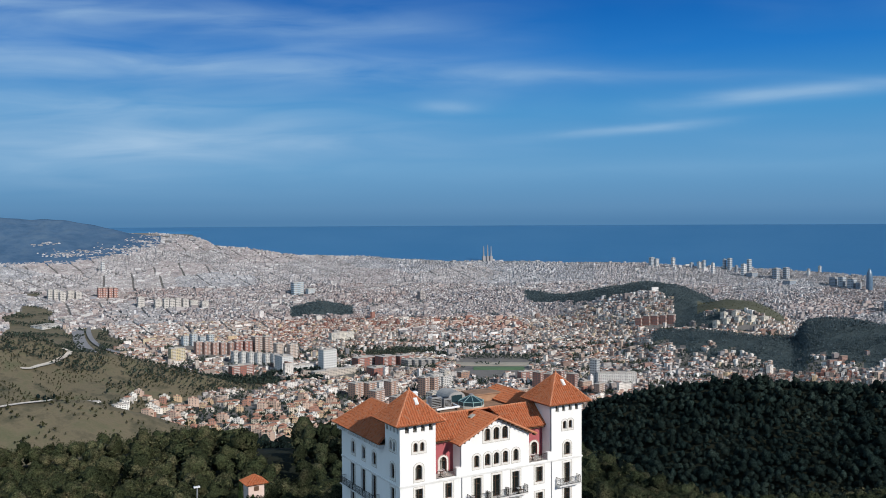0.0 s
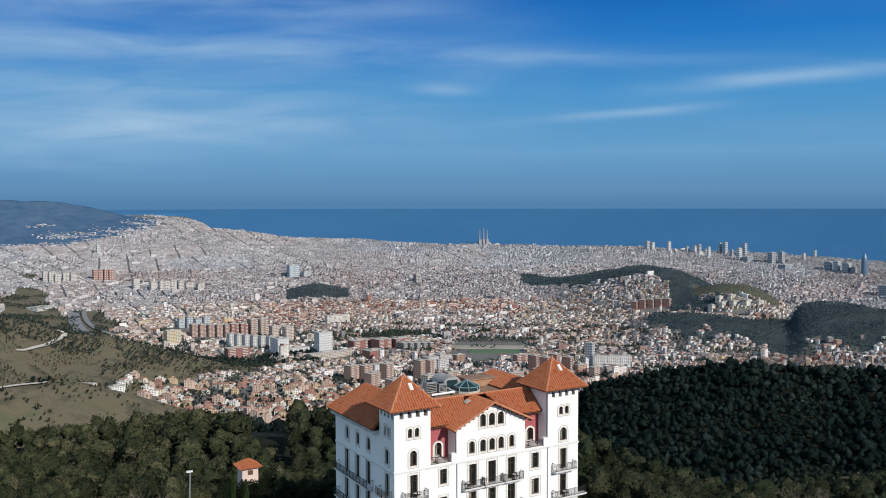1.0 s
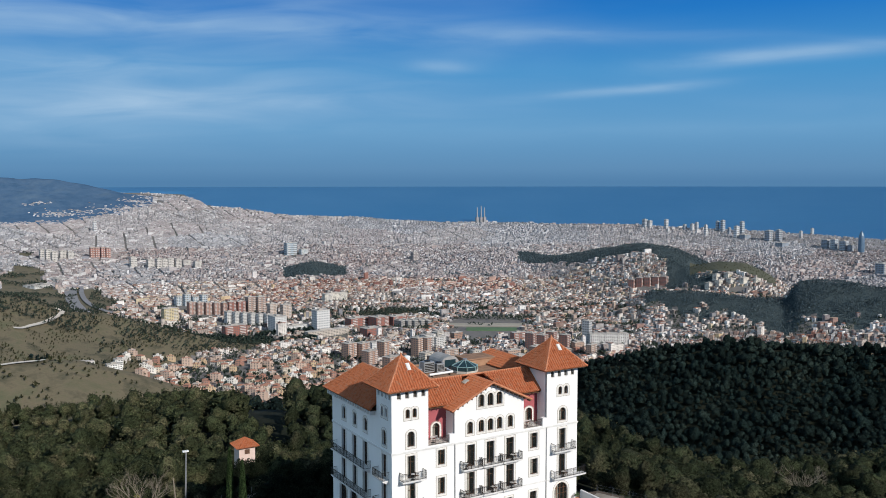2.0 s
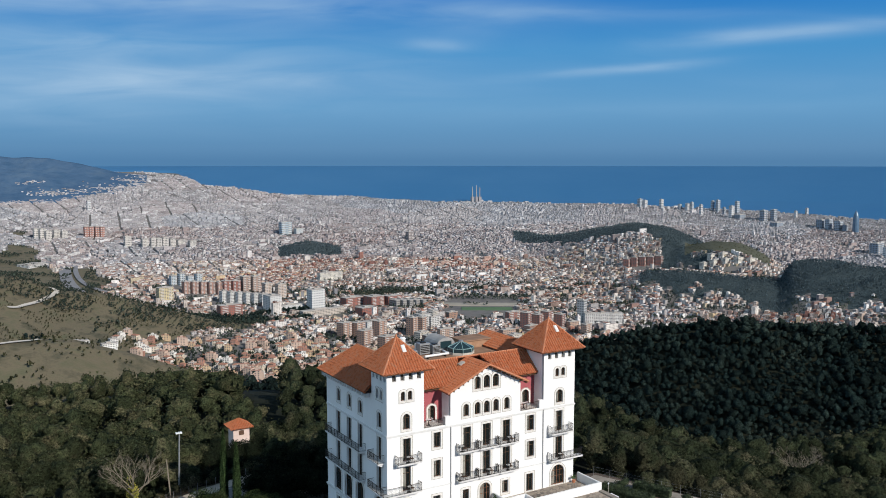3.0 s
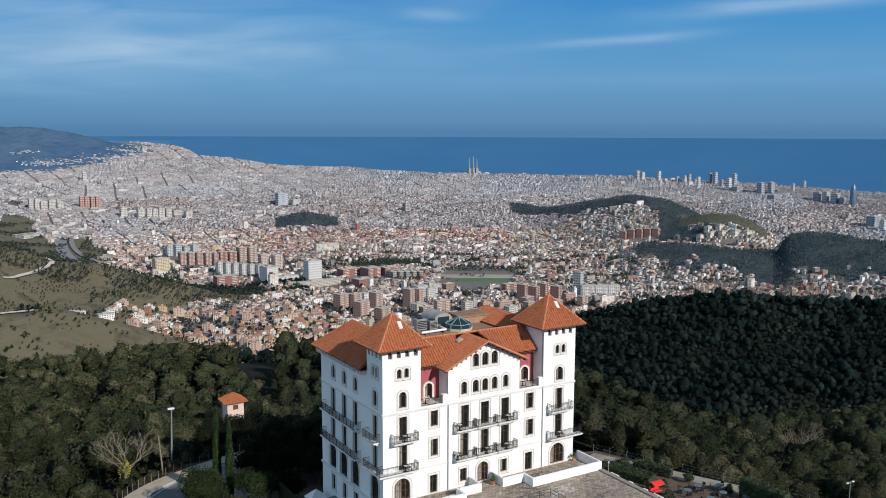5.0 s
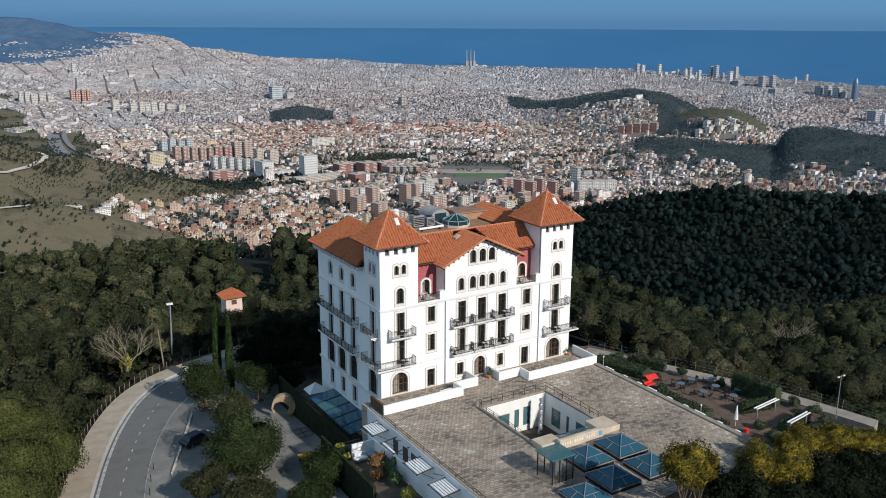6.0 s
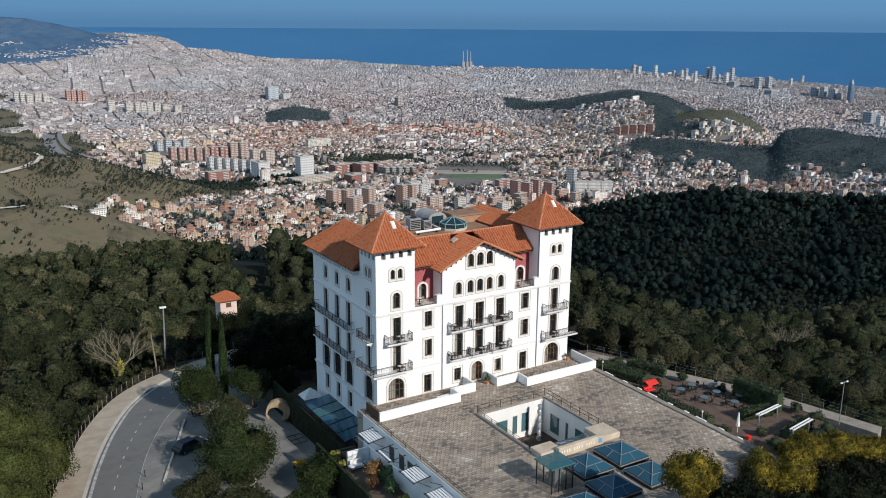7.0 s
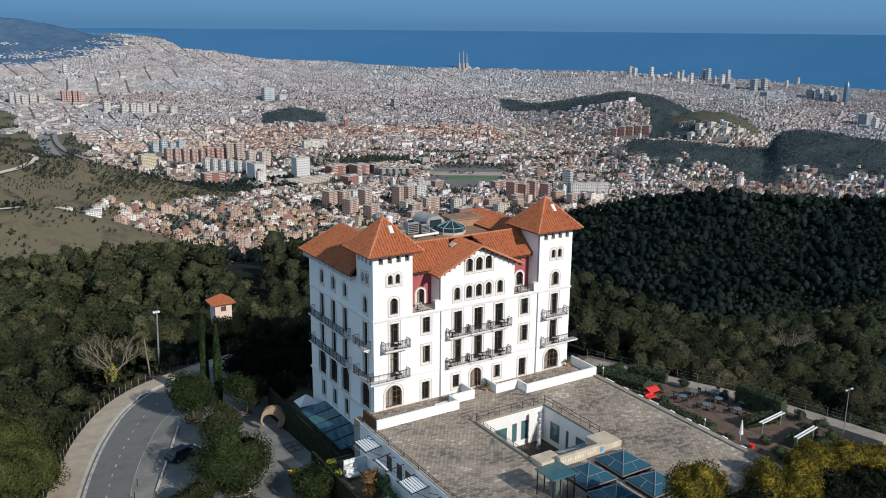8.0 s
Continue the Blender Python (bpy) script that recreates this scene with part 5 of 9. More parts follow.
# ---- planted garden beyond the terrace ----
GZ0 = -1.6
GARDEN = mat("garden_earth", (0.07, 0.05, 0.035), (0.13, 0.095, 0.07), 0.4, 0.95, 0.2, 5)
BRICKPAVE = mat("red_brick_paving", (0.085, 0.055, 0.042), (0.14, 0.098, 0.074), 0.8, 0.9, 0.2, 5)
HEDGE = mat("clipped_hedge_leaves", (0.018, 0.031, 0.010), (0.030, 0.046, 0.015), 0.8, 0.8, island=0.4)
LEAF_POT = mat("pot_plant_leaves", (0.05, 0.09, 0.03), (0.09, 0.14, 0.05), 1.5, 0.7, island=0.3)
garden = thing("garden_level", (0, 0, 0), "brown paved garden beside the terrace", "garden", kind="structure")
part("garden_ground", Geo().prism([(29.4, 6), (29.4, -36), (43, -36), (45.5, -20), (36, 4)], -12, GZ0 - 0.05), GARDEN, garden)
part("paved_area", Geo().prism([(33, -9.5), (32, -27), (41.5, -27), (42.0, -18), (37.5, -9.5)], GZ0 - 0.05, GZ0), BRICKPAVE, garden)
footpath = [(33.0, 2.5), (36.0, -4.3), (39.4, -11.5), (43.0, -19.0), (45.6, -29.0), (46.5, -33.0)]
g = Geo()
inner = footpath
outer = [(x + 2.0, y + 0.8) for x, y in footpath]
n = len(inner)
g.add([(x, y, GZ0 + 0.1) for x, y in inner] + [(x, y, GZ0 + 0.1) for x, y in outer] + [(x, y, -12) for x, y in inner] + [(x, y, -12) for x, y in outer],
      [(k, n + k, n + k + 1, k + 1) for k in range(n - 1)] + [(n + k, 3 * n + k, 3 * n + k + 1, n + k + 1) for k in range(n - 1)]
      + [(k, k + 1, 2 * n + k + 1, 2 * n + k) for k in range(n - 1)] + [(0, 2 * n, 3 * n, n), (n - 1, 2 * n - 1, 4 * n - 1, 3 * n - 1)])
part("footpath", g, COPING, garden)
fence2 = thing("path_fence", (0, 0, GZ0 + 0.1), "thin wire fence along the garden footpath", "fence")
for (x0, y0), (x1, y1) in zip(outer, outer[1:]):
    d = math.hypot(x1 - x0, y1 - y0)
    for k in range(int(d / 2.2)):
        f = k / int(d / 2.2)
        part("post", Geo().tube((x0 + (x1 - x0) * f - 0.1, y0 + (y1 - y0) * f, 0), (x0 + (x1 - x0) * f - 0.1, y0 + (y1 - y0) * f, 1.25), 0.02, n=5), GREYMETAL, fence2)
    for h in (0.4, 0.8, 1.2):
        part("wire", Geo().tube((x0 - 0.1, y0, h), (x1 - 0.1, y1, h), 0.007, n=4), GREYMETAL, fence2)


def hedge(pts, w, h, seed, words="clipped dark green hedge beside the garden paving"):
    """A hedge along a line: a dark body covered with small leaves."""
    (x0, y0), (x1, y1) = pts
    L = math.hypot(x1 - x0, y1 - y0)
    t = thing("hedge", (x0, y0, GZ0 - 0.05), words, "hedge", "garden hedges")
    t.rotation_euler = (0, 0, math.atan2(y1 - y0, x1 - x0))
    part("body", Geo().soft(0.1, L - 0.1, -w / 2 + 0.1, w / 2 - 0.1, 0, h - 0.1, 0.15), HEDGE, t)
    g = np.random.default_rng(seed)
    k = int(L * (w + 2 * h) * 45)
    side = g.random(k)
    u = g.uniform(0, L, k)
    top = side < w / (w + 2 * h)
    v = np.where(top, g.uniform(-w / 2, w / 2, k), np.where(g.random(k) < 0.5, -w / 2, w / 2))
    z = np.where(top, h, g.uniform(0, h, k)) + g.normal(0, 0.05, k)
    p = np.stack([u, v + g.normal(0, 0.05, k), z], -1)
    a = g.normal(0, 1, (k, 3))
    a /= np.linalg.norm(a, axis=1)[:, None]
    b = np.cross(a, g.normal(0, 1, (k, 3)))
    b /= np.linalg.norm(b, axis=1)[:, None]
    s = 0.13
    V = np.stack([p - a * s, p - b * s * 0.6, p + a * s, p + b * s * 0.6], 1).reshape(-1, 3)
    ob = new("leaves", fast_mesh("leaves", V, np.arange(len(V)).reshape(-1, 4), HEDGE))
    ob.parent = t
    return t


hedge([(32.0, -1.5), (34.5, -8.8)], 2.2, 1.1, 31)
hedge([(36.0, -3.6), (38.2, -8.5)], 1.2, 1.3, 36)
hedge([(30.9, -14.0), (31.3, -22.0)], 2.0, 1.2, 32)
hedge([(41.0, -17.3), (41.6, -23.6)], 1.4, 2.6, 33, "tall clipped dark hedge beside the garden footpath")
hedge([(36.2, -22.4), (40.6, -23.2)], 1.0, 1.3, 34)
hedge([(36.5, -28.2), (41.5, -27.6)], 1.2, 1.2, 35)
for x, y in ((35.6, -13.6), (37.8, -13.3), (36.2, -16.8), (38.8, -16.4), (38.4, -19.6), (40.2, -14.6), (40.4, -18.6)):
    table(x, y, GZ0, 0.5)
    for k in range(3):
        chair(x + 0.95 * math.cos(k * 2.1 + x), y + 0.95 * math.sin(k * 2.1 + x), GZ0, k * 2.1 + x - 1.57)
swing = thing("garden_swing", (32.6, -11.2, GZ0 - 0.05), "red canopied garden swing seat", "swing seat")
swing.scale = (0.8, 0.8, 0.8)
REDCLOTH = mat("red_canvas", (0.62, 0.025, 0.02), (0.72, 0.04, 0.03), 2, 0.7)
part("canopy", Geo().add([(-1.1, -0.7, 1.75), (1.1, -0.7, 1.75), (1.1, 0.1, 2.1), (-1.1, 0.1, 2.1), (1.1, 0.8, 1.85), (-1.1, 0.8, 1.85), (-1.1, -0.72, 1.55), (1.1, -0.72, 1.55)],
                         [(0, 1, 2, 3), (3, 2, 4, 5), (6, 7, 1, 0)]), REDCLOTH, swing)
part("seat", Geo().soft(-0.9, 0.9, -0.35, 0.35, 0.42, 0.6, 0.05), REDCLOTH, swing)
part("backrest", Geo().box(-0.9, 0.9, 0.3, 0.42, 0.6, 1.15), REDCLOTH, swing)
for sx in (-1.05, 1.05):
    for sy in (-0.65, 0.7):
        part("post", Geo().tube((sx, sy, 0), (sx, sy * 0.9, 1.85), 0.035, n=6), IRON, swing)


def pergola_beam(x, y, l, rot, z=1.5):
    t = thing("white_pergola_beam", (x, y, GZ0 - 0.05), "white slatted shade beam carried on two posts", "pergola", "garden pergolas")
    t.rotation_euler = (0, 0, rot)
    for k in range(2):
        part("slat", Geo().box(0, l, 0.1 + k * 0.36, 0.1 + k * 0.36 + 0.16, z, z + 0.1), WHITEMETAL, t)
    for u in (0.4, l - 0.4):
        part("post", Geo().box(u - 0.06, u + 0.06, 0.3, 0.42, 0, z), GREYMETAL, t)


pergola_beam(36.2, -25.0, 4.6, 0.12)
pergola_beam(36.4, -29.4, 4.4, 0.15)
parasol = thing("closed_parasol", (33.2, -24.4, GZ0), "closed white parasol on a pole", "parasol")
part("pole", Geo().tube((0, 0, 0), (0, 0, 2.5), 0.03, n=6), WHITEMETAL, parasol)
part("cloth", Geo().tube((0, 0, 0.8), (0, 0, 2.35), 0.24, 0.08, 8).tube((0, 0, 2.35), (0, 0, 2.5), 0.08, 0.02, 8), WHITECLOTH, parasol)
bin_ = thing("red_flower_tub", (32.9, -26.2, GZ0), "red flower tub beside the terrace edge", "planter")
part("tub", Geo().tube((0, 0, 0), (0, 0, 0.45), 0.24, 0.32, 10), REDCLOTH, bin_)


def lamp_pole(x, y, z, h, lean=0.0, words="slender grey lamp pole with two small heads"):
    t = thing("lamp_pole", (x, y, z), words, "street lamp")
    part("pole", Geo().tube((0, 0, 0), (lean, 0, h), 0.06, 0.04, 8), GREYMETAL, t)
    part("arm", Geo().beam((lean - 0.5, 0, h - 0.1), (lean + 0.5, 0, h - 0.1), 0.06, 0.05), GREYMETAL, t)
    for s in (-1, 1):
        part("lamp_head", Geo().soft(lean + s * 0.5 - 0.14, lean + s * 0.5 + 0.14, -0.09, 0.09, h - 0.16, h - 0.02, 0.03), WHITEMETAL, t)
    return t


for k, (x, y, s_) in enumerate(((31.6, -10.2, 1.3), (33.4, -12.6, 1.1), (34.6, -10.4, 1.4), (38.8, -10.6, 1.6), (40.6, -15.6, 1.3), (31.4, -24.2, 1.5), (33.6, -29.4, 1.8), (35.6, -31.0, 2.2), (38.6, -30.6, 1.9), (41.6, -30.2, 2.1), (43.2, -27.2, 1.8), (43.4, -24.4, 1.5), (34.8, -26.4, 1.4), (31.2, -12.2, 1.0), (33.4, -5.4, 1.6), (35.2, -2.4, 1.7))):
    t = thing("shrub", (x, y, GZ0 - 0.06), "dark green garden shrub beside the paving", "shrub", "dark garden shrubs")
    V, F = crowns(np.array([[0, 0, 0.42 * s_]]), np.array([0.55 * s_]), np.array([0.5 * s_]), 520, 0.09, 300 + k, core=(10, 5), lobes=7, low=0.6)
    ob = new("foliage", fast_mesh("foliage", V, F, HEDGE, smooth=True))
    ob.parent = t
    part("stem", Geo().tube((0, 0, 0), (0, 0, 0.4 * s_), 0.05, 0.03, 6), BARK, t)
lamp_pole(44.7, -29.3, GZ0 + 0.1, 5.4)
for x, y in ((30.6, -4.6), (30.2, -21.8)):
    t = thing("garden_lamp", (x, y, GZ0 - 0.05), "short pale lamp post at the terrace edge", "lamp post", "garden lamps")
    part("post", Geo().tube((0, 0, 0), (0, 0, 2.2), 0.05, 0.04, 6), CONCRETE, t)
    part("head", Geo().tube((0, 0, 2.2), (0, 0, 2.4), 0.11, 0.08, 8), WHITEMETAL, t)

# ---- lower level: side garden, glass canopy ----
LZ = -5.0
# stone beside the hotel, its shade put into the dark colour
DARKSTONE = mat("shade_dark_stone", (0.045, 0.042, 0.034), (0.085, 0.078, 0.064), 0.6, 0.95, 0.3, 4)
side = thing("side_garden", (0, 0, 0), "narrow brown garden level under the terrace wall", "garden", kind="structure")
part("side_ground", Geo().box(-6.4, -2.72, -32, 0.4, -10, LZ), GARDEN, side)
part("side_ground", Geo().box(-3.6, 0.0, 0.4, 22.0, -10, -7.4), DARKSTONE, side)
# shaded wall face, painted near-black to carry the shade
SHADESTONE = mat("shade_black_stone", (0.012, 0.017, 0.009), (0.030, 0.036, 0.020), 1.4, 0.95, 0.8, 3.0, gloss=0.1)
part("retaining_wall", Geo().soft(-6.75, -6.4, -11.0, 2.8, -10, LZ + 0.6, 0.03), SHADESTONE, side, "stone wall with shade put into its dark colour")
part("retaining_wall", Geo().soft(-6.4, -2.75, 0.4, 0.7, -10, LZ + 0.2, 0.03), DARKSTONE, side)
part("retaining_wall", Geo().soft(-4.0, -3.6, 0.72, 24.0, -10, -5.0, 0.03), SHADESTONE, side, "stone wall with shade put into its dark colour")
part("white_wall", Geo().soft(-5.45, -2.75, -3.25, -3.0, LZ, LZ + 1.75, 0.02), PLASTER, side)
canopy = thing("glass_canopy", (-3.55, 1.0, -7.4), "blue-green glass canopy on dark frames beside the side wall", "canopy")
CZ = 3.0
for k in range(5):
    y0, y1 = 0.3 + k * 2.5, 2.72 + k * 2.5
    part("pane", Geo().add([(0.0, y0, CZ), (3.5, y0, CZ + 0.5), (3.5, y1, CZ + 0.5), (0.0, y1, CZ)], [(0, 1, 2, 3)]), BLUEGLASS if k != 3 else GREENGLASS, canopy)
    part("rafter", Geo().beam((0, y0 - 0.05, CZ + 0.02), (3.5, y0 - 0.05, CZ + 0.52), 0.08, 0.1), IRON, canopy)
    part("post", Geo().box(-0.05, 0.05, y0 - 0.1, y0, 0, CZ), IRON, canopy)
part("edge_beam", Geo().box(-0.06, 0.06, 0.2, 12.8, CZ - 0.1, CZ - 0.01), IRON, canopy)
tent = thing("white_awning", (-1.9, 15.6, -7.4), "small white pyramid awning beside the glass canopy", "awning")
tent.scale = (0.75, 0.75, 0.95)
part("cloth", Geo().add([(-1.7, -1.5, 3.1), (1.7, -1.5, 3.1), (1.7, 1.5, 3.1), (-1.7, 1.5, 3.1), (0, 0, 4.3)], [(0, 1, 4), (1, 2, 4), (2, 3, 4), (3, 0, 4)]), WHITECLOTH, tent)
for sx in (-1.6, 1.6):
    for sy in (-1.4, 1.4):
        part("post", Geo().tube((sx, sy, 0), (sx, sy, 3.1), 0.03, n=5), IRON, tent)


def awning_frame(y, slats=6):
    """A slatted metal shade fixed to the terrace wall."""
    t = thing("slatted_shade", (TX0 - 0.13, y, LZ), "white slatted shade on black brackets fixed to the terrace wall", "shade", "slatted shades")
    for k in range(slats):
        part("slat", Geo().box(-1.85 + k * 0.3, -1.85 + k * 0.3 + 0.2, -1.35, 1.3, 4.3 + k * 0.03, 4.36 + k * 0.03), WHITEMETAL, t)
    for yy in (-1.4, 1.35):
        part("bracket", Geo().beam((0, yy, 4.55), (-2.1, yy, 4.28), 0.06, 0.08), IRON, t)
        part("strut", Geo().beam((0, yy, 3.3), (-1.5, yy, 4.33), 0.05, 0.05), IRON, t)
    part("front_bar", Geo().beam((-2.0, -1.6, 4.3), (-2.0, 1.6, 4.3), 0.06, 0.06), IRON, t)


for y, k in ((-5.6, 6), (-10.3, 1), (-15.4, 6), (-20.4, 6)):
    awning_frame(y, k)
# panels on the terrace wall, painted dark for the shade of recessed openings
for y in (-8.6, -10.8, -12.6):
    part("wall_opening", Geo().box(TX0 - 0.14, TX0 - 0.11, y - 0.55, y + 0.55, -2.6, -0.9), ROOM, terrace)
for y in (-1.4, -5.4, -10.0, -14.5, -18.6):
    t = thing("wall_bracket", (TX0 - 0.13, y, -0.5), "black iron bracket on the terrace wall", "bracket", "wall brackets")
    part("arm", Geo().beam((0, 0, 0), (-1.1, 0.1, 0.5), 0.05, 0.05), IRON, t)
cable = thing("slack_cable", (-2.8, -3.2, -1.6), "pale cable stretched along the garden", "cable")
part("wire", Geo().tube((-1.5, 0, 0.0), (-0.4, -17, -0.4), 0.035, n=5), WHITEMETAL, cable)
seat = thing("garden_sofa", (-4.7, -4.0, LZ), "white cushioned garden seat against the white wall", "seat")
part("seat", Geo().soft(-0.7, 0.7, -0.4, 0.4, 0.15, 0.45, 0.06), WHITECLOTH, seat)
part("backrest", Geo().soft(-0.7, 0.7, 0.28, 0.48, 0.45, 0.9, 0.06), WHITECLOTH, seat)
table(-3.5, -4.4, LZ, 0.6, mat("blue_cloth", (0.10, 0.28, 0.42), (0.16, 0.36, 0.5), 2, 0.7), "low table with a blue cloth")
table(-5.6, -4.6, LZ, 0.4, WHITECLOTH, "small white table in the side garden")
RUST = mat("rust_red_leaves", (0.16, 0.055, 0.02), (0.24, 0.11, 0.035), 1.2, 0.8, island=0.35, c3=(0.12, 0.12, 0.03))
YELLOWG = mat("yellow_green_leaves", (0.20, 0.20, 0.03), (0.34, 0.30, 0.05), 1.2, 0.8, island=0.3)
for x, y, s, m, lb in ((-4.1, -7.2, 2.7, RUST, "rust-red leafy shrub in the side garden"), (-3.3, -8.6, 2.2, LEAF_POT, "green shrub in the side garden"), (-5.8, -0.6, 1.2, YELLOWG, "yellow-green plant by the retaining wall"),
                       (-6.0, -3.0, 0.9, YELLOWG, "yellow-green plant by the retaining wall"), (-5.2, -9.0, 1.8, RUST, "rust-red leafy shrub in the side garden"), (-4.0, -11.0, 2.4, LEAF_POT, "green shrub in the side garden"),
                       (-4.4, -14.5, 2.0, YELLOWG, "yellow-green shrub in the side garden")):
    t = thing("shrub", (x, y, LZ), lb, "shrub", "garden shrubs")
    V, F = crowns(np.array([[0, 0, 0.5 * s]]), np.array([0.5 * s]), np.array([0.55 * s]), 420, 0.12, int(abs(x * 7 + y)), core=(10, 5), lobes=6, low=0.6)
    ob = new("foliage", fast_mesh("foliage", V, F, m))
    ob.parent = t
    part("stem", Geo().tube((0, 0, 0), (0, 0, 0.5 * s), 0.05, 0.03, 6), BARK, t)
for x, y in ((14.9, -1.6), (15.3, -0.9), (28.5, -0.6)):
    pot(x - 0.5, y, -0.07, 0.9, int(x * 3))

# ---- car park, road and footway ----
def lot_z(y):
    return -8.3 - 0.052 * np.clip(np.asarray(y, float) - 8, 0, 90)


def strip(name, left, right, z_add, material, label, category, skirt=0.0, parent=None):
    """A band of ground between two lines of points that runs with the slope."""
    n = len(left)
    L, Rr = np.array(left, float), np.array(right, float)
    tt = np.linspace(0, n - 1, n * 7)
    f = lambda P: np.stack([smooth_line(P[:, k], tt) for k in (0, 1)], -1)
    a, b = f(L), f(Rr)
    V = np.concatenate([np.column_stack([a, lot_z(a[:, 1]) + z_add]), np.column_stack([b, lot_z(b[:, 1]) + z_add])])
    m = len(tt)
    F = [(k, m + k, m + k + 1, k + 1) for k in range(m - 1)]
    if skirt:
        V = np.concatenate([V, V - np.array([0, 0, skirt])])
        F += [(k, k + 1, 2 * m + k + 1, 2 * m + k) for k in range(m - 1)] + [(m + k, 3 * m + k, 3 * m + k + 1, m + k + 1) for k in range(m - 1)]
    ob = new(name, fast_mesh(name, V, F, material))
    if parent:
        ob.parent = parent
        return ob
    return tagged(ob, label, category, kind="structure")


def smooth_line(v, t):
    i = np.clip(t.astype(int), 0, len(v) - 2)
    f = t - i
    g = lambda k: v[np.clip(k, 0, len(v) - 1)]
    p0, p1, p2, p3 = g(i - 1), g(i), g(i + 1), g(i + 2)
    return 0.5 * (2 * p1 + (p2 - p0) * f + (2 * p0 - 5 * p1 + 4 * p2 - p3) * f ** 2 + (3 * p1 - p0 - 3 * p2 + p3) * f ** 3)


road_l = [(-39.5, -22), (-34.0, 0), (-30.4, 12.5), (-27.6, 21), (-24.4, 29), (-20.2, 37), (-15.2, 42.5), (-8.0, 46.5), (2, 49.5), (14, 51)]
road_r = [(-33.4, -23), (-28.6, -2), (-25.2, 10.5), (-22.4, 18.5), (-19.2, 25.5), (-16.0, 31), (-11.5, 36), (-5.5, 39.8), (3, 43.0), (14, 44.5)]
walk_l = [(-43.0, -21), (-37.6, 1), (-34.0, 13.5), (-31.0, 22.5), (-27.6, 31), (-22.8, 39.5), (-17.2, 45.2), (-9.5, 49.2), (1, 52.5), (14, 54)]
off = lambda pts, d: [(x + d * 0.9, y - d * 0.45) for x, y in pts]
strip("road", road_l, road_r, 0.0, ASPHALT, "grey asphalt road curving past the hotel", "road", 1.5)
strip("pavement", walk_l, off(road_l, -0.45), 0.15, SANDWALK, "sandy footway beside the road", "pavement", 1.5)
strip("kerb", off(road_l, -0.45), off(road_l, -0.1), 0.17, CONCRETE, "pale concrete kerb along the road", "kerb", 0.6)
marks = thing("road_markings", (0, 0, 0), "worn white lines on the asphalt road", "road markings", kind="structure")
strip("edge_line", off(road_l, 0.15), off(road_l, 0.5), 0.012, ROADPAINT, "", "", parent=marks)
strip("edge_line", off(road_r, -0.2), off(road_r, -0.08), 0.012, ROADPAINT, "", "", parent=marks)
mid = [((a[0] + b[0]) / 2, (a[1] + b[1]) / 2) for a, b in zip(road_l, road_r)]
tt = np.linspace(0.4, 7.5, 46)
mx, my = smooth_line(np.array([p[0] for p in mid], float), tt), smooth_line(np.array([p[1] for p in mid], float), tt)
for k in range(0, 44, 2):
    p, q = Vector((mx[k], my[k], 0)), Vector((mx[k + 1], my[k + 1], 0))
    q = p + (q - p) * 0.6
    s = (q - p).normalized().cross(Vector((0, 0, 1))) * 0.07
    v = [p - s, p + s, q + s, q - s]
    part("dash", Geo().add([(a.x, a.y, float(lot_z(a.y)) + 0.012) for a in v], [(0, 1, 2, 3)]), ROADPAINT, marks)
lot_l = [(x - 0.15, y) for x, y in road_r[:7]]
lot_r = [(-3.4, -34), (-6.7, -12), (-6.7, 0), (-4.0, 9), (-3.9, 18), (-3.9, 25), (-3.9, 36)]
LOT = mat("pale_worn_asphalt", (0.145, 0.143, 0.133), (0.195, 0.19, 0.175), 0.3, 0.9, 0.2, 6, c3=(0.255, 0.245, 0.222), gloss=0.25)
strip("car_park", lot_l, lot_r, 0.02, LOT, "worn grey asphalt car park beside the hotel", "car park", 1.0)
island = thing("planted_island", (0, 0, 0), "earth bed with pale kerb in the car park", "planting bed", kind="structure")
for cx, cy, rr in ((-13.0, 28.8, 1.5), (-14.8, 5.2, 1.5), (-6.3, 26.1, 0.9), (-7.9, -1.2, 1.2)):
    z0 = float(lot_z(cy))
    c = [(cx + rr * math.cos(k * math.tau / 16), cy + rr * math.sin(k * math.tau / 16)) for k in range(16)]
    part("bed_kerb", Geo().prism(c, z0, z0 + 0.14), CONCRETE, island)
    part("bed_earth", Geo().prism([(cx + (x - cx) * 0.88, cy + (y - cy) * 0.88) for x, y in c], z0 + 0.1, z0 + 0.17), GARDEN, island)
part("lot_divider", Geo().beam((-22.6, 10.0, float(lot_z(10)) + 0.1), (-15.6, 26.8, float(lot_z(26)) + 0.05), 0.25, 0.2), CONCRETE, island)
fence = thing("road_fence", (0, 0, 0), "rusty wire fence on thin posts along the footway", "fence")
fl = np.array(walk_l, float)
tt = np.linspace(0.5, 8.4, 46)
fx, fy = smooth_line(fl[:, 0], tt), smooth_line(fl[:, 1], tt)
for k in range(len(tt)):
    z0 = float(lot_z(fy[k])) + 0.12
    part("post", Geo().tube((fx[k], fy[k], z0), (fx[k], fy[k], z0 + 1.3), 0.035, n=5), GREYMETAL, fence)
    if k:
        z1 = float(lot_z(fy[k - 1])) + 0.12
        for h in (0.3, 0.75, 1.2):
            part("wire", Geo().tube((fx[k - 1], fy[k - 1], z1 + h), (fx[k], fy[k], z0 + h), 0.018, n=4), DARKWOOD, fence)
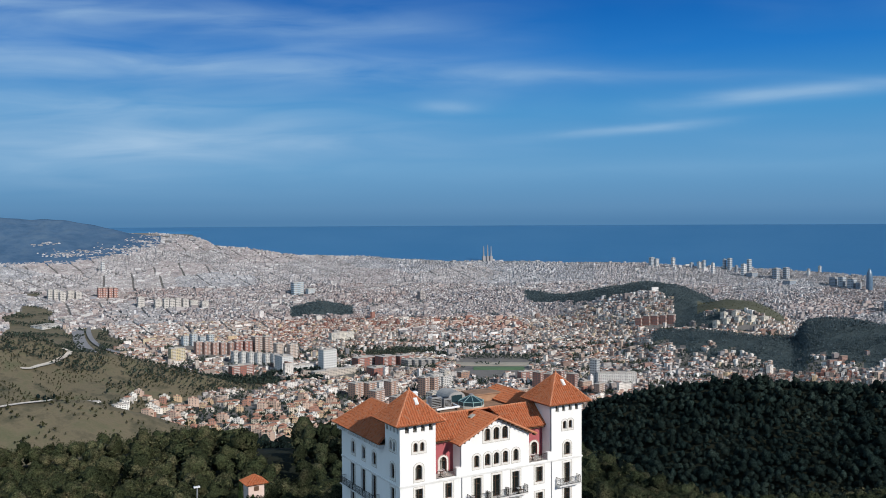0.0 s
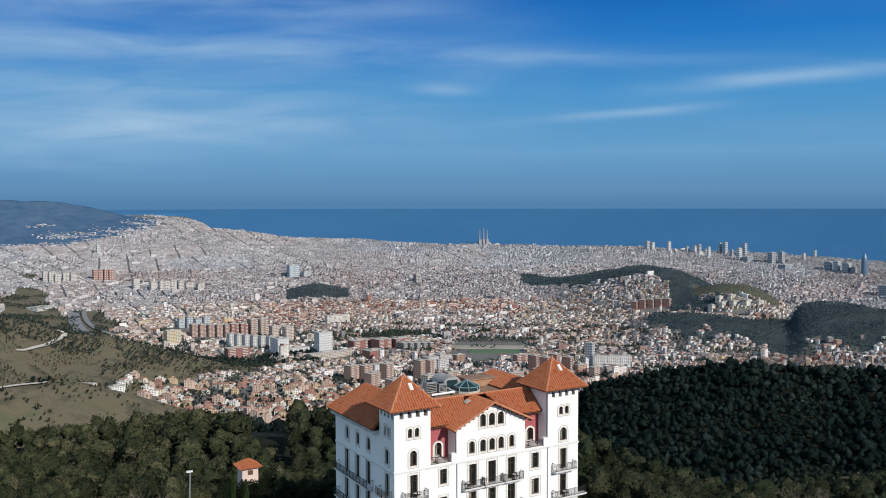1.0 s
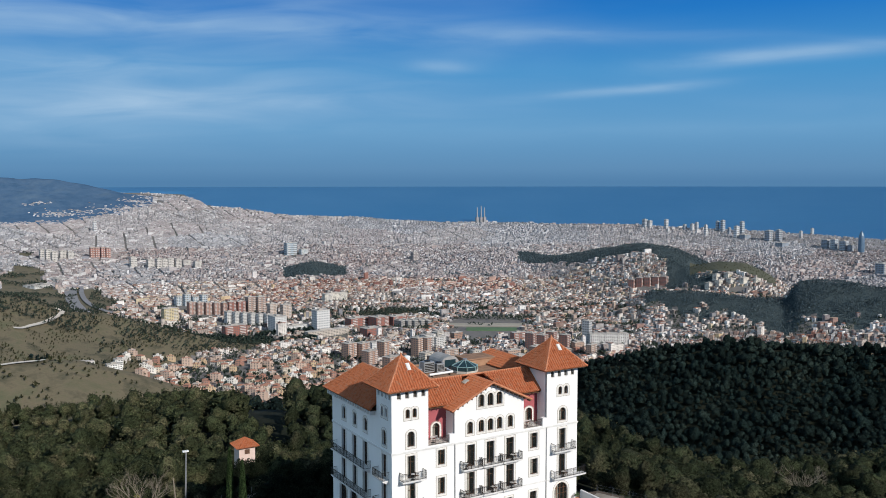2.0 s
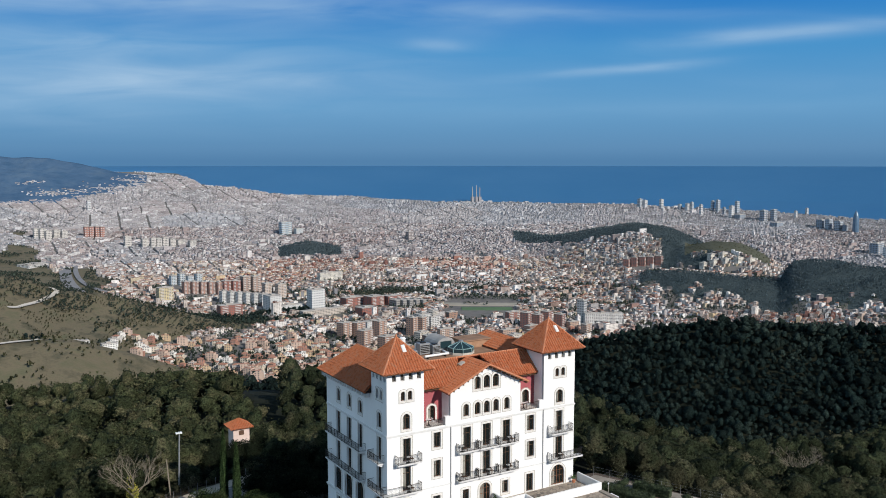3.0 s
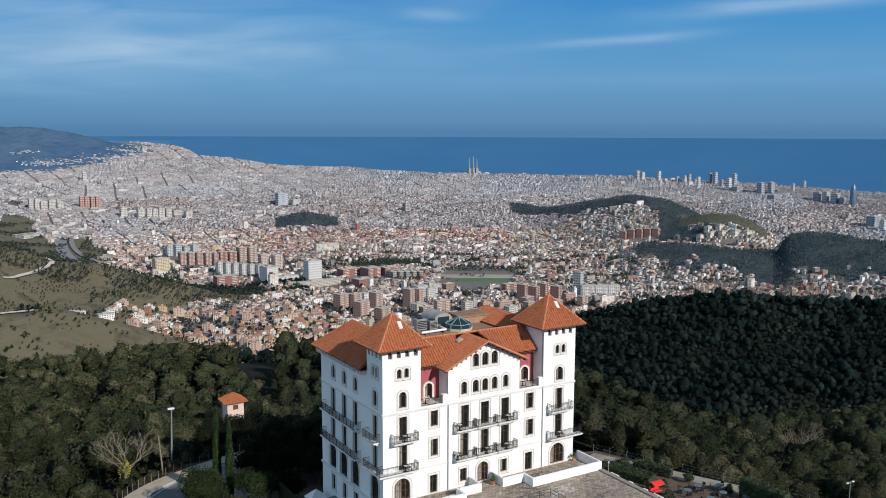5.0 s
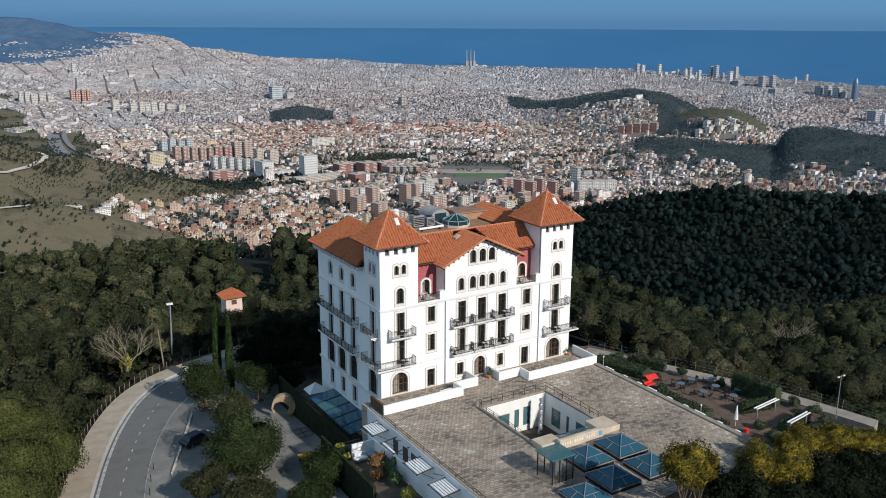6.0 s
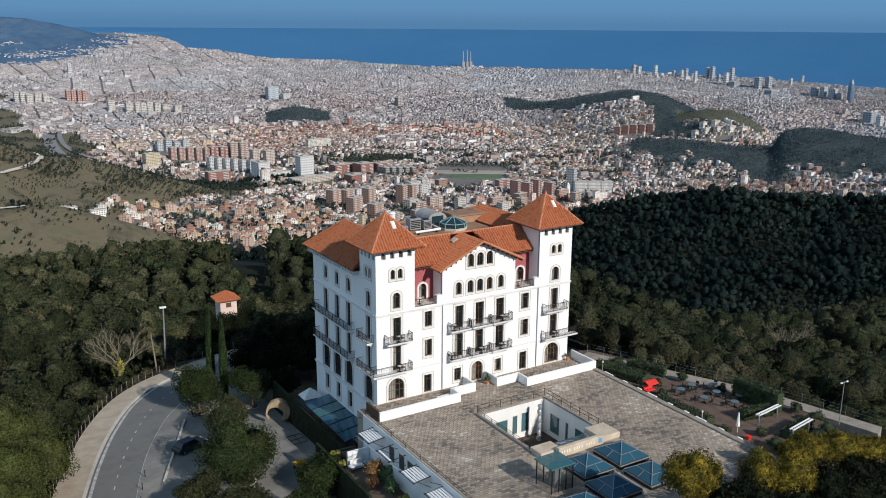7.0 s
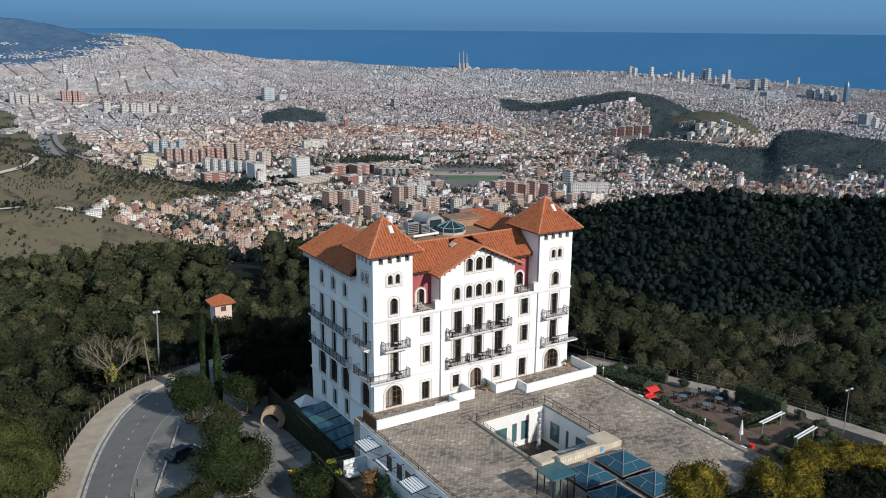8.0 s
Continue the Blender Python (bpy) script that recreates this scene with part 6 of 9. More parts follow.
for k in range(7):
    y = -6 + k * 3.1
    x = float(np.interp(y, [p[1] for p in road_r], [p[0] for p in road_r])) + 0.35
    t = thing("bollard", (x, y, float(lot_z(y))), "thin dark bollard at the road edge", "bollard", "road bollards")
    part("post", Geo().tube((0, 0, 0), (0, 0, 0.9), 0.05, 0.05, 6), IRON, t)
    part("cap", Geo().tube((0, 0, 0.9), (0, 0, 0.95), 0.06, 0.03, 6), IRON, t)
lamp = thing("floodlight_mast", (-11.9, 51.6, float(lot_z(51))), "tall grey mast with a cluster of floodlights", "lamp mast")
part("pole", Geo().tube((0, 0, 0), (0.3, 0, 9.7), 0.17, 0.11, 8), GREYMETAL, lamp)
for k in range(3):
    part("lamp_head", Geo().soft(-0.3 + k * 0.35, 0.0 + k * 0.35, -0.3, 0.2, 9.5, 9.75, 0.04), WHITEMETAL, lamp)
pole2 = thing("wooden_pole", (-14.0, 48.5, float(lot_z(48))), "leaning grey wooden cable pole", "pole")
part("pole", Geo().tube((0, 0, 0), (-0.5, 0, 6.4), 0.14, 0.1, 7), DEADBARK, pole2)

# hollow rock-like arch by the wall
arch = thing("stone_arch_sculpture", (-5.2, 18.9, float(lot_z(19))), "curled ochre stone ring sculpture on the car park", "sculpture")
n = 26
g = Geo()
rows_ = []
for k in range(n + 1):
    th = math.radians(-38 + 256 * k / n)
    o = Vector((1.62 * math.cos(th), 0, 1.66 + 1.62 * math.sin(th)))
    q = Vector((-0.40 + 1.08 * math.cos(th), 0, 1.20 + 1.08 * math.sin(th)))
    wob = 0.05 * math.sin(5 * th)
    deep = 0.62 + 0.10 * math.cos(th)
    for p, y in ((o * 0.97 + q * 0.03, -deep * 0.72), (o, -deep * 0.3), (o, deep * 0.4), (o * 0.96 + q * 0.04, deep), (q, deep * 0.9), (q, -deep * 0.45), (q * 0.9 + o * 0.1, -deep * 0.62)):
        rows_.append((p.x + wob, y, max(-0.05, p.z)))
m = 7
g.add(rows_, [(k * m + j, k * m + (j + 1) % m, (k + 1) * m + (j + 1) % m, (k + 1) * m + j) for k in range(n) for j in range(m)]
      + [tuple(range(m - 1, -1, -1)), tuple(range(n * m, (n + 1) * m))])
part("shell", g, mat("ochre_stone", (0.28, 0.20, 0.12), (0.42, 0.31, 0.19), 1.2, 0.9, 0.4, 5), arch)
arch.rotation_euler = (0, 0, -0.45)
rack = thing("metal_frame", (-6.3, 10.6, float(lot_z(10))), "low rusty metal frame lying on the asphalt", "frame")
for q in (((0, 0), (1.9, 0.2)), ((1.9, 0.2), (1.8, 2.6)), ((1.8, 2.6), (-0.1, 2.4)), ((-0.1, 2.4), (0, 0)), ((0.9, 0.1), (0.9, 2.5)), ((0, 1.2), (1.85, 1.4))):
    part("bar", Geo().beam((*q[0], 0.2), (*q[1], 0.2), 0.06, 0.06), IRON, rack)
cart = thing("yellow_barrow", (-7.9, 5.1, float(lot_z(5))), "small yellow barrow on the car park", "barrow")
YEL = mat("yellow_paint", (0.70, 0.42, 0.02), (0.78, 0.5, 0.03), 2, 0.5)
part("tray", Geo().add([(-0.5, -0.3, 0.35), (0.5, -0.3, 0.35), (0.5, 0.3, 0.35), (-0.5, 0.3, 0.35), (-0.75, -0.45, 0.7), (0.65, -0.45, 0.7), (0.65, 0.45, 0.7), (-0.75, 0.45, 0.7)],
                       [(3, 2, 1, 0), (0, 1, 5, 4), (1, 2, 6, 5), (2, 3, 7, 6), (3, 0, 4, 7)]), YEL, cart)
part("wheel", Geo().tube((-0.6, -0.06, 0.2), (-0.6, 0.06, 0.2), 0.2, n=12), IRON, cart)
for s in (-0.3, 0.3):
    part("leg", Geo().beam((0.3, s, 0), (0.3, s, 0.36), 0.04, 0.04), IRON, cart)
    part("handle", Geo().beam((0.4, s, 0.4), (1.2, s, 0.6), 0.04, 0.04), IRON, cart)


def car(x, y, rot, paint, label):
    t = thing("car", (x, y, float(lot_z(y)) + 0.02), label, "car", "parked cars")
    t.rotation_euler = (0, 0, rot)
    prof = [(-2.1, 0.35), (-2.1, 0.75), (-1.95, 0.88), (-1.25, 0.95), (1.1, 0.95), (1.95, 0.80), (2.12, 0.62), (2.12, 0.35)]
    n = len(prof)
    g = Geo().add([(x_, -0.86, z) for x_, z in prof] + [(x_, 0.86, z) for x_, z in prof], [tuple(range(n)), tuple(range(2 * n - 1, n - 1, -1))] + [(i, n + i, n + (i + 1) % n, (i + 1) % n) for i in range(n)])
    part("body", g, paint, t)
    b, r = [(-1.75, 0.93), (1.05, 0.93)], [(-1.35, 1.42), (0.35, 1.44)]
    v = [(b[0][0], -0.8, 0.93), (b[1][0], -0.8, 0.93), (b[1][0], 0.8, 0.93), (b[0][0], 0.8, 0.93), (r[0][0], -0.62, 1.42), (r[1][0], -0.62, 1.44), (r[1][0], 0.62, 1.44), (r[0][0], 0.62, 1.42)]
    part("window_glass", Geo().add(v, [(0, 1, 5, 4), (1, 2, 6, 5), (2, 3, 7, 6), (3, 0, 4, 7)]), CARGLASS, t)
    part("roof", Geo().add([(p[0], p[1] * 1.01, p[2] + dz) for dz in (-0.02, 0.04) for p in v[4:]], [(3, 2, 1, 0), (4, 5, 6, 7), (0, 1, 5, 4), (1, 2, 6, 5), (2, 3, 7, 6), (3, 0, 4, 7)]), paint, t)
    for wx in (-1.35, 1.35):
        for wy in (-0.82, 0.82):
            w = part("wheel", Geo().tube((wx, wy - 0.1, 0.32), (wx, wy + 0.1, 0.32), 0.32, n=14), IRON, t)
            part("rim", Geo().tube((wx, wy - 0.11, 0.32), (wx, wy + 0.11, 0.32), 0.19, n=10), GREYMETAL, w)
    for s in (-0.6, 0.6):
        part("headlight", Geo().soft(2.06, 2.14, s - 0.18, s + 0.18, 0.6, 0.74, 0.02), WHITEMETAL, t)
    return t


CARGLASS = mat("dark_car_glass", (0.012, 0.014, 0.016), (0.02, 0.022, 0.025), 1, 0.08)
car(-17.6, 17.2, 0.35, mat("dark_blue_car_paint", (0.02, 0.025, 0.04), (0.03, 0.035, 0.05), 1, 0.25), "dark blue parked car under the trees")

# tiled kiosk in the wood
kz = -19.2
kiosk = thing("kiosk", (8.6, 84.5, kz), "small pale pink hut with a pyramid tile roof in the wood", "hut")
kiosk.scale = (0.9, 0.9, 0.9)
part("wall", Geo().box(-1.9, 1.9, -1.9, 1.9, -8, 8.4), mat("pale_pink_plaster", (0.60, 0.46, 0.40), (0.70, 0.56, 0.50), 0.6, 0.85, 0.1, 5), kiosk)
c = [(-2.7, -2.7, 8.3), (2.7, -2.7, 8.3), (2.7, 2.7, 8.3), (-2.7, 2.7, 8.3)]
for k in range(4):
    part("roof_slope", tiled([c[k], c[(k + 1) % 4], (0, 0, 10.1)]), TILE, kiosk)
part("window", Geo().box(-0.6, 0.6, -1.94, -1.89, 6.6, 7.7), DARKWOOD, kiosk)

shelter = thing("white_shelter", (70.6, 35.8, float(ground(70.6, 35.8)) + 2.2), "small white open shelter standing among the oaks", "shelter")
part("roof", Geo().soft(-1.3, 1.3, -0.9, 0.9, 4.4, 4.55, 0.05), WHITEMETAL, shelter)
for sx in (-1.15, 1.15):
    for sy in (-0.75, 0.75):
        part("post", Geo().tube((sx, sy, -3), (sx, sy, 4.4), 0.06, n=6), WHITEMETAL, shelter)

# ---- terrace paving, last of the setting ----
PAVE = bpy.data.materials.new("terrace_paver")
PAVE.use_nodes = True
nt = PAVE.node_tree
bsdf = nt.nodes["Principled BSDF"]
oi, ge = node(nt, "ShaderNodeObjectInfo"), node(nt, "ShaderNodeNewGeometry")
tc = node(nt, "ShaderNodeTexCoord")
mxr = node(nt, "ShaderNodeMath", operation="ADD")
nt.links.new(oi.outputs["Random"], mxr.inputs[0])
nt.links.new(ge.outputs["Random Per Island"], mxr.inputs[1])
fr = node(nt, "ShaderNodeMath", operation="FRACT")
nt.links.new(mxr.outputs[0], fr.inputs[0])
big = node(nt, "ShaderNodeTexNoise")
big.inputs["Scale"].default_value, big.inputs["Detail"].default_value = 0.16, 3
nt.links.new(ge.outputs["Position"], big.inputs["Vector"])
shift = node(nt, "ShaderNodeMapRange")
shift.inputs[1].default_value, shift.inputs[2].default_value, shift.inputs[3].default_value, shift.inputs[4].default_value = 0.36, 0.64, 0.40, -0.10
nt.links.new(big.outputs["Fac"], shift.inputs[0])
addn = node(nt, "ShaderNodeMath", operation="ADD")
soften = node(nt, "ShaderNodeMapRange")
soften.inputs[3].default_value, soften.inputs[4].default_value = 0.08, 0.72
nt.links.new(fr.outputs[0], soften.inputs[0])
nt.links.new(soften.outputs[0], addn.inputs[0])
nt.links.new(shift.outputs[0], addn.inputs[1])
cr = ramp(nt, addn.outputs[0], [(0.0, (0.105, 0.090, 0.078)), (0.25, (0.180, 0.152, 0.128)), (0.5, (0.270, 0.227, 0.184)), (0.8, (0.330, 0.276, 0.220)), (0.96, (0.365, 0.308, 0.246)), (0.985, (0.45, 0.415, 0.365))])
fine = node(nt, "ShaderNodeTexNoise")
fine.inputs["Scale"].default_value, fine.inputs["Detail"].default_value = 5.0, 5
nt.links.new(ge.outputs["Position"], fine.inputs["Vector"])
fm = node(nt, "ShaderNodeMapRange")
fm.inputs[3].default_value, fm.inputs[4].default_value = 0.78, 1.22
nt.links.new(fine.outputs["Fac"], fm.inputs[0])
sc = node(nt, "ShaderNodeVectorMath", operation="SCALE")
nt.links.new(cr.outputs[0], sc.inputs[0])
nt.links.new(fm.outputs[0], sc.inputs["Scale"])
nt.links.new(sc.outputs[0], bsdf.inputs["Base Color"])
bsdf.inputs["Roughness"].default_value = 0.9
PW, PD = 0.52, 0.36
paver_mesh = Geo().soft(-PW / 2 + 0.018, PW / 2 - 0.018, -PD / 2 + 0.018, PD / 2 - 0.018, -0.07, 0.0, 0.012).mesh("paver", PAVE)
rest = Geo()
prs = random.Random(5)
single = 0
rows = int((0 - TY0) / PD)
solid_spots = [(CX0 - 0.4, CX1 + 0.4, CY0 - 2.6, CY1 + 0.4), (13.7, 17.8, -26.2, -21.9), (9.1, 13.1, -26.2, -22.1), (8.5, 17.5, -30.7, -26.7)]
for j in range(rows):
    y = -0.3 - (j + 0.5) * PD
    for i in range(-1, int((28.7 + 2.05) / PW) + 1):
        x = -2.05 + (i + 0.5 + 0.5 * (j % 2)) * PW
        if x - PW / 2 < -2.18 or x + PW / 2 > 28.75 or any(a - 0.3 < x < b + 0.3 and c_ - 0.2 < y < d_ + 0.2 for a, b, c_, d_ in solid_spots):
            continue
        dz = prs.uniform(-0.012, 0.006)
        if single < 300 and x < 7.0 and -24.5 < y < -13.0 and prs.random() < 0.95:
            ob = new("paver", paver_mesh)
            ob.location = (x, y, dz)
            ob.parent = terrace
            single += 1
        else:
            rest.soft(x - PW / 2 + 0.018, x + PW / 2 - 0.018, y - PD / 2 + 0.018, y + PD / 2 - 0.018, -0.07, dz, 0.012)
tagged(part("paving", rest, PAVE, terrace), kind="stuff")

# ---- the town on the plain ----
rng = np.random.default_rng(7)


def windowed(m, floor=3.1, bay=3.4, dark=0.45):
    """Rows of small dark openings on the upright faces of a wall material."""
    nt = m.node_tree
    b = nt.nodes["Principled BSDF"]
    src = b.inputs["Base Color"].links[0].from_socket
    tc = node(nt, "ShaderNodeTexCoord")
    sep = node(nt, "ShaderNodeSeparateXYZ")
    nt.links.new(tc.outputs["Object"], sep.inputs[0])

    def math_node(op, a, c):
        n = node(nt, "ShaderNodeMath", operation=op)
        for i, s in enumerate((a, c)):
            if isinstance(s, (int, float)):
                n.inputs[i].default_value = s
            else:
                nt.links.new(s, n.inputs[i])
        return n.outputs[0]
    row = math_node("LESS_THAN", math_node("FRACT", math_node("DIVIDE", sep.outputs[2], floor), 0), 0.48)
    along = math_node("ADD", math_node("MULTIPLY", sep.outputs[0], 0.9), math_node("MULTIPLY", sep.outputs[1], -0.62))
    colm = math_node("LESS_THAN", math_node("FRACT", math_node("DIVIDE", along, bay), 0), 0.5)
    geo = node(nt, "ShaderNodeNewGeometry")
    sn = node(nt, "ShaderNodeSeparateXYZ")
    nt.links.new(geo.outputs["True Normal"], sn.inputs[0])
    wall = math_node("LESS_THAN", math_node("ABSOLUTE", sn.outputs[2], 0), 0.4)
    hole = math_node("MULTIPLY", math_node("MULTIPLY", row, colm), wall)
    fac = math_node("SUBTRACT", 1.0, math_node("MULTIPLY", hole, dark))
    mul = node(nt, "ShaderNodeVectorMath", operation="SCALE")
    nt.links.new(src, mul.inputs[0])
    nt.links.new(fac, mul.inputs["Scale"])
    nt.links.new(mul.outputs[0], b.inputs["Base Color"])
    return m


PALE = [(0.0, (0.42, 0.375, 0.34)), (0.16, (0.60, 0.565, 0.53)), (0.34, (0.28, 0.235, 0.21)), (0.46, (0.44, 0.345, 0.29)), (0.58, (0.24, 0.17, 0.145)), (0.68, (0.72, 0.69, 0.66)), (0.84, (0.23, 0.23, 0.245)), (0.94, (0.50, 0.42, 0.30))]
ROSY = [(0.0, (0.42, 0.28, 0.235)), (0.16, (0.58, 0.49, 0.44)), (0.34, (0.30, 0.145, 0.115)), (0.46, (0.68, 0.64, 0.60)), (0.60, (0.21, 0.10, 0.085)), (0.70, (0.46, 0.345, 0.28)), (0.84, (0.27, 0.235, 0.225)), (0.94, (0.52, 0.40, 0.26))]
COOL = [(0.0, (0.40, 0.38, 0.375)), (0.22, (0.60, 0.58, 0.57)), (0.42, (0.25, 0.24, 0.245)), (0.56, (0.40, 0.335, 0.305)), (0.68, (0.21, 0.185, 0.19)), (0.78, (0.74, 0.73, 0.72)), (0.92, (0.28, 0.18, 0.155))]
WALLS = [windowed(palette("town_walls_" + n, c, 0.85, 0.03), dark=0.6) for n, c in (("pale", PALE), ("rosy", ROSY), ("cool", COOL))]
ROOFS = palette("town_roofs", [(0.0, (0.23, 0.175, 0.15)), (0.22, (0.30, 0.145, 0.098)), (0.42, (0.36, 0.32, 0.295)), (0.58, (0.24, 0.112, 0.078)), (0.72, (0.50, 0.47, 0.44)), (0.85, (0.15, 0.135, 0.135)), (0.94, (0.31, 0.235, 0.185))], 0.9, 0.03)
# city walls and roofs: distance haze put in as cooler, narrower tones
FARWALLS = [windowed(palette("hazed_city_walls_" + n, c, 0.85, 0.02), dark=0.4) for n, c in
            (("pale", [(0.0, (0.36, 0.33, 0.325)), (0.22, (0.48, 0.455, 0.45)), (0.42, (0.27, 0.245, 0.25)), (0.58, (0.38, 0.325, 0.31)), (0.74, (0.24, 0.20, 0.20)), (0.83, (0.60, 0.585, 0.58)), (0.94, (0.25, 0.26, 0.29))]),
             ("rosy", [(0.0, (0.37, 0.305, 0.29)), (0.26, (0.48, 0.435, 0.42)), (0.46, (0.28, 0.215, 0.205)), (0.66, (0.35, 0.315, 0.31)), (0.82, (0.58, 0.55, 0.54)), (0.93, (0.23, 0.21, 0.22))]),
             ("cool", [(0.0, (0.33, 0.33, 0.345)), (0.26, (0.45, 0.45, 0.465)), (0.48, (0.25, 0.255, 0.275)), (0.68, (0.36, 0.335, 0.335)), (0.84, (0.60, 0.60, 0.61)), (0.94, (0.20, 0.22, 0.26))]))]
# shore walls and roofs: still paler and flatter, more haze in the colours
SHOREWALLS = [windowed(palette("hazed_shore_walls_" + n, c, 0.85, 0.015), dark=0.25) for n, c in
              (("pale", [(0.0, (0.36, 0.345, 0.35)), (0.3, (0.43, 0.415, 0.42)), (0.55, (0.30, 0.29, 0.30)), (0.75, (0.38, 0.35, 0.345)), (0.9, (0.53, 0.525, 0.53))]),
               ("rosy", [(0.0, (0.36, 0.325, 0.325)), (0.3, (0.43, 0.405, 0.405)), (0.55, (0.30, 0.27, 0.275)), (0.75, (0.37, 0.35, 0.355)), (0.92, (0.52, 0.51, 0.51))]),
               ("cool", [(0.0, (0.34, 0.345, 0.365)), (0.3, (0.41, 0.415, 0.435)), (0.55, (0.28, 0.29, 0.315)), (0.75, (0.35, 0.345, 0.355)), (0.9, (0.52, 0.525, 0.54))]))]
SHOREROOFS = palette("hazed_shore_roofs", [(0.0, (0.30, 0.285, 0.29)), (0.3, (0.33, 0.295, 0.29)), (0.55, (0.35, 0.34, 0.35)), (0.75, (0.27, 0.26, 0.27)), (0.9, (0.40, 0.39, 0.40))], 0.9, 0.015)
FARROOFS = palette("hazed_city_roofs", [(0.0, (0.27, 0.245, 0.24)), (0.3, (0.30, 0.225, 0.205)), (0.5, (0.34, 0.32, 0.32)), (0.7, (0.24, 0.20, 0.20)), (0.85, (0.42, 0.40, 0.40)), (0.95, (0.17, 0.175, 0.20))], 0.9, 0.02)


def boxes(cx, cy, z0, w, d, h, rot, hip, plain=False):
    """Many houses in one mesh: walls and, where hip > 0, a hipped roof, else a flat one."""
    n = len(cx)
    sx = np.array([-1, 1, 1, -1]) * 0.5
    sy = np.array([-1, -1, 1, 1]) * 0.5
    c, s = np.cos(rot)[:, None], np.sin(rot)[:, None]
    def ringpts(f, z, g=1.0):
        u, v = sx[None] * (w * f)[:, None], sy[None] * (d * f * g)[:, None]
        return np.stack([cx[:, None] + u * c - v * s, cy[:, None] + u * s + v * c, np.repeat(z[:, None], 4, 1)], -1)
    ones = np.ones(n)
    inner = np.where(hip > 0, 0.35, 0.94)
    lift = np.where(hip > 0, hip, -0.5)
    k = np.arange(4)
    j = (k + 1) % 4
    if plain:
        V = np.concatenate([ringpts(ones, z0 - 6), ringpts(ones, z0 + h)], 1)
        Q = np.concatenate([np.stack([k, j, 4 + j, 4 + k], -1), np.array([[4, 5, 6, 7]])])
        return V.reshape(-1, 3), (np.arange(n)[:, None, None] * 8 + Q[None]).reshape(-1, 4), np.tile(np.array([0] * 4 + [1]), n)
    V = np.concatenate([ringpts(ones, z0 - 6), ringpts(ones, z0 + h), ringpts(inner, z0 + h + lift)], 1)      # n,12,3
    Q = np.concatenate([np.stack([k, j, 4 + j, 4 + k], -1), np.stack([4 + k, 4 + j, 8 + j, 8 + k], -1), np.array([[8, 9, 10, 11]])])
    F = (np.arange(n)[:, None, None] * 12 + Q[None]).reshape(-1, 4)
    MI = np.tile(np.array([0] * 4 + [1] * 5), n)
    return V.reshape(-1, 3), F, MI


def estate_sites():
    """Places of the apartment blocks that stand between the suburb and the playing fields."""
    rs = random.Random(12)
    got = []
    for k in range(900):
        px, r = rs.uniform(690, 1040), rs.uniform(1420, 1990)
        x, y = place(r, math.atan((px - 784) / 1585))
        if float(open_land(np.array([x]), np.array([y]))[0]) > 0.5 or gauss(px, r, 830, 1850, 90, 120) > 0.5:
            continue
        if all(math.hypot(x - a, y - b) > 46 for a, b in got):
            got.append((x, y))
    return got[:34]


SITES = estate_sites()
# room that the single blocks take: place and half width
KEPT = [(x, y, 21) for x, y in SITES] + [(758, 1846, 34), (620, 2050, 60), (664, 1890, 42), (700, 1878, 36), (556, 1879, 36), (590, 2210, 60), (700, 2168, 30), (735, 2070, 34), (474, 2160, 34), (572, 2350, 44), (969, 2245, 46), (747, 1782, 62),
                                         (905, 1840, 66), (940, 1820, 52), (835, 1733, 40), (694, 1505, 32), (689, 1432, 24), (747, 1489, 26), (700, 1367, 24), (814, 1464, 26), (885, 1545, 30), (1212, 1399, 24), (1234, 1364, 50), (1085, 1388, 46), (1125, 1373, 24), (1775, 1792, 44), (1168, 3134, 44)]


def districts():
    """Centres of districts with a street direction, a tint and a density of their own."""
    rs = random.Random(31)
    got = []
    for _ in range(6000):
        r, a = math.sqrt(rs.uniform(1250 ** 2, 4750 ** 2)), rs.uniform(-0.62, 0.62)
        x, y = place(r, a)
        if all(math.hypot(x - q[0], y - q[1]) > 230 for q in got):
            got.append((float(x), float(y), 0.2 + rs.uniform(-0.32, 0.32), rs.choice((0, 0, 1, 2)), rs.uniform(0.80, 0.97), rs.choice((4, 5, 6, 8))))
    return got


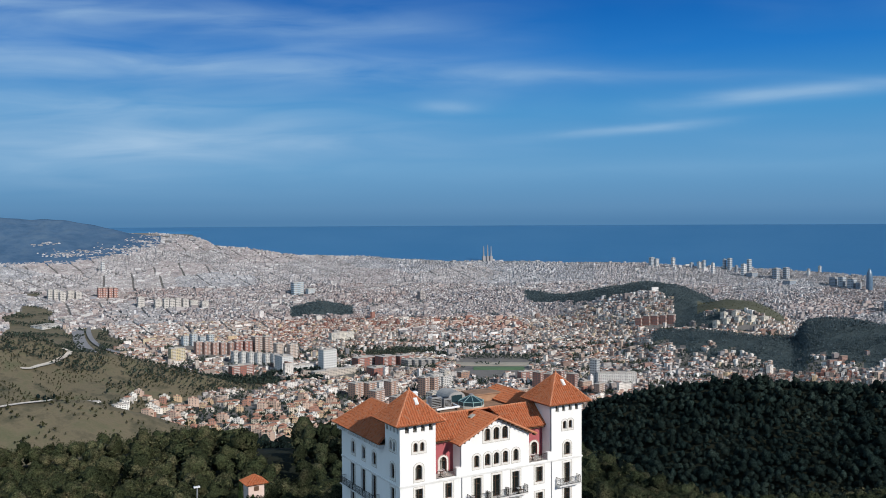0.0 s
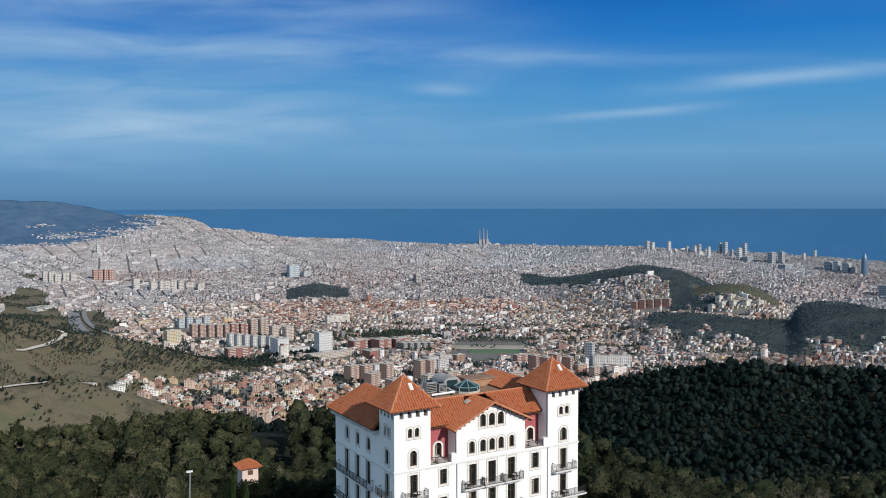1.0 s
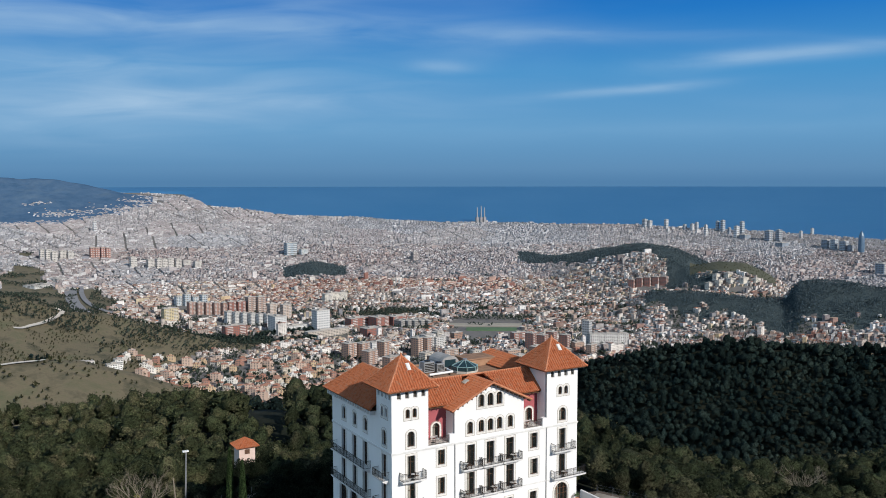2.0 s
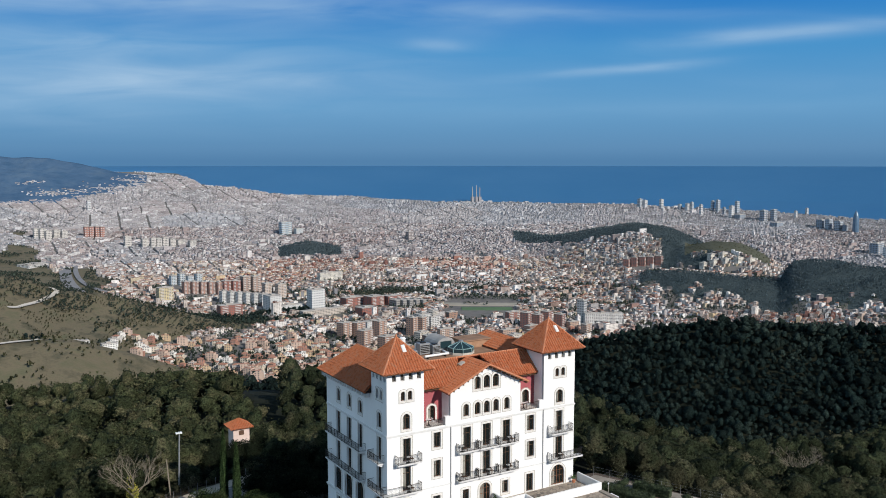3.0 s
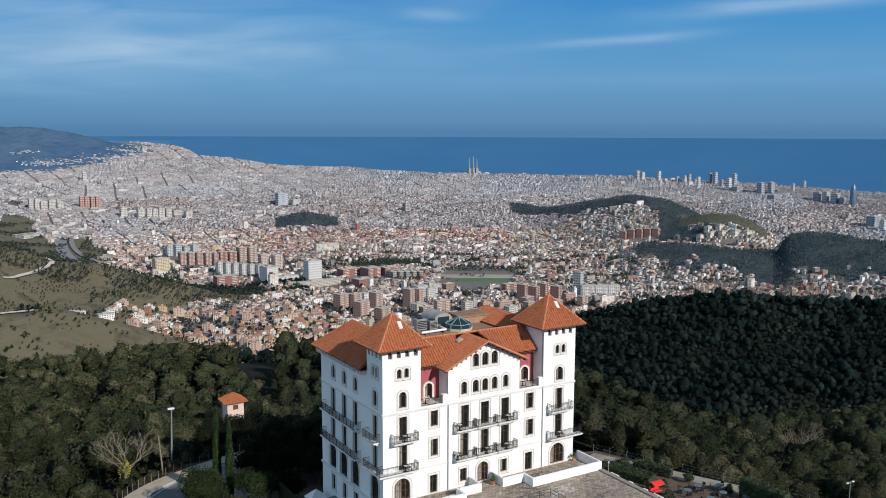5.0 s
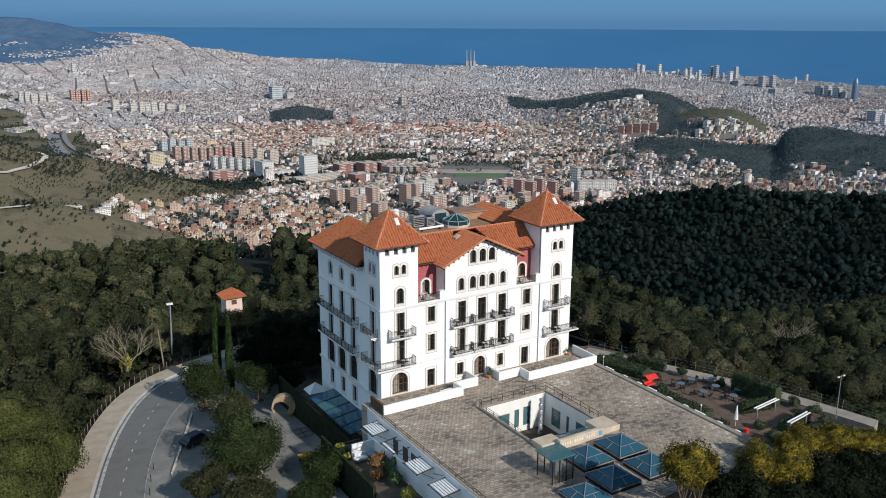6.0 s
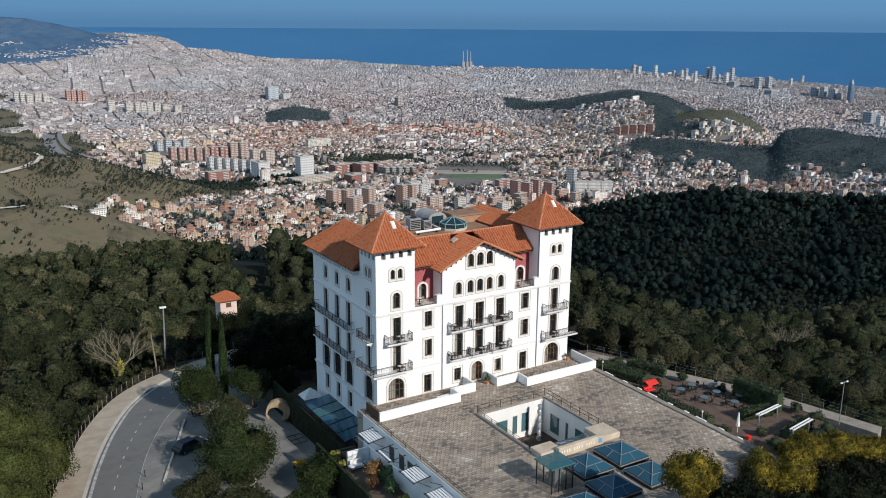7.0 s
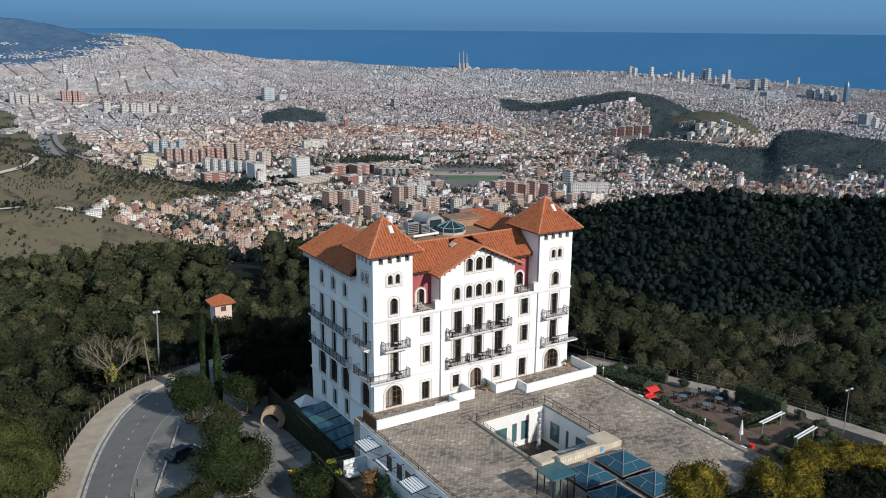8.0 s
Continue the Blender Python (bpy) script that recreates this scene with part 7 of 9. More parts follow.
def town():
    D = districts()
    cen = np.array([q[:2] for q in D])
    cols = [[] for _ in range(9)]
    for k, (cx, cy, t, tint, fill, per) in enumerate(D):
        r0 = float(polar(cx, cy)[0])
        s = float(np.interp(r0, (1300, 2000, 2600, 3200, 3800, 4600), (12.5, 10.6, 9.2, 8.4, 8.6, 9.0)))
        g = np.arange(-340, 340, s)
        U, V = np.meshgrid(g, g)
        iu, iv = np.meshgrid(np.arange(g.size), np.arange(g.size))
        # houses wall to wall along a street, two rows back to back between streets
        V = V * 0.92 + (iv // 2) * s * 0.16
        bend = rng.uniform(-30, 30)
        U = U + bend * np.sin(V / 140)
        x = (cx + U * math.cos(t) - V * math.sin(t)).ravel() + rng.normal(0, s * 0.08, U.size)
        y = (cy + U * math.sin(t) + V * math.cos(t)).ravel() + rng.normal(0, s * 0.08, U.size)
        iu, iv = iu.ravel(), iv.ravel()
        r, a = polar(x, y)
        ok = (np.argmin((x[:, None] - cen[None, :, 0]) ** 2 + (y[:, None] - cen[None, :, 1]) ** 2, axis=1) == k)
        ok &= (iu % (per * 2 + 1) != 0) & (r > 1290) & (r < shore(np.clip(a, -1, 1)) - 14) & (r < 4775) & (np.abs(a) < 0.56) & (rng.random(x.size) < fill)
        x, y, r = x[ok], y[ok], r[ok]
        if not x.size:
            continue
        pp = px_of(x, y)[1]
        ok = (open_land(x, y) < 0.5) & ~((r < 1760) & (pp > 120) & (pp < 590))
        ok &= ~((wobble(x, y, 24, 11) > 0.42) & (r < 2560)) & ~((wobble(x, y, 30, 19) > 0.75) & (r < 3400))
        far_left = (pp < 300) & (r > np.interp(pp, (0, 60, 150, 250, 300), (4230, 4260, 4350, 4520, 4600)))
        ok &= ~far_left | ((wobble(x, y, 38, 17) > -0.3) & (pp > 160))
        for kx, ky, kr in KEPT:
            ok &= (np.abs(x - kx) > kr) | (np.abs(y - ky) > kr)
        x, y, r = x[ok], y[ok], r[ok]
        n = x.size
        h0 = np.interp(r, (1300, 2000, 2600, 3200, 3800, 4600), (6.6, 6.6, 6.0, 4.8, 3.6, 2.9))
        h = h0 * rng.uniform(0.5, 1.5, n) * (1 + 0.3 * wobble(x, y, 85, 9.0))
        slab = (rng.random(n) < (0.035 if fill < 0.9 else 0.012)) & (r > 1500)
        w = np.where(slab, s * rng.uniform(1.5, 3.4, n), s * rng.uniform(0.78, 1.04, n))
        h = np.where(slab, h * rng.uniform(1.5, 2.3, n), h)
        tall = rng.random(n) < 0.02
        h = np.where(tall, h * rng.uniform(1.6, 2.6, n), h)
        hip = np.where((rng.random(n) < np.interp(r, (1300, 1900, 2600, 3200), (0.5, 0.35, 0.18, 0.03))) & ~tall & ~slab, rng.uniform(1.4, 2.6, n), 0)
        for c, q in zip(cols, (x, y, w, s * rng.uniform(0.55, 0.86, n), h, np.full(n, t) + rng.normal(0, 0.05, n), hip, np.full(n, tint), r)):
            c.append(q)
    X, Y, W, Dp, H, ROT, HIP, TINT, RR = (np.concatenate(c) for c in cols)
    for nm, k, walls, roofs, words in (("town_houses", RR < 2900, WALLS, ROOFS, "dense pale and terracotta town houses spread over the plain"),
                                       ("city_houses", (RR >= 2900) & (RR < 3650), FARWALLS, FARROOFS, "close-packed grey and cream city blocks with painted haze on the plain"),
                                       ("shore_houses", RR >= 3650, SHOREWALLS, SHOREROOFS, "close-packed city blocks paled by painted haze, reaching to the shore")):
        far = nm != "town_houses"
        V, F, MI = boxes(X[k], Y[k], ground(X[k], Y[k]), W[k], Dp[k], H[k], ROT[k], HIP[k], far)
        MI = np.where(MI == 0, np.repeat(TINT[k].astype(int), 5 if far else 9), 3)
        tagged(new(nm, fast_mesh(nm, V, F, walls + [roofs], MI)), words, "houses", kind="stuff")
    # stair heads and tanks on the nearer roofs
    near = (RR < 2050) & (HIP == 0)
    x, y, w, h = X[near], Y[near], W[near], H[near]
    k = x.size
    V, F, MI = boxes(x + rng.uniform(-0.2, 0.2, k) * w, y + rng.uniform(-0.2, 0.2, k) * w, ground(x, y) + h + 5.0, w * rng.uniform(0.2, 0.45, k), w * rng.uniform(0.2, 0.4, k), np.full(k, -2.5), ROT[near], np.zeros(k))
    tagged(new("roof_huts", fast_mesh("roof_huts", V, F, [WALLS[0], ROOFS], MI)), "small stair heads on the flat town roofs", "roof huts", kind="stuff")
    # scattered villages on the far coastal foothills
    g = np.random.default_rng(77)
    pxs, rs_ = [], []
    for cp, cr, sp, sr, n in ((50, 4320, 26, 14, 90), (140, 4290, 14, 10, 40), (95, 4360, 30, 12, 50), (10, 4440, 14, 8, 24), (150, 4420, 22, 12, 50), (200, 4560, 22, 14, 70), (230, 4480, 40, 30, 150), (190, 4420, 30, 20, 90), (260, 4630, 28, 22, 150)):
        pxs.append(g.normal(cp, sp, n)), rs_.append(g.normal(cr, sr, n))
    pxs, rr = np.concatenate(pxs), np.concatenate(rs_)
    aa = np.arctan((pxs - 784) / 1585)
    keep = (rr < shore(aa) - 12) & (rr < 4690)
    pxs, rr, aa = pxs[keep], rr[keep], aa[keep]
    x, y = place(rr, aa)
    z = np.where(pxs < 256, np.maximum(far_range(rr, aa, x, y), base_level(rr)), base_level(rr))
    n = x.size
    V, F, MI = boxes(x, y, z, g.uniform(5, 12, n), g.uniform(4, 8, n), g.uniform(1.5, 3, n), g.uniform(0, 0.5, n), np.zeros(n))
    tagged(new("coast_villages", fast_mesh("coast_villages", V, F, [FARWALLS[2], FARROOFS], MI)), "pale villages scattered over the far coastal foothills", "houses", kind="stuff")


town()

# ---- single apartment blocks that stand out ----
TONES = {}


def tone(c, key):
    if key not in TONES:
        TONES[key] = mat(key + "_facade", tuple(v * 0.88 for v in c), c, 0.05, 0.85, 0.05, 0.3)
    return TONES[key]


BALCONY = mat("pale_balcony_front", (0.50, 0.48, 0.46), (0.62, 0.60, 0.57), 0.3, 0.8)
DARKBAND = mat("shaded_window_band", (0.06, 0.065, 0.07), (0.14, 0.14, 0.14), 0.25, 0.4)
PALEBAND = mat("pale_window_band", (0.22, 0.235, 0.25), (0.33, 0.34, 0.35), 0.25, 0.4)
ROOFGREY = mat("pale_flat_roof", (0.34, 0.31, 0.28), (0.48, 0.45, 0.41), 0.05, 0.9)


def block(x, y, w, d, h, c, key, words, rot=0.12, name="apartment_block", floors=0, group=""):
    z = float(ground(x, y))
    t = thing(name, (x, y, z), words, "building", group)
    t.rotation_euler = (0, 0, rot)
    m = tone(c, key)
    n = min(floors or max(3, int(h / 3.4)), 9 if math.hypot(x, y) < 2400 else 6)
    part("wall", Geo().box(-w / 2, w / 2, -d / 2, d / 2, -4, h), m, t)
    part("roof", Geo().soft(-w / 2 - 0.3, w / 2 + 0.3, -d / 2 - 0.3, d / 2 + 0.3, h, h + 0.8, 0.2).box(-w * 0.2, w * 0.1, -d * 0.2, d * 0.2, h + 0.8, h + 3.2), ROOFGREY, t)
    bays = max(3, int(w / 4.2))
    for k in range(n):
        zz, hh = h * (k + 0.30) / n, h / n * 0.46
        g = Geo()
        for i in range(bays):
            u = -w / 2 + w * (i + 0.5) / bays
            g.box(u - w / bays * 0.30, u + w / bays * 0.30, -d / 2 - 0.12, -d / 2 + 0.1, zz, zz + hh)
        for i in range(3):
            v = -d / 2 + d * (i + 0.5) / 3
            for sx in (-1, 1):
                g.box(sx * w / 2 - 0.12, sx * w / 2 + 0.12, v - d * 0.1, v + d * 0.1, zz, zz + hh)
        tagged(part("window_band", g, PALEBAND if key == "white" else DARKBAND, t), kind="stuff")
        if h > 18 and key not in ("white", "villa", "grey", "blue_grey_b"):
            g = Geo()
            for a, b in ((-0.42, -0.16), (0.16, 0.42)):
                g.box(w * a, w * b, -d / 2 - 1.3, -d / 2, zz - h / n * 0.22, zz + h / n * 0.10)
            tagged(part("balcony", g, BALCONY, t), kind="stuff")
    return t


BRICK, WHITE = (0.33, 0.13, 0.10), (0.62, 0.62, 0.61)
block(758, 1850, 36, 26, 52, WHITE, "white", "tall white slab tower rising over the lower town", floors=17)
for k in range(5):
    block(547 + 19 * k, 2238 - 12 * k, 17, 20, 32, (0.43, 0.25, 0.20), "rose", "rose-coloured apartment tower in a close row", group="rose towers")
for x, y in ((639, 2184), (662, 2176)):
    block(x, y, 21, 22, 35, BRICK, "brick", "brick-red apartment tower in a row", group="red towers")
for x, y in ((690, 2178), (714, 2168)):
    block(x, y, 22, 24, 44, (0.42, 0.30, 0.25), "brown", "paired brown apartment tower", group="paired towers")
for x, y in ((722, 2092), (748, 2064)):
    block(x, y, 24, 20, 36, (0.56, 0.45, 0.38), "cream_rose", "cream and rose apartment tower above a white slab row", group="cream towers")
for k in range(6):
    block(598 + 15 * k, 2070 - 17 * k, 16, 18, 30, (0.66, 0.66, 0.65), "pale_white", "white apartment block in a long stepped row", group="white slab row")
block(666, 1900, 30, 40, 38, WHITE, "white", "large white hospital block with rows of windows")
block(706, 1880, 62, 18, 15, WHITE, "white", "low white wing beside a large white block")
block(556, 1884, 54, 22, 27, BRICK, "brick", "brick-red office block with flat roof")
block(474, 2166, 36, 24, 34, (0.64, 0.54, 0.33), "cream", "cream and yellow apartment block")
for k in range(4):
    block(548 + 20 * k, 2384 - 14 * k, 16, 20, 26 + 6 * (k % 2), (0.46, 0.53, 0.58), "pale_blue", "pale blue apartment tower in a cluster", group="pale blue towers")
block(969, 2250, 76, 16, 22, (0.70, 0.66, 0.58), "ivory", "long ivory apartment block in the middle of town")
block(747, 1786, 110, 18, 14, (0.52, 0.46, 0.40), "beige", "long low beige block beside a white tower")
for x, y, w, h in ((681, 1516, 24, 32), (710, 1513, 24, 30), (689, 1436, 26, 29), (749, 1492, 22, 33), (702, 1371, 26, 27), (812, 1467, 15, 38), (830, 1460, 15, 38)):
    block(x, y, w, 20, h, (0.46, 0.29, 0.22), "tan_brick", "tan brick apartment tower with balconies below the wooded slope", rot=0.35, group="tan brick towers")
block(770, 1560, 46, 20, 20, WHITE, "white", "white office block behind tan brick towers")
ers = random.Random(4)
ESTATE = (((0.46, 0.32, 0.25), "tan_brick_b", "tan brick apartment block with pale balconies"), ((0.48, 0.30, 0.25), "rose_b", "rose brick apartment block with pale balconies"), ((0.36, 0.22, 0.16), "brown_b", "brown brick apartment block with pale balconies"),
          ((0.62, 0.57, 0.49), "cream_b", "cream apartment block with pale balconies"), ((0.33, 0.16, 0.13), "dark_brick", "dark brick apartment block with pale balconies"), ((0.60, 0.60, 0.59), "pale_grey", "pale grey apartment block with balconies"))
for x, y in SITES:
    c, key, words = ESTATE[ers.choice((0, 0, 1, 2, 3, 3, 4, 5, 5))]
    block(x, y, ers.uniform(18, 34), ers.uniform(12, 18), ers.uniform(11, 24), c, key, words, rot=ers.choice((0.15, 0.35, 0.0)), group="estate blocks")
for x, y, w, d, h in ((868, 1880, 54, 26, 20), (912, 1846, 40, 34, 24), (962, 1842, 44, 24, 22), (838, 1738, 44, 30, 18)):
    block(x, y, w, d, h, BRICK, "brick", "brick-red school block in a stepped group", rot=0.2, group="school blocks")
for k in range(5):
    t = block(952 + 15 * k, 1818 - 7 * k, 12, 40, 15, (0.30, 0.29, 0.28), "saw_roof", "grey saw-tooth workshop bay beside the school", rot=0.2, name="workshop", floors=3, group="workshop bays")
block(885, 1550, 30, 22, 26, (0.60, 0.58, 0.55), "pale_grey", "pale grey apartment block with balconies")
block(1212, 1402, 15, 17, 50, (0.46, 0.47, 0.48), "grey", "slim grey apartment tower at the hill's foot", rot=0.4)
for k in range(3):
    block(1218 + 26 * k, 1380 - 13 * k, 28, 18, 23, (0.72, 0.70, 0.68), "ivory_white", "long white apartment block at the hill's foot", rot=-0.45, floors=7, group="white blocks at the hill's foot")
for x, y, h in ((1064, 1412, 34), (1084, 1398, 30), (1104, 1392, 36), (1128, 1376, 30)):
    block(x, y, 17, 20, h, (0.36, 0.18, 0.14), "dark_brick", "dark brick apartment tower at the hill's foot", rot=0.4, group="dark brick towers")
for k in range(5):
    block(1742 + 17 * k, 1830 - 16 * k, 17, 18, 24, (0.38, 0.19, 0.16), "dark_brick", "dark brick apartment block on the far hillside", rot=0.4, group="hillside blocks")
for k, (x, y) in enumerate(((1848, 1628), (1868, 1610), (1890, 1588), (1912, 1562), (1936, 1540), (1884, 1634), (1906, 1612))):
    block(x, y, 24, 14, 14, (0.64, 0.58, 0.50), "ivory", "cream terrace block below the bald knoll", rot=0.1, group="knoll terraces")
block(1168, 3138, 44, 24, 46, (0.42, 0.50, 0.56), "blue_grey", "big blue-grey office block on the plain")
block(1212, 3112, 30, 22, 22, (0.52, 0.57, 0.60), "blue_grey_c", "lower pale wing of a big office block")
block(561, 3866, 14, 14, 46, (0.60, 0.62, 0.64), "pale_tower", "lone pale tower on the far plain")
block(1531, 2788, 22, 18, 34, (0.33, 0.29, 0.28), "brown_slab", "dark brown slab tower in the middle of the city")
for x, y, w, h in ((300, 3345, 20, 40), (318, 3330, 20, 42), (336, 3314, 20, 36), (368, 3348, 24, 32), (392, 3330, 20, 30), (620, 3072, 22, 32), (646, 3056, 20, 36), (664, 3052, 20, 34), (684, 3048, 20, 36), (708, 3040, 20, 32), (569, 3110, 22, 38), (735, 3030, 26, 28), (770, 3010, 24, 26)):
    block(x, y, w, 18, h, (0.60, 0.57, 0.53), "cream_far", "pale apartment tower beyond the ring road", group="towers beyond the ring road")
for x, y in ((468, 3342), (484, 3336), (504, 3332), (520, 3322)):
    block(x, y, 15, 18, 40, (0.46, 0.22, 0.17), "red_far", "brick-red apartment tower beyond the ring road", group="red towers beyond the ring road")
for k, (x, y, w, h) in enumerate(((2735, 2817, 22, 40), (2752, 2803, 18, 34), (2785, 2735, 16, 44), (2835, 2673, 15, 24), (2849, 2641, 18, 30), (2864, 2629, 14, 36), (2814, 2531, 14, 46), (2918, 2561, 14, 44), (2923, 2536, 18, 50), (2863, 2409, 20, 52),
                                  (2900, 2480, 12, 30), (2959, 2462, 18, 50), (2914, 2286, 30, 44), (2942, 2260, 24, 46), (3049, 2236, 12, 28), (3138, 2249, 12, 24), (2959, 2052, 34, 34), (2952, 2013, 26, 40), (2951, 1971, 30, 38), (2954, 1945, 20, 26), (2656, 1625, 40, 38), (2616, 1565, 22, 36), (2880, 2380, 40, 18), (2860, 2180, 44, 18))):
    c, key = (((0.40, 0.45, 0.50), "blue_grey_b"), ((0.60, 0.61, 0.62), "pale_tower"), ((0.28, 0.33, 0.39), "slate_tower"))[(0, 1, 1, 0, 1, 0, 1, 0, 0, 1, 2, 0, 2, 2, 1, 1, 2, 0, 0, 2, 2, 1, 2, 2)[k]]
    block(x, y, w, w * 0.7, h, c, key, "slender tower on the skyline by the sea", rot=0.1, name="shore_tower", group="towers by the sea")
z = float(ground(2950, 1899))
bullet = thing("rounded_tower", (2950, 1899, z), "dark blue tower with a rounded top near the shore", "building")
g = Geo()
prof = [(11, -5), (11.5, 25), (11, 50), (9, 66), (5.5, 78), (0.5, 86)]
n = 14
g.add([(r_ * math.cos(k * math.tau / n), r_ * math.sin(k * math.tau / n), zz) for r_, zz in prof for k in range(n)],
      [(i * n + k, i * n + (k + 1) % n, (i + 1) * n + (k + 1) % n, (i + 1) * n + k) for i in range(len(prof) - 1) for k in range(n)])
part("shell", g, mat("blue_cladding", (0.07, 0.13, 0.20), (0.12, 0.19, 0.27), 0.08, 0.35), bullet)
for k, (dx, hh) in enumerate(((-22, 74), (-3, 80), (13, 72))):
    x, y = 2214 + dx * 0.85, 3367 - dx * 0.5
    t = thing("power_station_stack", (x, y, float(ground(x, y))), "tall slim concrete stack of a power station on the shore", "chimney", "three stacks")
    part("stack", Geo().tube((0, 0, -4), (0, 0, hh), 3.6, 1.6, 10), tone((0.34, 0.33, 0.33), "stack"), t)
    part("boiler_house", Geo().box(-7, 7, -5, 5, -4, 26), tone((0.30, 0.29, 0.30), "boiler"), t)


# ---- roads and playing fields on the plain ----
def ribbon(name, pts, width, material, label, category, lift=0.6, n=60, kind="structure"):
    """A road that follows the ground along a smooth line of points."""
    P = np.array(pts, float)
    t = np.linspace(0, len(P) - 1, n)
    i = np.clip(t.astype(int), 0, len(P) - 2)
    f = (t - i)[:, None]
    p0, p1, p2, p3 = P[np.maximum(i - 1, 0)], P[i], P[i + 1], P[np.minimum(i + 2, len(P) - 1)]
    c = 0.5 * (2 * p1 + (p2 - p0) * f + (2 * p0 - 5 * p1 + 4 * p2 - p3) * f ** 2 + (3 * p1 - p0 - 3 * p2 + p3) * f ** 3)
    d = np.gradient(c, axis=0)
    d /= np.linalg.norm(d, axis=1)[:, None]
    nrm = np.stack([-d[:, 1], d[:, 0]], -1)
    v = []
    z = ground(c[:, 0], c[:, 1]) + lift
    for k in (-0.5, -0.17, 0.17, 0.5):
        q = c + nrm * width * k
        v.append(np.column_stack([q, np.maximum(z, ground(q[:, 0], q[:, 1]) + lift * 0.7)]))
    V = np.concatenate(v)
    F = [(k * n + j, k * n + j + 1, (k + 1) * n + j + 1, (k + 1) * n + j) for k in range(3) for j in range(n - 1)]
    return tagged(new(name, fast_mesh(name, V, F, material)), label, category, kind=kind)


FARROAD = mat("far_asphalt", (0.17, 0.17, 0.18), (0.24, 0.24, 0.25), 0.02, 0.9)
ribbon("road_ring", [(330, 2180), (300, 2330), (296, 2560), (326, 2800), (405, 2985), (520, 3110), (640, 3190)], 34, FARROAD, "grey ring road curving through the valley", "road", 3.0)
ribbon("road_slip", [(420, 2200), (350, 2380), (330, 2560), (352, 2790), (420, 2960)], 14, FARROAD, "narrow slip road beside the ring road", "road", 3.4)
ribbon("road_hill", [(78.0, 1660.0), (97.0, 1669.0), (130.0, 1711.0), (156.0, 1754.0), (176.0, 1791.0), (163.0, 1799.0)], 10, CONCRETE, "pale road bending over the bald hillside", "road", 1.2)
ribbon("road_spur", [(-40.0, 800.0), (15.0, 809.0), (43.0, 812.0), (66.0, 826.0)], 5, CONCRETE, "pale road along the spur of the hill", "road", 1.2)
g = Geo()
field = lambda cx, cy, w, d, m, nm, lb: solid(nm, Geo().prism([(cx + u * w * 0.85 + v * d * 0.53, cy - u * w * 0.53 + v * d * 0.85) for u, v in ((-1, -1), (1, -1), (1, 1), (-1, 1))],
                                                              float(ground(cx, cy)) - 3, float(ground(cx, cy)) + 1.2), m, lb, "playing field", kind="structure")
field(1126, 1657, 62, 22, mat("turf", (0.07, 0.13, 0.06), (0.10, 0.17, 0.08), 0.03, 0.9), "playing_field", "green playing field amid the town")
field(1150, 1716, 95, 22, mat("sand_pitch", (0.30, 0.27, 0.22), (0.38, 0.34, 0.28), 0.03, 0.9), "sand_pitch", "grey sand pitch beside a playing field")
for k, (x, y) in enumerate(((222, 2850), (250, 2862), (300, 2955))):
    block(x, y, 34, 60, 7, (0.62, 0.62, 0.60), "shed", "long low white-roofed shed beside the ring road", rot=0.5, name="shed", floors=2, group="white sheds")
for x, y, w in ((174, 1535, 40), (226, 1526, 26), (238, 1552, 14)):
    t = block(x, y, w, 14, 11, (0.78, 0.77, 0.74), "villa", "low white villa at the edge of the suburb", name="villa", floors=3, group="white villas")


# ---- the suburb below the spur: single houses ----
SUBTONES = [tone(c, k) for c, k in (((0.74, 0.71, 0.66), "white_house"), ((0.62, 0.54, 0.44), "cream_house"), ((0.55, 0.41, 0.33), "salmon_house"), ((0.40, 0.215, 0.16), "brick_house"), ((0.54, 0.40, 0.26), "ochre_house"), ((0.66, 0.62, 0.57), "pale_house"))]
SUBWORDS = ("white", "cream", "salmon pink", "brick red", "ochre", "pale grey")
FARTILE = mat("far_tile_roof", (0.28, 0.135, 0.09), (0.38, 0.20, 0.14), 0.15, 0.9)


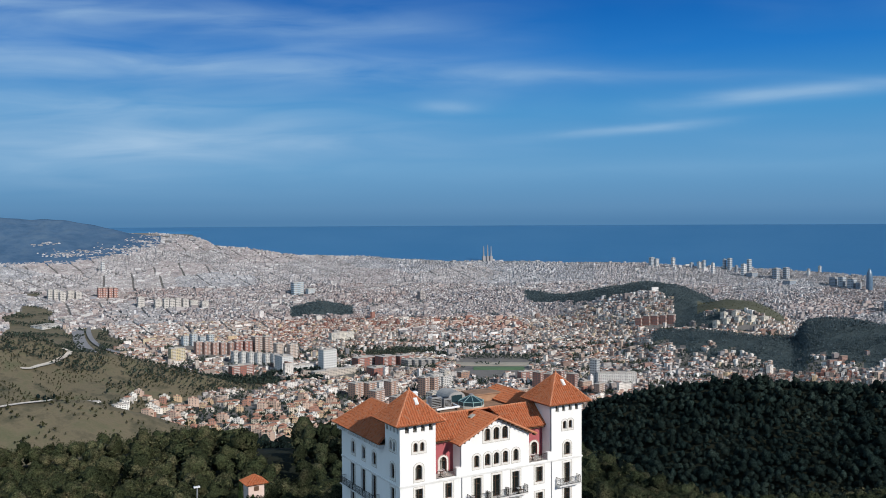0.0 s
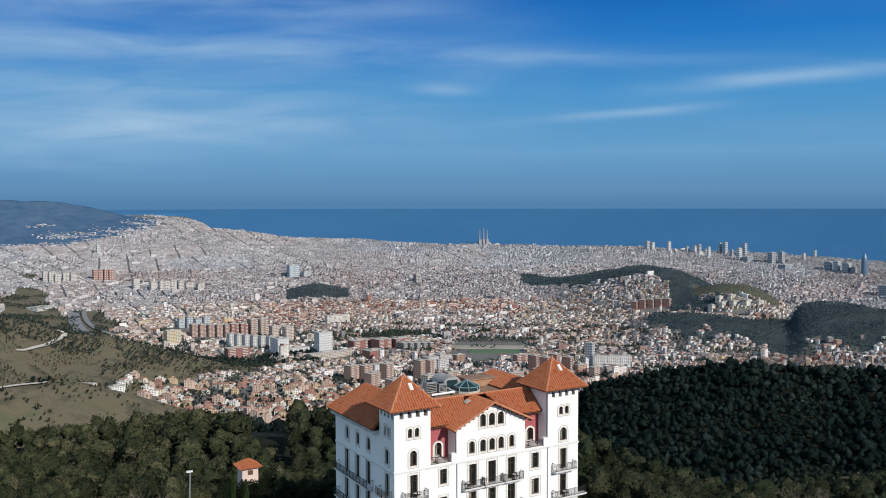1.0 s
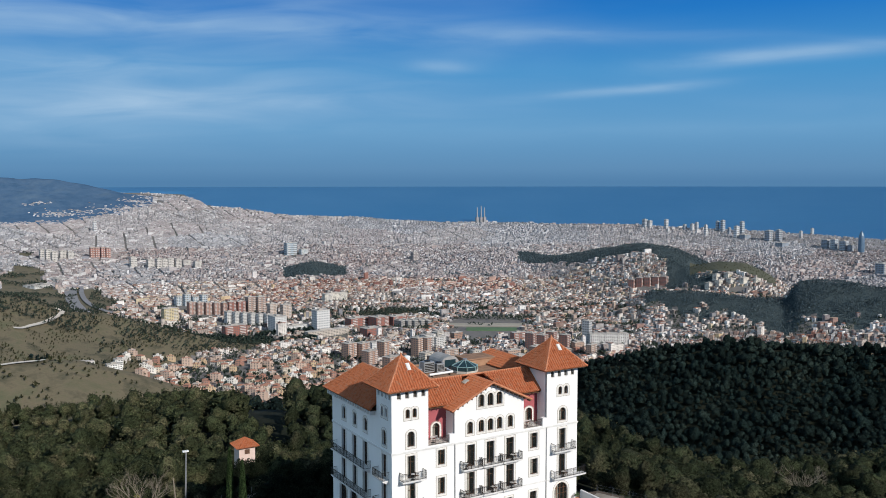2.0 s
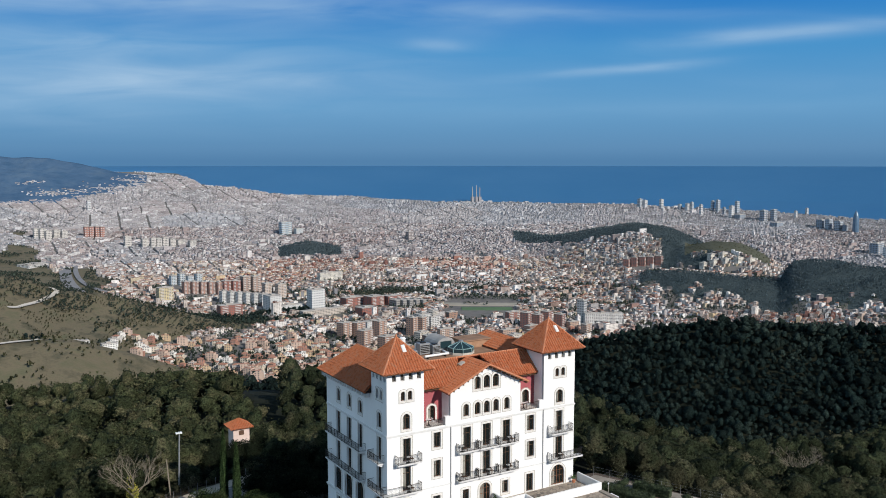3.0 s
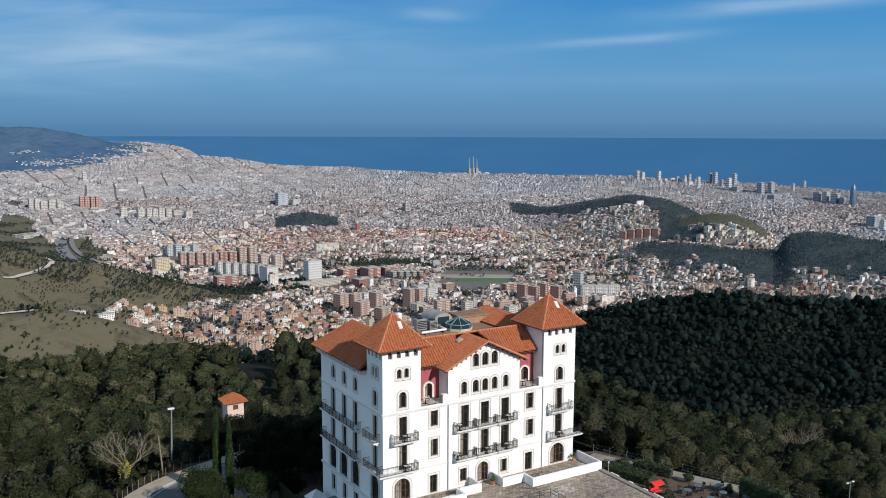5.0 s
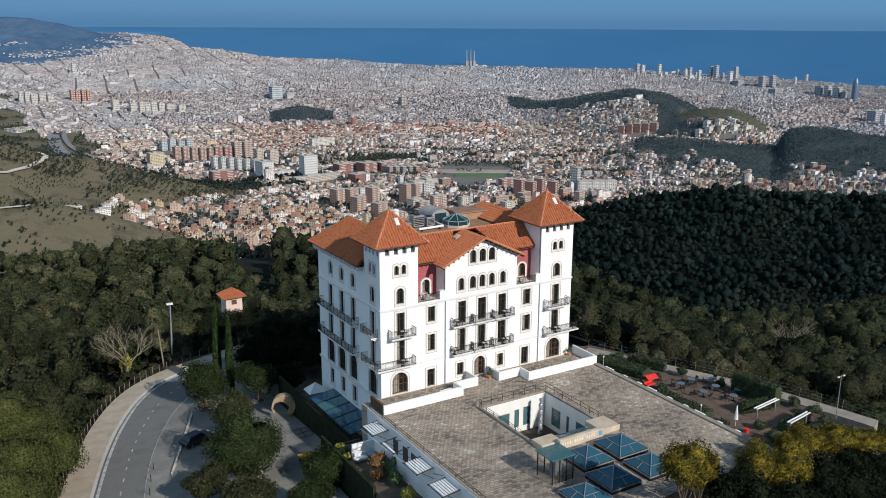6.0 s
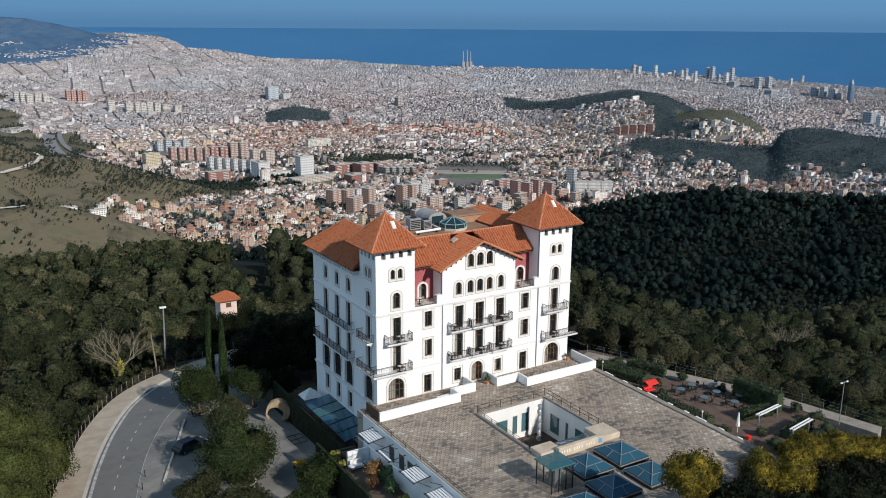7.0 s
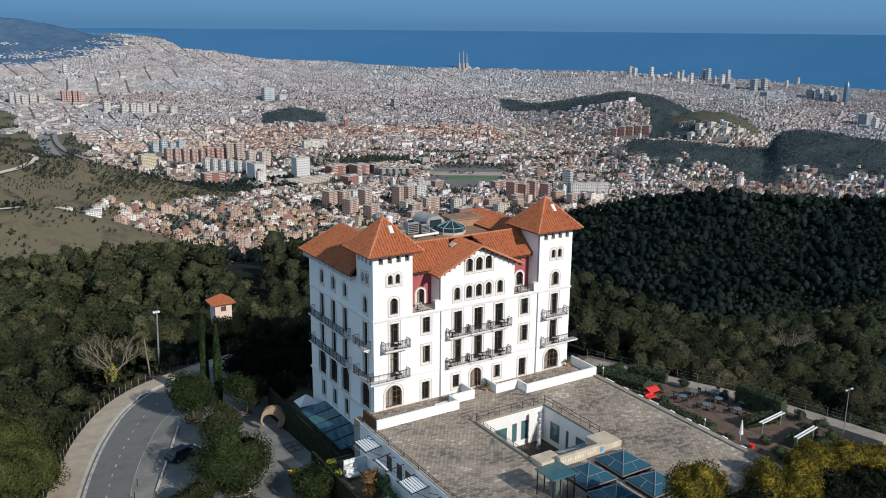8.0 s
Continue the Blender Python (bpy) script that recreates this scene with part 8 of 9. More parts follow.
def house_model(kind, tone_no, seed):
    """One town house with a lower wing, floors of windows and either a tiled or a flat roof."""
    rs = random.Random(seed)
    w, d, n = rs.uniform(10, 16), rs.uniform(9, 13), rs.choice((2, 3, 3, 4, 5))
    h = n * 3.1
    words = f"{SUBWORDS[tone_no]} {'tile-roofed' if kind else 'flat-roofed'} house of {n} floors in the suburb"
    t = thing("suburb_house", (0, 0, -100), words, "house", "suburb houses")
    m = SUBTONES[tone_no]
    part("wall", Geo().box(-w / 2, w / 2, -d / 2, d / 2, -5, h).box(w / 2, w / 2 + rs.uniform(3, 6), -d / 2 + 1, d / 2 - 2, -5, h - 3.1), m, t)
    if kind:
        g = Geo()
        e = 0.6
        c = [(-w / 2 - e, -d / 2 - e, h), (w / 2 + e, -d / 2 - e, h), (w / 2 + e, d / 2 + e, h), (-w / 2 - e, d / 2 + e, h), (-w / 2 + d * 0.4, 0, h + 2.4), (w / 2 - d * 0.4, 0, h + 2.4)]
        g.add(c, [(0, 1, 5, 4), (1, 2, 5), (2, 3, 4, 5), (3, 0, 4), (3, 2, 1, 0)])
        part("roof", g, FARTILE, t)
    else:
        part("roof", Geo().box(-w / 2 + 0.3, w / 2 - 0.3, -d / 2 + 0.3, d / 2 - 0.3, h - 0.6, h + 0.05), ROOFGREY if rs.random() < 0.75 else FARTILE, t)
        part("stair_head", Geo().box(-w * 0.1, w * 0.2, -d * 0.1, d * 0.25, h, h + 2.5), m, t)
    for k in range(n):
        for b in range(3):
            u = -w / 2 + w * (b + 0.5) / 3
            part("window", Geo().box(u - 1.0, u + 1.0, -d / 2 - 0.1, -d / 2 + 0.1, 0.9 + 3.1 * k, 2.5 + 3.1 * k), DARKBAND, t)
    return t


def suburb():
    rs = random.Random(21)
    models = [house_model(k % 2, k % 6, 300 + k) for k in range(12)]
    spots = []
    for _ in range(9000):
        r, a = rs.uniform(1290, 1760), math.atan((rs.uniform(130, 585) - 784) / 1585)
        x, y = place(r, a)
        if any((x - p) ** 2 + (y - q) ** 2 < 15.5 ** 2 for p, q in spots):
            continue
        if float(ground(x, y) - base_level(r)) > 34 or 0.6 < float(wobble(x, y, 42, 5)) or (abs(x - 200) < 60 and abs(y - 1535) < 26):
            continue
        spots.append((x, y))
        if len(spots) >= 230:
            break
    used = set()
    for x, y in spots:
        k = rs.randrange(12)
        m = Matrix.Translation((x, y, float(ground(x, y)))) @ Matrix.Rotation(-0.5 + rs.uniform(-0.5, 0.5), 4, "Z")
        if k not in used:
            used.add(k)
            models[k].matrix_basis = m
        else:
            copy_thing(models[k], m)
    return spots


suburb()

# ---- woods ----
def leaf_mat(name, a, b, c, scale=0.14, amount=0.28, relief=2.4):
    """Foliage: tone by tree, mottled with painted shade in the hollows of its deep rough relief."""
    m = mat(name, a, b, scale, 0.9, 0.0, island=amount, c3=c, gloss=0.05)
    nt = m.node_tree
    bs = nt.nodes["Principled BSDF"]
    src = bs.inputs["Base Color"].links[0].from_socket
    tc = node(nt, "ShaderNodeTexCoord")
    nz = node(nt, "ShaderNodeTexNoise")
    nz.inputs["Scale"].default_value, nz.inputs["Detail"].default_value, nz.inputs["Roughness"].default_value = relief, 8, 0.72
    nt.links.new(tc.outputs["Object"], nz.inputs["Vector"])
    # low noise darkens the colour, like shaded gaps between leaves
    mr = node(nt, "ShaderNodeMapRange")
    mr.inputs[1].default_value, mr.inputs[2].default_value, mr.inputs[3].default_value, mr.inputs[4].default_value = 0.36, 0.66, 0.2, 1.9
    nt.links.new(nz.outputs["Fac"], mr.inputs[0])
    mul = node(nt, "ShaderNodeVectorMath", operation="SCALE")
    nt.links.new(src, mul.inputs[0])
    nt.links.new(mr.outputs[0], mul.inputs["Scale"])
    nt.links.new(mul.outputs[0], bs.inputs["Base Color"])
    bp = node(nt, "ShaderNodeBump")
    bp.inputs["Strength"].default_value, bp.inputs["Distance"].default_value = 1.0, 2.6 / relief
    nt.links.new(nz.outputs["Fac"], bp.inputs["Height"])
    nt.links.new(bp.outputs[0], bs.inputs["Normal"])
    return m


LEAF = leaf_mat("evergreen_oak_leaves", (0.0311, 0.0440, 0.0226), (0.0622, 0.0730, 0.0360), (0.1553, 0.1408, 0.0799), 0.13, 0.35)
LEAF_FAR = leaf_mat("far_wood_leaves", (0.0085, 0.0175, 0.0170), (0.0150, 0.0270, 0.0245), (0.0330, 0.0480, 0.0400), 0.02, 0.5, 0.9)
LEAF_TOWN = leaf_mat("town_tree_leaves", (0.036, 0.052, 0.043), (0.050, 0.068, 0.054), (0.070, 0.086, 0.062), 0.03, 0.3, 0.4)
# pines on the far hills, distance haze put into the leaf colour
PINE_HAZE = leaf_mat("hazed_pine_leaves", (0.056, 0.084, 0.098), (0.074, 0.104, 0.118), (0.098, 0.128, 0.136), 0.02, 0.25, 0.5)
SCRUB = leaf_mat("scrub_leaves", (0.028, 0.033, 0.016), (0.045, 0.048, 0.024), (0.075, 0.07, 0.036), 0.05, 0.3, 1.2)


def scatter(r0, r1, a0, a1, gap, seed, keep):
    """Places on a shaken grid inside a sector, where keep allows."""
    g = np.random.default_rng(seed)
    e = np.linspace(a0, a1, 30)
    ex, ey = place(np.concatenate([np.full(30, r0), np.full(30, r1)]), np.concatenate([e, e]))
    X, Y = np.meshgrid(np.arange(ex.min(), ex.max(), gap), np.arange(ey.min(), ey.max(), gap))
    X[1::2] += gap * 0.5
    x, y = X.ravel() + g.uniform(-0.38, 0.38, X.size) * gap, Y.ravel() + g.uniform(-0.38, 0.38, X.size) * gap
    r, a = polar(x, y)
    k = (r > r0) & (r < r1) & (a > a0) & (a < a1)
    x, y, r, a = x[k], y[k], r[k], a[k]
    k = keep(x, y, r, a)
    return x[k], y[k]


def wood(name, xy, r_lo, r_hi, leaves, size, seed, material, label, sink=0.3, lobes=8, flat=0.85, core=(8, 5)):
    g = np.random.default_rng(seed + 100)
    x, y = xy
    rad = g.uniform(r_lo, r_hi, len(x)) * (1 + 0.25 * wobble(x, y, 25, 5)) * np.where(g.random(len(x)) < 0.14, 1.3, 1.0)
    hgt = rad * g.uniform(flat, flat + 0.55, len(x))
    c = np.stack([x, y, ground(x, y) + hgt * (1 - sink) + rad * 0.35], -1)
    V, F = crowns(c, rad, hgt, leaves, size, seed, core, lobes)
    return tagged(new(name, fast_mesh(name, V, F, material, smooth=True)), label, "trees", kind="stuff")


def own_hill(x, y, r, a):
    d = plateau_gap(x, y)
    kiosk_view = (np.abs((x - 7.6) - (y - 84.5) * 0.31) < 5.5) & (y > 53) & (y < 89)
    bare = np.hypot(x + 20.0, y - 50.0) < 4.0
    bare |= (np.hypot(x - 104, y - 20) < 3.5) | (np.hypot(x - 85.0, y - 50.5) < 4.6) | (np.hypot(x - 80.5, y - 45.8) < 3.6)
    return (d > 3.5) & ~kiosk_view & ~bare


def clear_of_site(x, y):
    """True outside the road, the car park, the terraces and the garden."""
    return ~((x > -36) & (x < 50) & (y > -60) & (y < 20) | (x > -27 + np.clip((y - 20) * 0.42, 0, 14)) & (x < 34) & (y >= 20) & (y < 52))


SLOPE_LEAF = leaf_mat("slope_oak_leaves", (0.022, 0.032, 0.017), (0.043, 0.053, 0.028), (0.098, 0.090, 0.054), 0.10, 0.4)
# darker copy of the oak leaves, shade put into the colour
OAK_SHADED = leaf_mat("shaded_oak_leaves", (0.0109, 0.0178, 0.0108), (0.0220, 0.0300, 0.0164), (0.0597, 0.0619, 0.0366), 0.13, 0.35)
slope_keep = lambda x, y, r, a: own_hill(x, y, r, a) & clear_of_site(x, y) & (x > 30) & ((np.abs((x - 66.0) * 0.723 - (y - 31.0) * 0.69) > 2.8) | (np.abs(x - 66.0) > 6.0))
from_fence = lambda x, y: np.min(np.hypot(x[:, None] - fx[None], y[:, None] - fy[None]), axis=1)
left_keep = lambda x, y, r, a: own_hill(x, y, r, a) & clear_of_site(x, y) & (x <= 30) & (from_fence(x, y) > 4.6)
wood("slope_wood", scatter(90, 190, -0.2, 0.53, 4.4, 1, slope_keep), 2.0, 3.7, 330, 0.19, 21, SLOPE_LEAF, "dark holm oak wood on the side slope", core=(12, 6))
wood("slope_wood", scatter(190, 330, -0.2, 0.53, 4.7, 31, slope_keep), 2.2, 3.9, 70, 0.32, 23, SLOPE_LEAF, "dark holm oak wood on the side slope")
wood("near_wood", scatter(60, 190, -0.54, 0.1, 4.4, 1, left_keep), 1.9, 3.7, 480, 0.17, 11, LEAF, "dense dark evergreen oak wood on the hotel's slope", core=(12, 6))
wood("near_wood", scatter(190, 330, -0.54, 0.1, 4.8, 32, left_keep), 2.2, 4.0, 110, 0.30, 24, LEAF, "dense dark evergreen oak wood on the hotel's slope")
wood("near_wood", scatter(100, 330, -0.54, 0.53, 5.0, 2, lambda x, y, r, a: (plateau_gap(x, y) <= 3.5) & clear_of_site(x, y) & (from_fence(x, y) > 4.6) & ~((x > np.interp(y, fy, fx)) & (y < 57) & (x < 34)) & ~((np.abs((x - 7.6) - (y - 84.5) * 0.31) < 5.5) & (y > 53) & (y < 89))), 2.0, 3.4, 300, 0.21, 12, LEAF, "dark evergreen oaks behind the hotel")
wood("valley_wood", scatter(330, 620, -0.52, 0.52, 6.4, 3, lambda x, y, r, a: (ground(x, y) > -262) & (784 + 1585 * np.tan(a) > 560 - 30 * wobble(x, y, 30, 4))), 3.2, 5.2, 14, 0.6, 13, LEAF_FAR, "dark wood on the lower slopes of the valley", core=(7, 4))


def roadside(x, y, r, a):
    """A band of bushes behind the footway's fence."""
    d = np.min(np.hypot(x[:, None] - fx[None], y[:, None] - fy[None]), axis=1)
    side = (x - np.interp(y, fy, fx)) < 0
    return side & (d > 1.5) & (d < 7.5) & (y > 24) & (y < 60)


wood("roadside_bushes", scatter(70, 190, -0.54, 0.05, 2.0, 41, roadside), 0.6, 1.15, 200, 0.13, 42, LEAF, "tangled dark bushes behind the footway fence")
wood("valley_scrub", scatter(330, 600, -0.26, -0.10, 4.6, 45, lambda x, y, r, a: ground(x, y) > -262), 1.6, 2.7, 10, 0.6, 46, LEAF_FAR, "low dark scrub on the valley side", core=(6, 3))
kiosk_gap = lambda x, y, r, a: (np.abs((x - 7.6) - (y - 84.5) * 0.31) < 7.0) & (y > 56) & (y < 88) & (np.hypot(x - 8.6, y - 84.5) > 3.6)
wood("low_bushes", scatter(120, 200, -0.3, 0.2, 2.2, 43, kiosk_gap), 0.8, 1.4, 90, 0.2, 44, OAK_SHADED, "low dark bushes below the hut")


def ridge_side(x, y, r, a):
    px = 784 + 1585 * np.tan(a)
    return px > 800 + 60 * wobble(x, y, 60, 2)


def left_woods(x, y, r, a):
    """Thickets in the folds of the bald hillside."""
    px = 784 + 1585 * np.tan(a)
    near = np.exp(-((r - 1090) / 70) ** 2) * (px < 330)
    return (px < 520) & ((0.8 * wobble(x, y, 60, 6) + 1.3 * np.exp(-((r - 2010) / 95) ** 2) * (px > 90) + 1.5 * np.exp(-((px - 30) / 60) ** 2 - ((r - 1560) / 110) ** 2) + 1.2 * near + 0.8 * np.exp(-((px - 250) / 90) ** 2 - ((r - 1330) / 50) ** 2)) > 0.78)


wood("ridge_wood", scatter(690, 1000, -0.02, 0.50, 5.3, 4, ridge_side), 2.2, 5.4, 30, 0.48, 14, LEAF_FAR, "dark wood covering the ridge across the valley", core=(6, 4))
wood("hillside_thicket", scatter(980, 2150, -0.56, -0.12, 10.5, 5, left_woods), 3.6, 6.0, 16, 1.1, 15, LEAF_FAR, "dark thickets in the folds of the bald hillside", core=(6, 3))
wood("hillside_scrub", scatter(640, 1950, -0.56, -0.16, 7.5, 6, lambda x, y, r, a: (wobble(x, y, 20, 8) + 0.5 * wobble(x, y, 7, 3) > 0.05) & (ground(x, y) > base_level(r) + 12)), 1.1, 2.9, 5, 0.8, 16, SCRUB, "scattered olive-green bushes on the bald hillside", core=(5, 2))


def town_hills(x, y, r, a):
    px = 784 + 1585 * np.tan(a)
    return town_wood(px, r) & ~bald_knoll(px, r)


def parks(x, y, r, a):
    """Open ground on the plain that is planted with trees."""
    px = 784 + 1585 * np.tan(a)
    return (open_land(x, y) > 0.5) & ~town_wood(px, r) & ~bald_knoll(px, r) & (r > 1300) & (~fields_at(px, r) | (r > 2228) | (wobble(x, y, 16, 6) > 0.72)) & (r < shore(a) - 30) & ~((r < 1800) & (a < -0.1)) & (np.abs(px - np.interp(r, (2300, 2500, 2700, 2900, 3100), (128, 92, 84, 100, 140))) > 14) & ~((px < 140) & (r > 2200) & (wobble(x, y, 42, 4) < -0.05))


wood("town_hill_wood", scatter(2050, 3450, -0.22, 0.50, 6.6, 12, town_hills), 3.8, 5.8, 5, 1.4, 25, PINE_HAZE, "pine woods on the town's hill tops in haze-blue leaves", lobes=3, flat=0.5, core=(5, 2))
wood("park_trees", scatter(1300, 4720, -0.50, 0.50, 9.5, 7, parks), 3.6, 6.0, 6, 1.8, 17, LEAF_TOWN, "dark trees in the parks of the town", lobes=3, flat=0.55, core=(5, 2))
wood("knoll_scrub", scatter(2500, 2800, 0.24, 0.38, 11.0, 14, lambda x, y, r, a: bald_knoll(784 + 1585 * np.tan(a), r)), 1.2, 2.6, 4, 0.9, 27, SCRUB, "low scrub on the bald knoll", lobes=3, core=(5, 2))
wood("street_trees", scatter(1300, 2500, -0.50, 0.50, 9.5, 8, lambda x, y, r, a: (wobble(x, y, 24, 11) > 0.36) & (open_land(x, y) < 0.5)), 3.2, 5.8, 7, 1.6, 18, LEAF_TOWN, "green trees between the town houses", lobes=3, core=(5, 2))
wood("street_trees", scatter(2500, 3600, -0.50, 0.50, 12.0, 10, lambda x, y, r, a: (wobble(x, y, 30, 19) > 0.68) & (open_land(x, y) < 0.5)), 3.0, 5.0, 6, 1.6, 28, PINE_HAZE, "trees in haze-blue leaves between the far city blocks", lobes=3, core=(5, 2))
wood("villa_trees", scatter(2130, 2500, -0.17, 0.06, 9.0, 16, lambda x, y, r, a: (np.exp(-((r - 2330 - (784 + 1585 * np.tan(a) - 660) * 0.2) / 85) ** 2) + 0.45 * wobble(x, y, 30, 2)) > 0.62), 3.0, 5.2, 7, 1.6, 29, LEAF_TOWN, "dark garden trees amid villas", lobes=3, core=(5, 2))
wood("suburb_trees", scatter(1290, 1780, -0.40, -0.11, 13.0, 9, lambda x, y, r, a: (wobble(x, y, 42, 5) > 0.35) | (np.random.default_rng(3).random(x.size) < 0.3)), 2.6, 5.0, 24, 1.2, 19, LEAF_TOWN, "dark garden trees between the suburb's houses", lobes=4, core=(6, 3))

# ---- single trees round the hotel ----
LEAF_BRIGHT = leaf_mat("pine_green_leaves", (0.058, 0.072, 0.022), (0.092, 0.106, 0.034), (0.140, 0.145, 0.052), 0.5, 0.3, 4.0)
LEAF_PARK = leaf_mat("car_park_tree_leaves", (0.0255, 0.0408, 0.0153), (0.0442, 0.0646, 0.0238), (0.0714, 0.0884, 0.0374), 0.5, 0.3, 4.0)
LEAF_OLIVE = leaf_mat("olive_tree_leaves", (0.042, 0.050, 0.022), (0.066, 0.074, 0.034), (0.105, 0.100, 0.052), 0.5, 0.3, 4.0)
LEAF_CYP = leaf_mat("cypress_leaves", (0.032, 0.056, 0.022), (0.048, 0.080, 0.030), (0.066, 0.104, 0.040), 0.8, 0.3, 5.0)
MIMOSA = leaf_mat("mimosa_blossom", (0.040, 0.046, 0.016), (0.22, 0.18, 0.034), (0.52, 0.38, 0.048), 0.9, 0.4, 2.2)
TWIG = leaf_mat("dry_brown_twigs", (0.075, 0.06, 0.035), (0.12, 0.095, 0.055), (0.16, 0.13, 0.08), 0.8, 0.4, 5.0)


def limbs(g, p, d, length, r, depth, rs, spread=0.7):
    """Branches that fork and thin out."""
    q = p + d * length
    g.tube(p, q, r, r * 0.6, 5 if depth < 3 else 6)
    if depth:
        for k in range(3):
            e = (d + Vector((rs.uniform(-1, 1), rs.uniform(-1, 1), rs.uniform(-0.25, 0.7))) * spread).normalized()
            limbs(g, p + d * length * rs.uniform(0.55, 1.0), e, length * rs.uniform(0.55, 0.8), r * 0.55, depth - 1, rs, spread)


def tree(x, y, z, h, r, seed, material, words, leaves=5200, size=0.15, name="tree", group="", trunk=0.16, crown_low=0.35, lobes=13):
    t = thing(name, (x, y, z), words, "tree", group)
    rs = random.Random(seed)
    ch = h * (1 - crown_low) / 2
    cz = h - ch
    part("trunk", Geo().tube((0, 0, -0.6), (0.1, 0.05, cz * 0.55), trunk * 1.25, trunk, 8).tube((0.1, 0.05, cz * 0.55), (0, 0, cz + ch * 0.2), trunk, trunk * 0.5, 8), BARK, t)
    for k in range(5):
        a = k * math.tau / 5 + rs.uniform(-0.3, 0.3)
        g = Geo().tube((0.05, 0.02, cz * rs.uniform(0.5, 0.75)), (math.cos(a) * r * 0.6, math.sin(a) * r * 0.6, cz + ch * rs.uniform(-0.2, 0.4)), trunk * 0.5, trunk * 0.15, 5)
        part("limb", g, BARK, t)
    V, F = crowns(np.array([[0, 0, cz]]), np.array([r]), np.array([ch]), leaves, size, seed, (22, 11), lobes, low=0.75, heart=0.84)
    ob = new("crown", fast_mesh("crown", V, F, material, smooth=True))
    ob.parent = t
    return t


lz = lambda y: float(lot_z(y)) + 0.1
tree(-13.0, 29.1, lz(29), 8.4, 3.2, 41, LEAF_PARK, "round dark green tree in a kerbed bed", 9500, 0.12, group="car park trees", crown_low=-0.12)
tree(-6.3, 26.1, lz(26), 6.9, 3.1, 42, LEAF_PARK, "round dark green tree on a bare trunk in a kerbed bed", 7000, 0.12, group="car park trees", crown_low=0.2)
tree(-12.4, 17.0, lz(17), 6.5, 2.9, 43, LEAF_OLIVE, "olive-green spreading tree on the car park", 7500, 0.12, group="car park trees", crown_low=0.0)
tree(-14.6, 5.4, lz(5), 8.6, 4.6, 44, LEAF_PARK, "large dark green tree in a kerbed bed", 12000, 0.13, group="car park trees", crown_low=-0.1)
tree(-21.0, 1.0, lz(1), 4.6, 2.6, 45, LEAF_OLIVE, "low olive-green tree at the road edge", 5200, 0.12, group="car park trees")
tree(-7.9, -1.2, lz(0), 5.6, 3.0, 46, LEAF_PARK, "bushy dark tree beside the retaining wall", 6500, 0.12, group="car park trees", crown_low=-0.1)
tree(-18.0, -4.6, lz(0), 5.0, 3.0, 53, LEAF_OLIVE, "low olive-green tree at the car park edge", 5200, 0.12, group="car park trees")
tree(-12.0, -8.0, lz(0), 4.6, 2.6, 54, LEAF_PARK, "low olive-green tree at the car park edge", 5200, 0.12, group="car park trees")
for x, y, h, r, s in ((-34.6, 16.2, 9.2, 5.0, 47), (-37.6, 25.0, 12.0, 4.6, 48), (-38.0, 13.0, 11.4, 4.8, 49), (-39.5, 7.0, 10.4, 4.4, 50), (-43.0, 20.0, 11.4, 4.8, 51), (-36.4, 30.5, 8.0, 3.2, 52)):
    tree(x, y, float(ground(x, y)) + 0.8, h, r, s, LEAF_BRIGHT, "bright green pine beside the footway", 9000, 0.13, group="roadside pines", crown_low=0.15)


def cypress(x, y, h, seed):
    z = lz(y)
    t = thing("cypress", (x, y, z), "slim dark green cypress beside the road", "tree", "cypresses")
    part("trunk", Geo().tube((0, 0, -0.4), (0, 0, h * 0.5), 0.13, 0.06, 6), BARK, t)
    g = np.random.default_rng(seed)
    n = 1700
    u = g.random(n) ** 0.85
    rad = 0.66 * np.sin(np.clip(u * 0.92 + 0.08, 0, 1) * math.pi) ** 0.6 * (1 - 0.45 * u)
    a = g.uniform(0, math.tau, n)
    p = np.stack([rad * np.cos(a), rad * np.sin(a), 0.3 + u * (h - 0.3)], -1)
    ax = np.stack([np.cos(a) * 0.35, np.sin(a) * 0.35, np.ones(n)], -1) + g.normal(0, 0.2, (n, 3))
    ax /= np.linalg.norm(ax, axis=1)[:, None]
    b = np.cross(ax, g.normal(0, 1, (n, 3)))
    b /= np.linalg.norm(b, axis=1)[:, None]
    V = np.stack([p - ax * 0.16, p - b * 0.09, p + ax * 0.3, p + b * 0.09], 1).reshape(-1, 3)
    ob = new("crown", fast_mesh("crown", V, np.arange(len(V)).reshape(-1, 4), LEAF_CYP))
    ob.parent = t
    core = Geo()
    for k in range(6):
        f0, f1 = k / 6, (k + 1) / 6
        q = lambda f: max(0.04, 0.62 * math.sin(min(1, f * 0.92 + 0.08) * math.pi) ** 0.6 * (1 - 0.45 * f))
        core.tube((0, 0, 0.3 + f0 * (h - 0.4)), (0, 0, 0.3 + f1 * (h - 0.4)), q(f0), q(f1), 8)
    part("heart", core, LEAF_CYP, t)


cypress(-9.9, 32.9, 13.8, 61)
cypress(-8.8, 30.4, 12.3, 62)


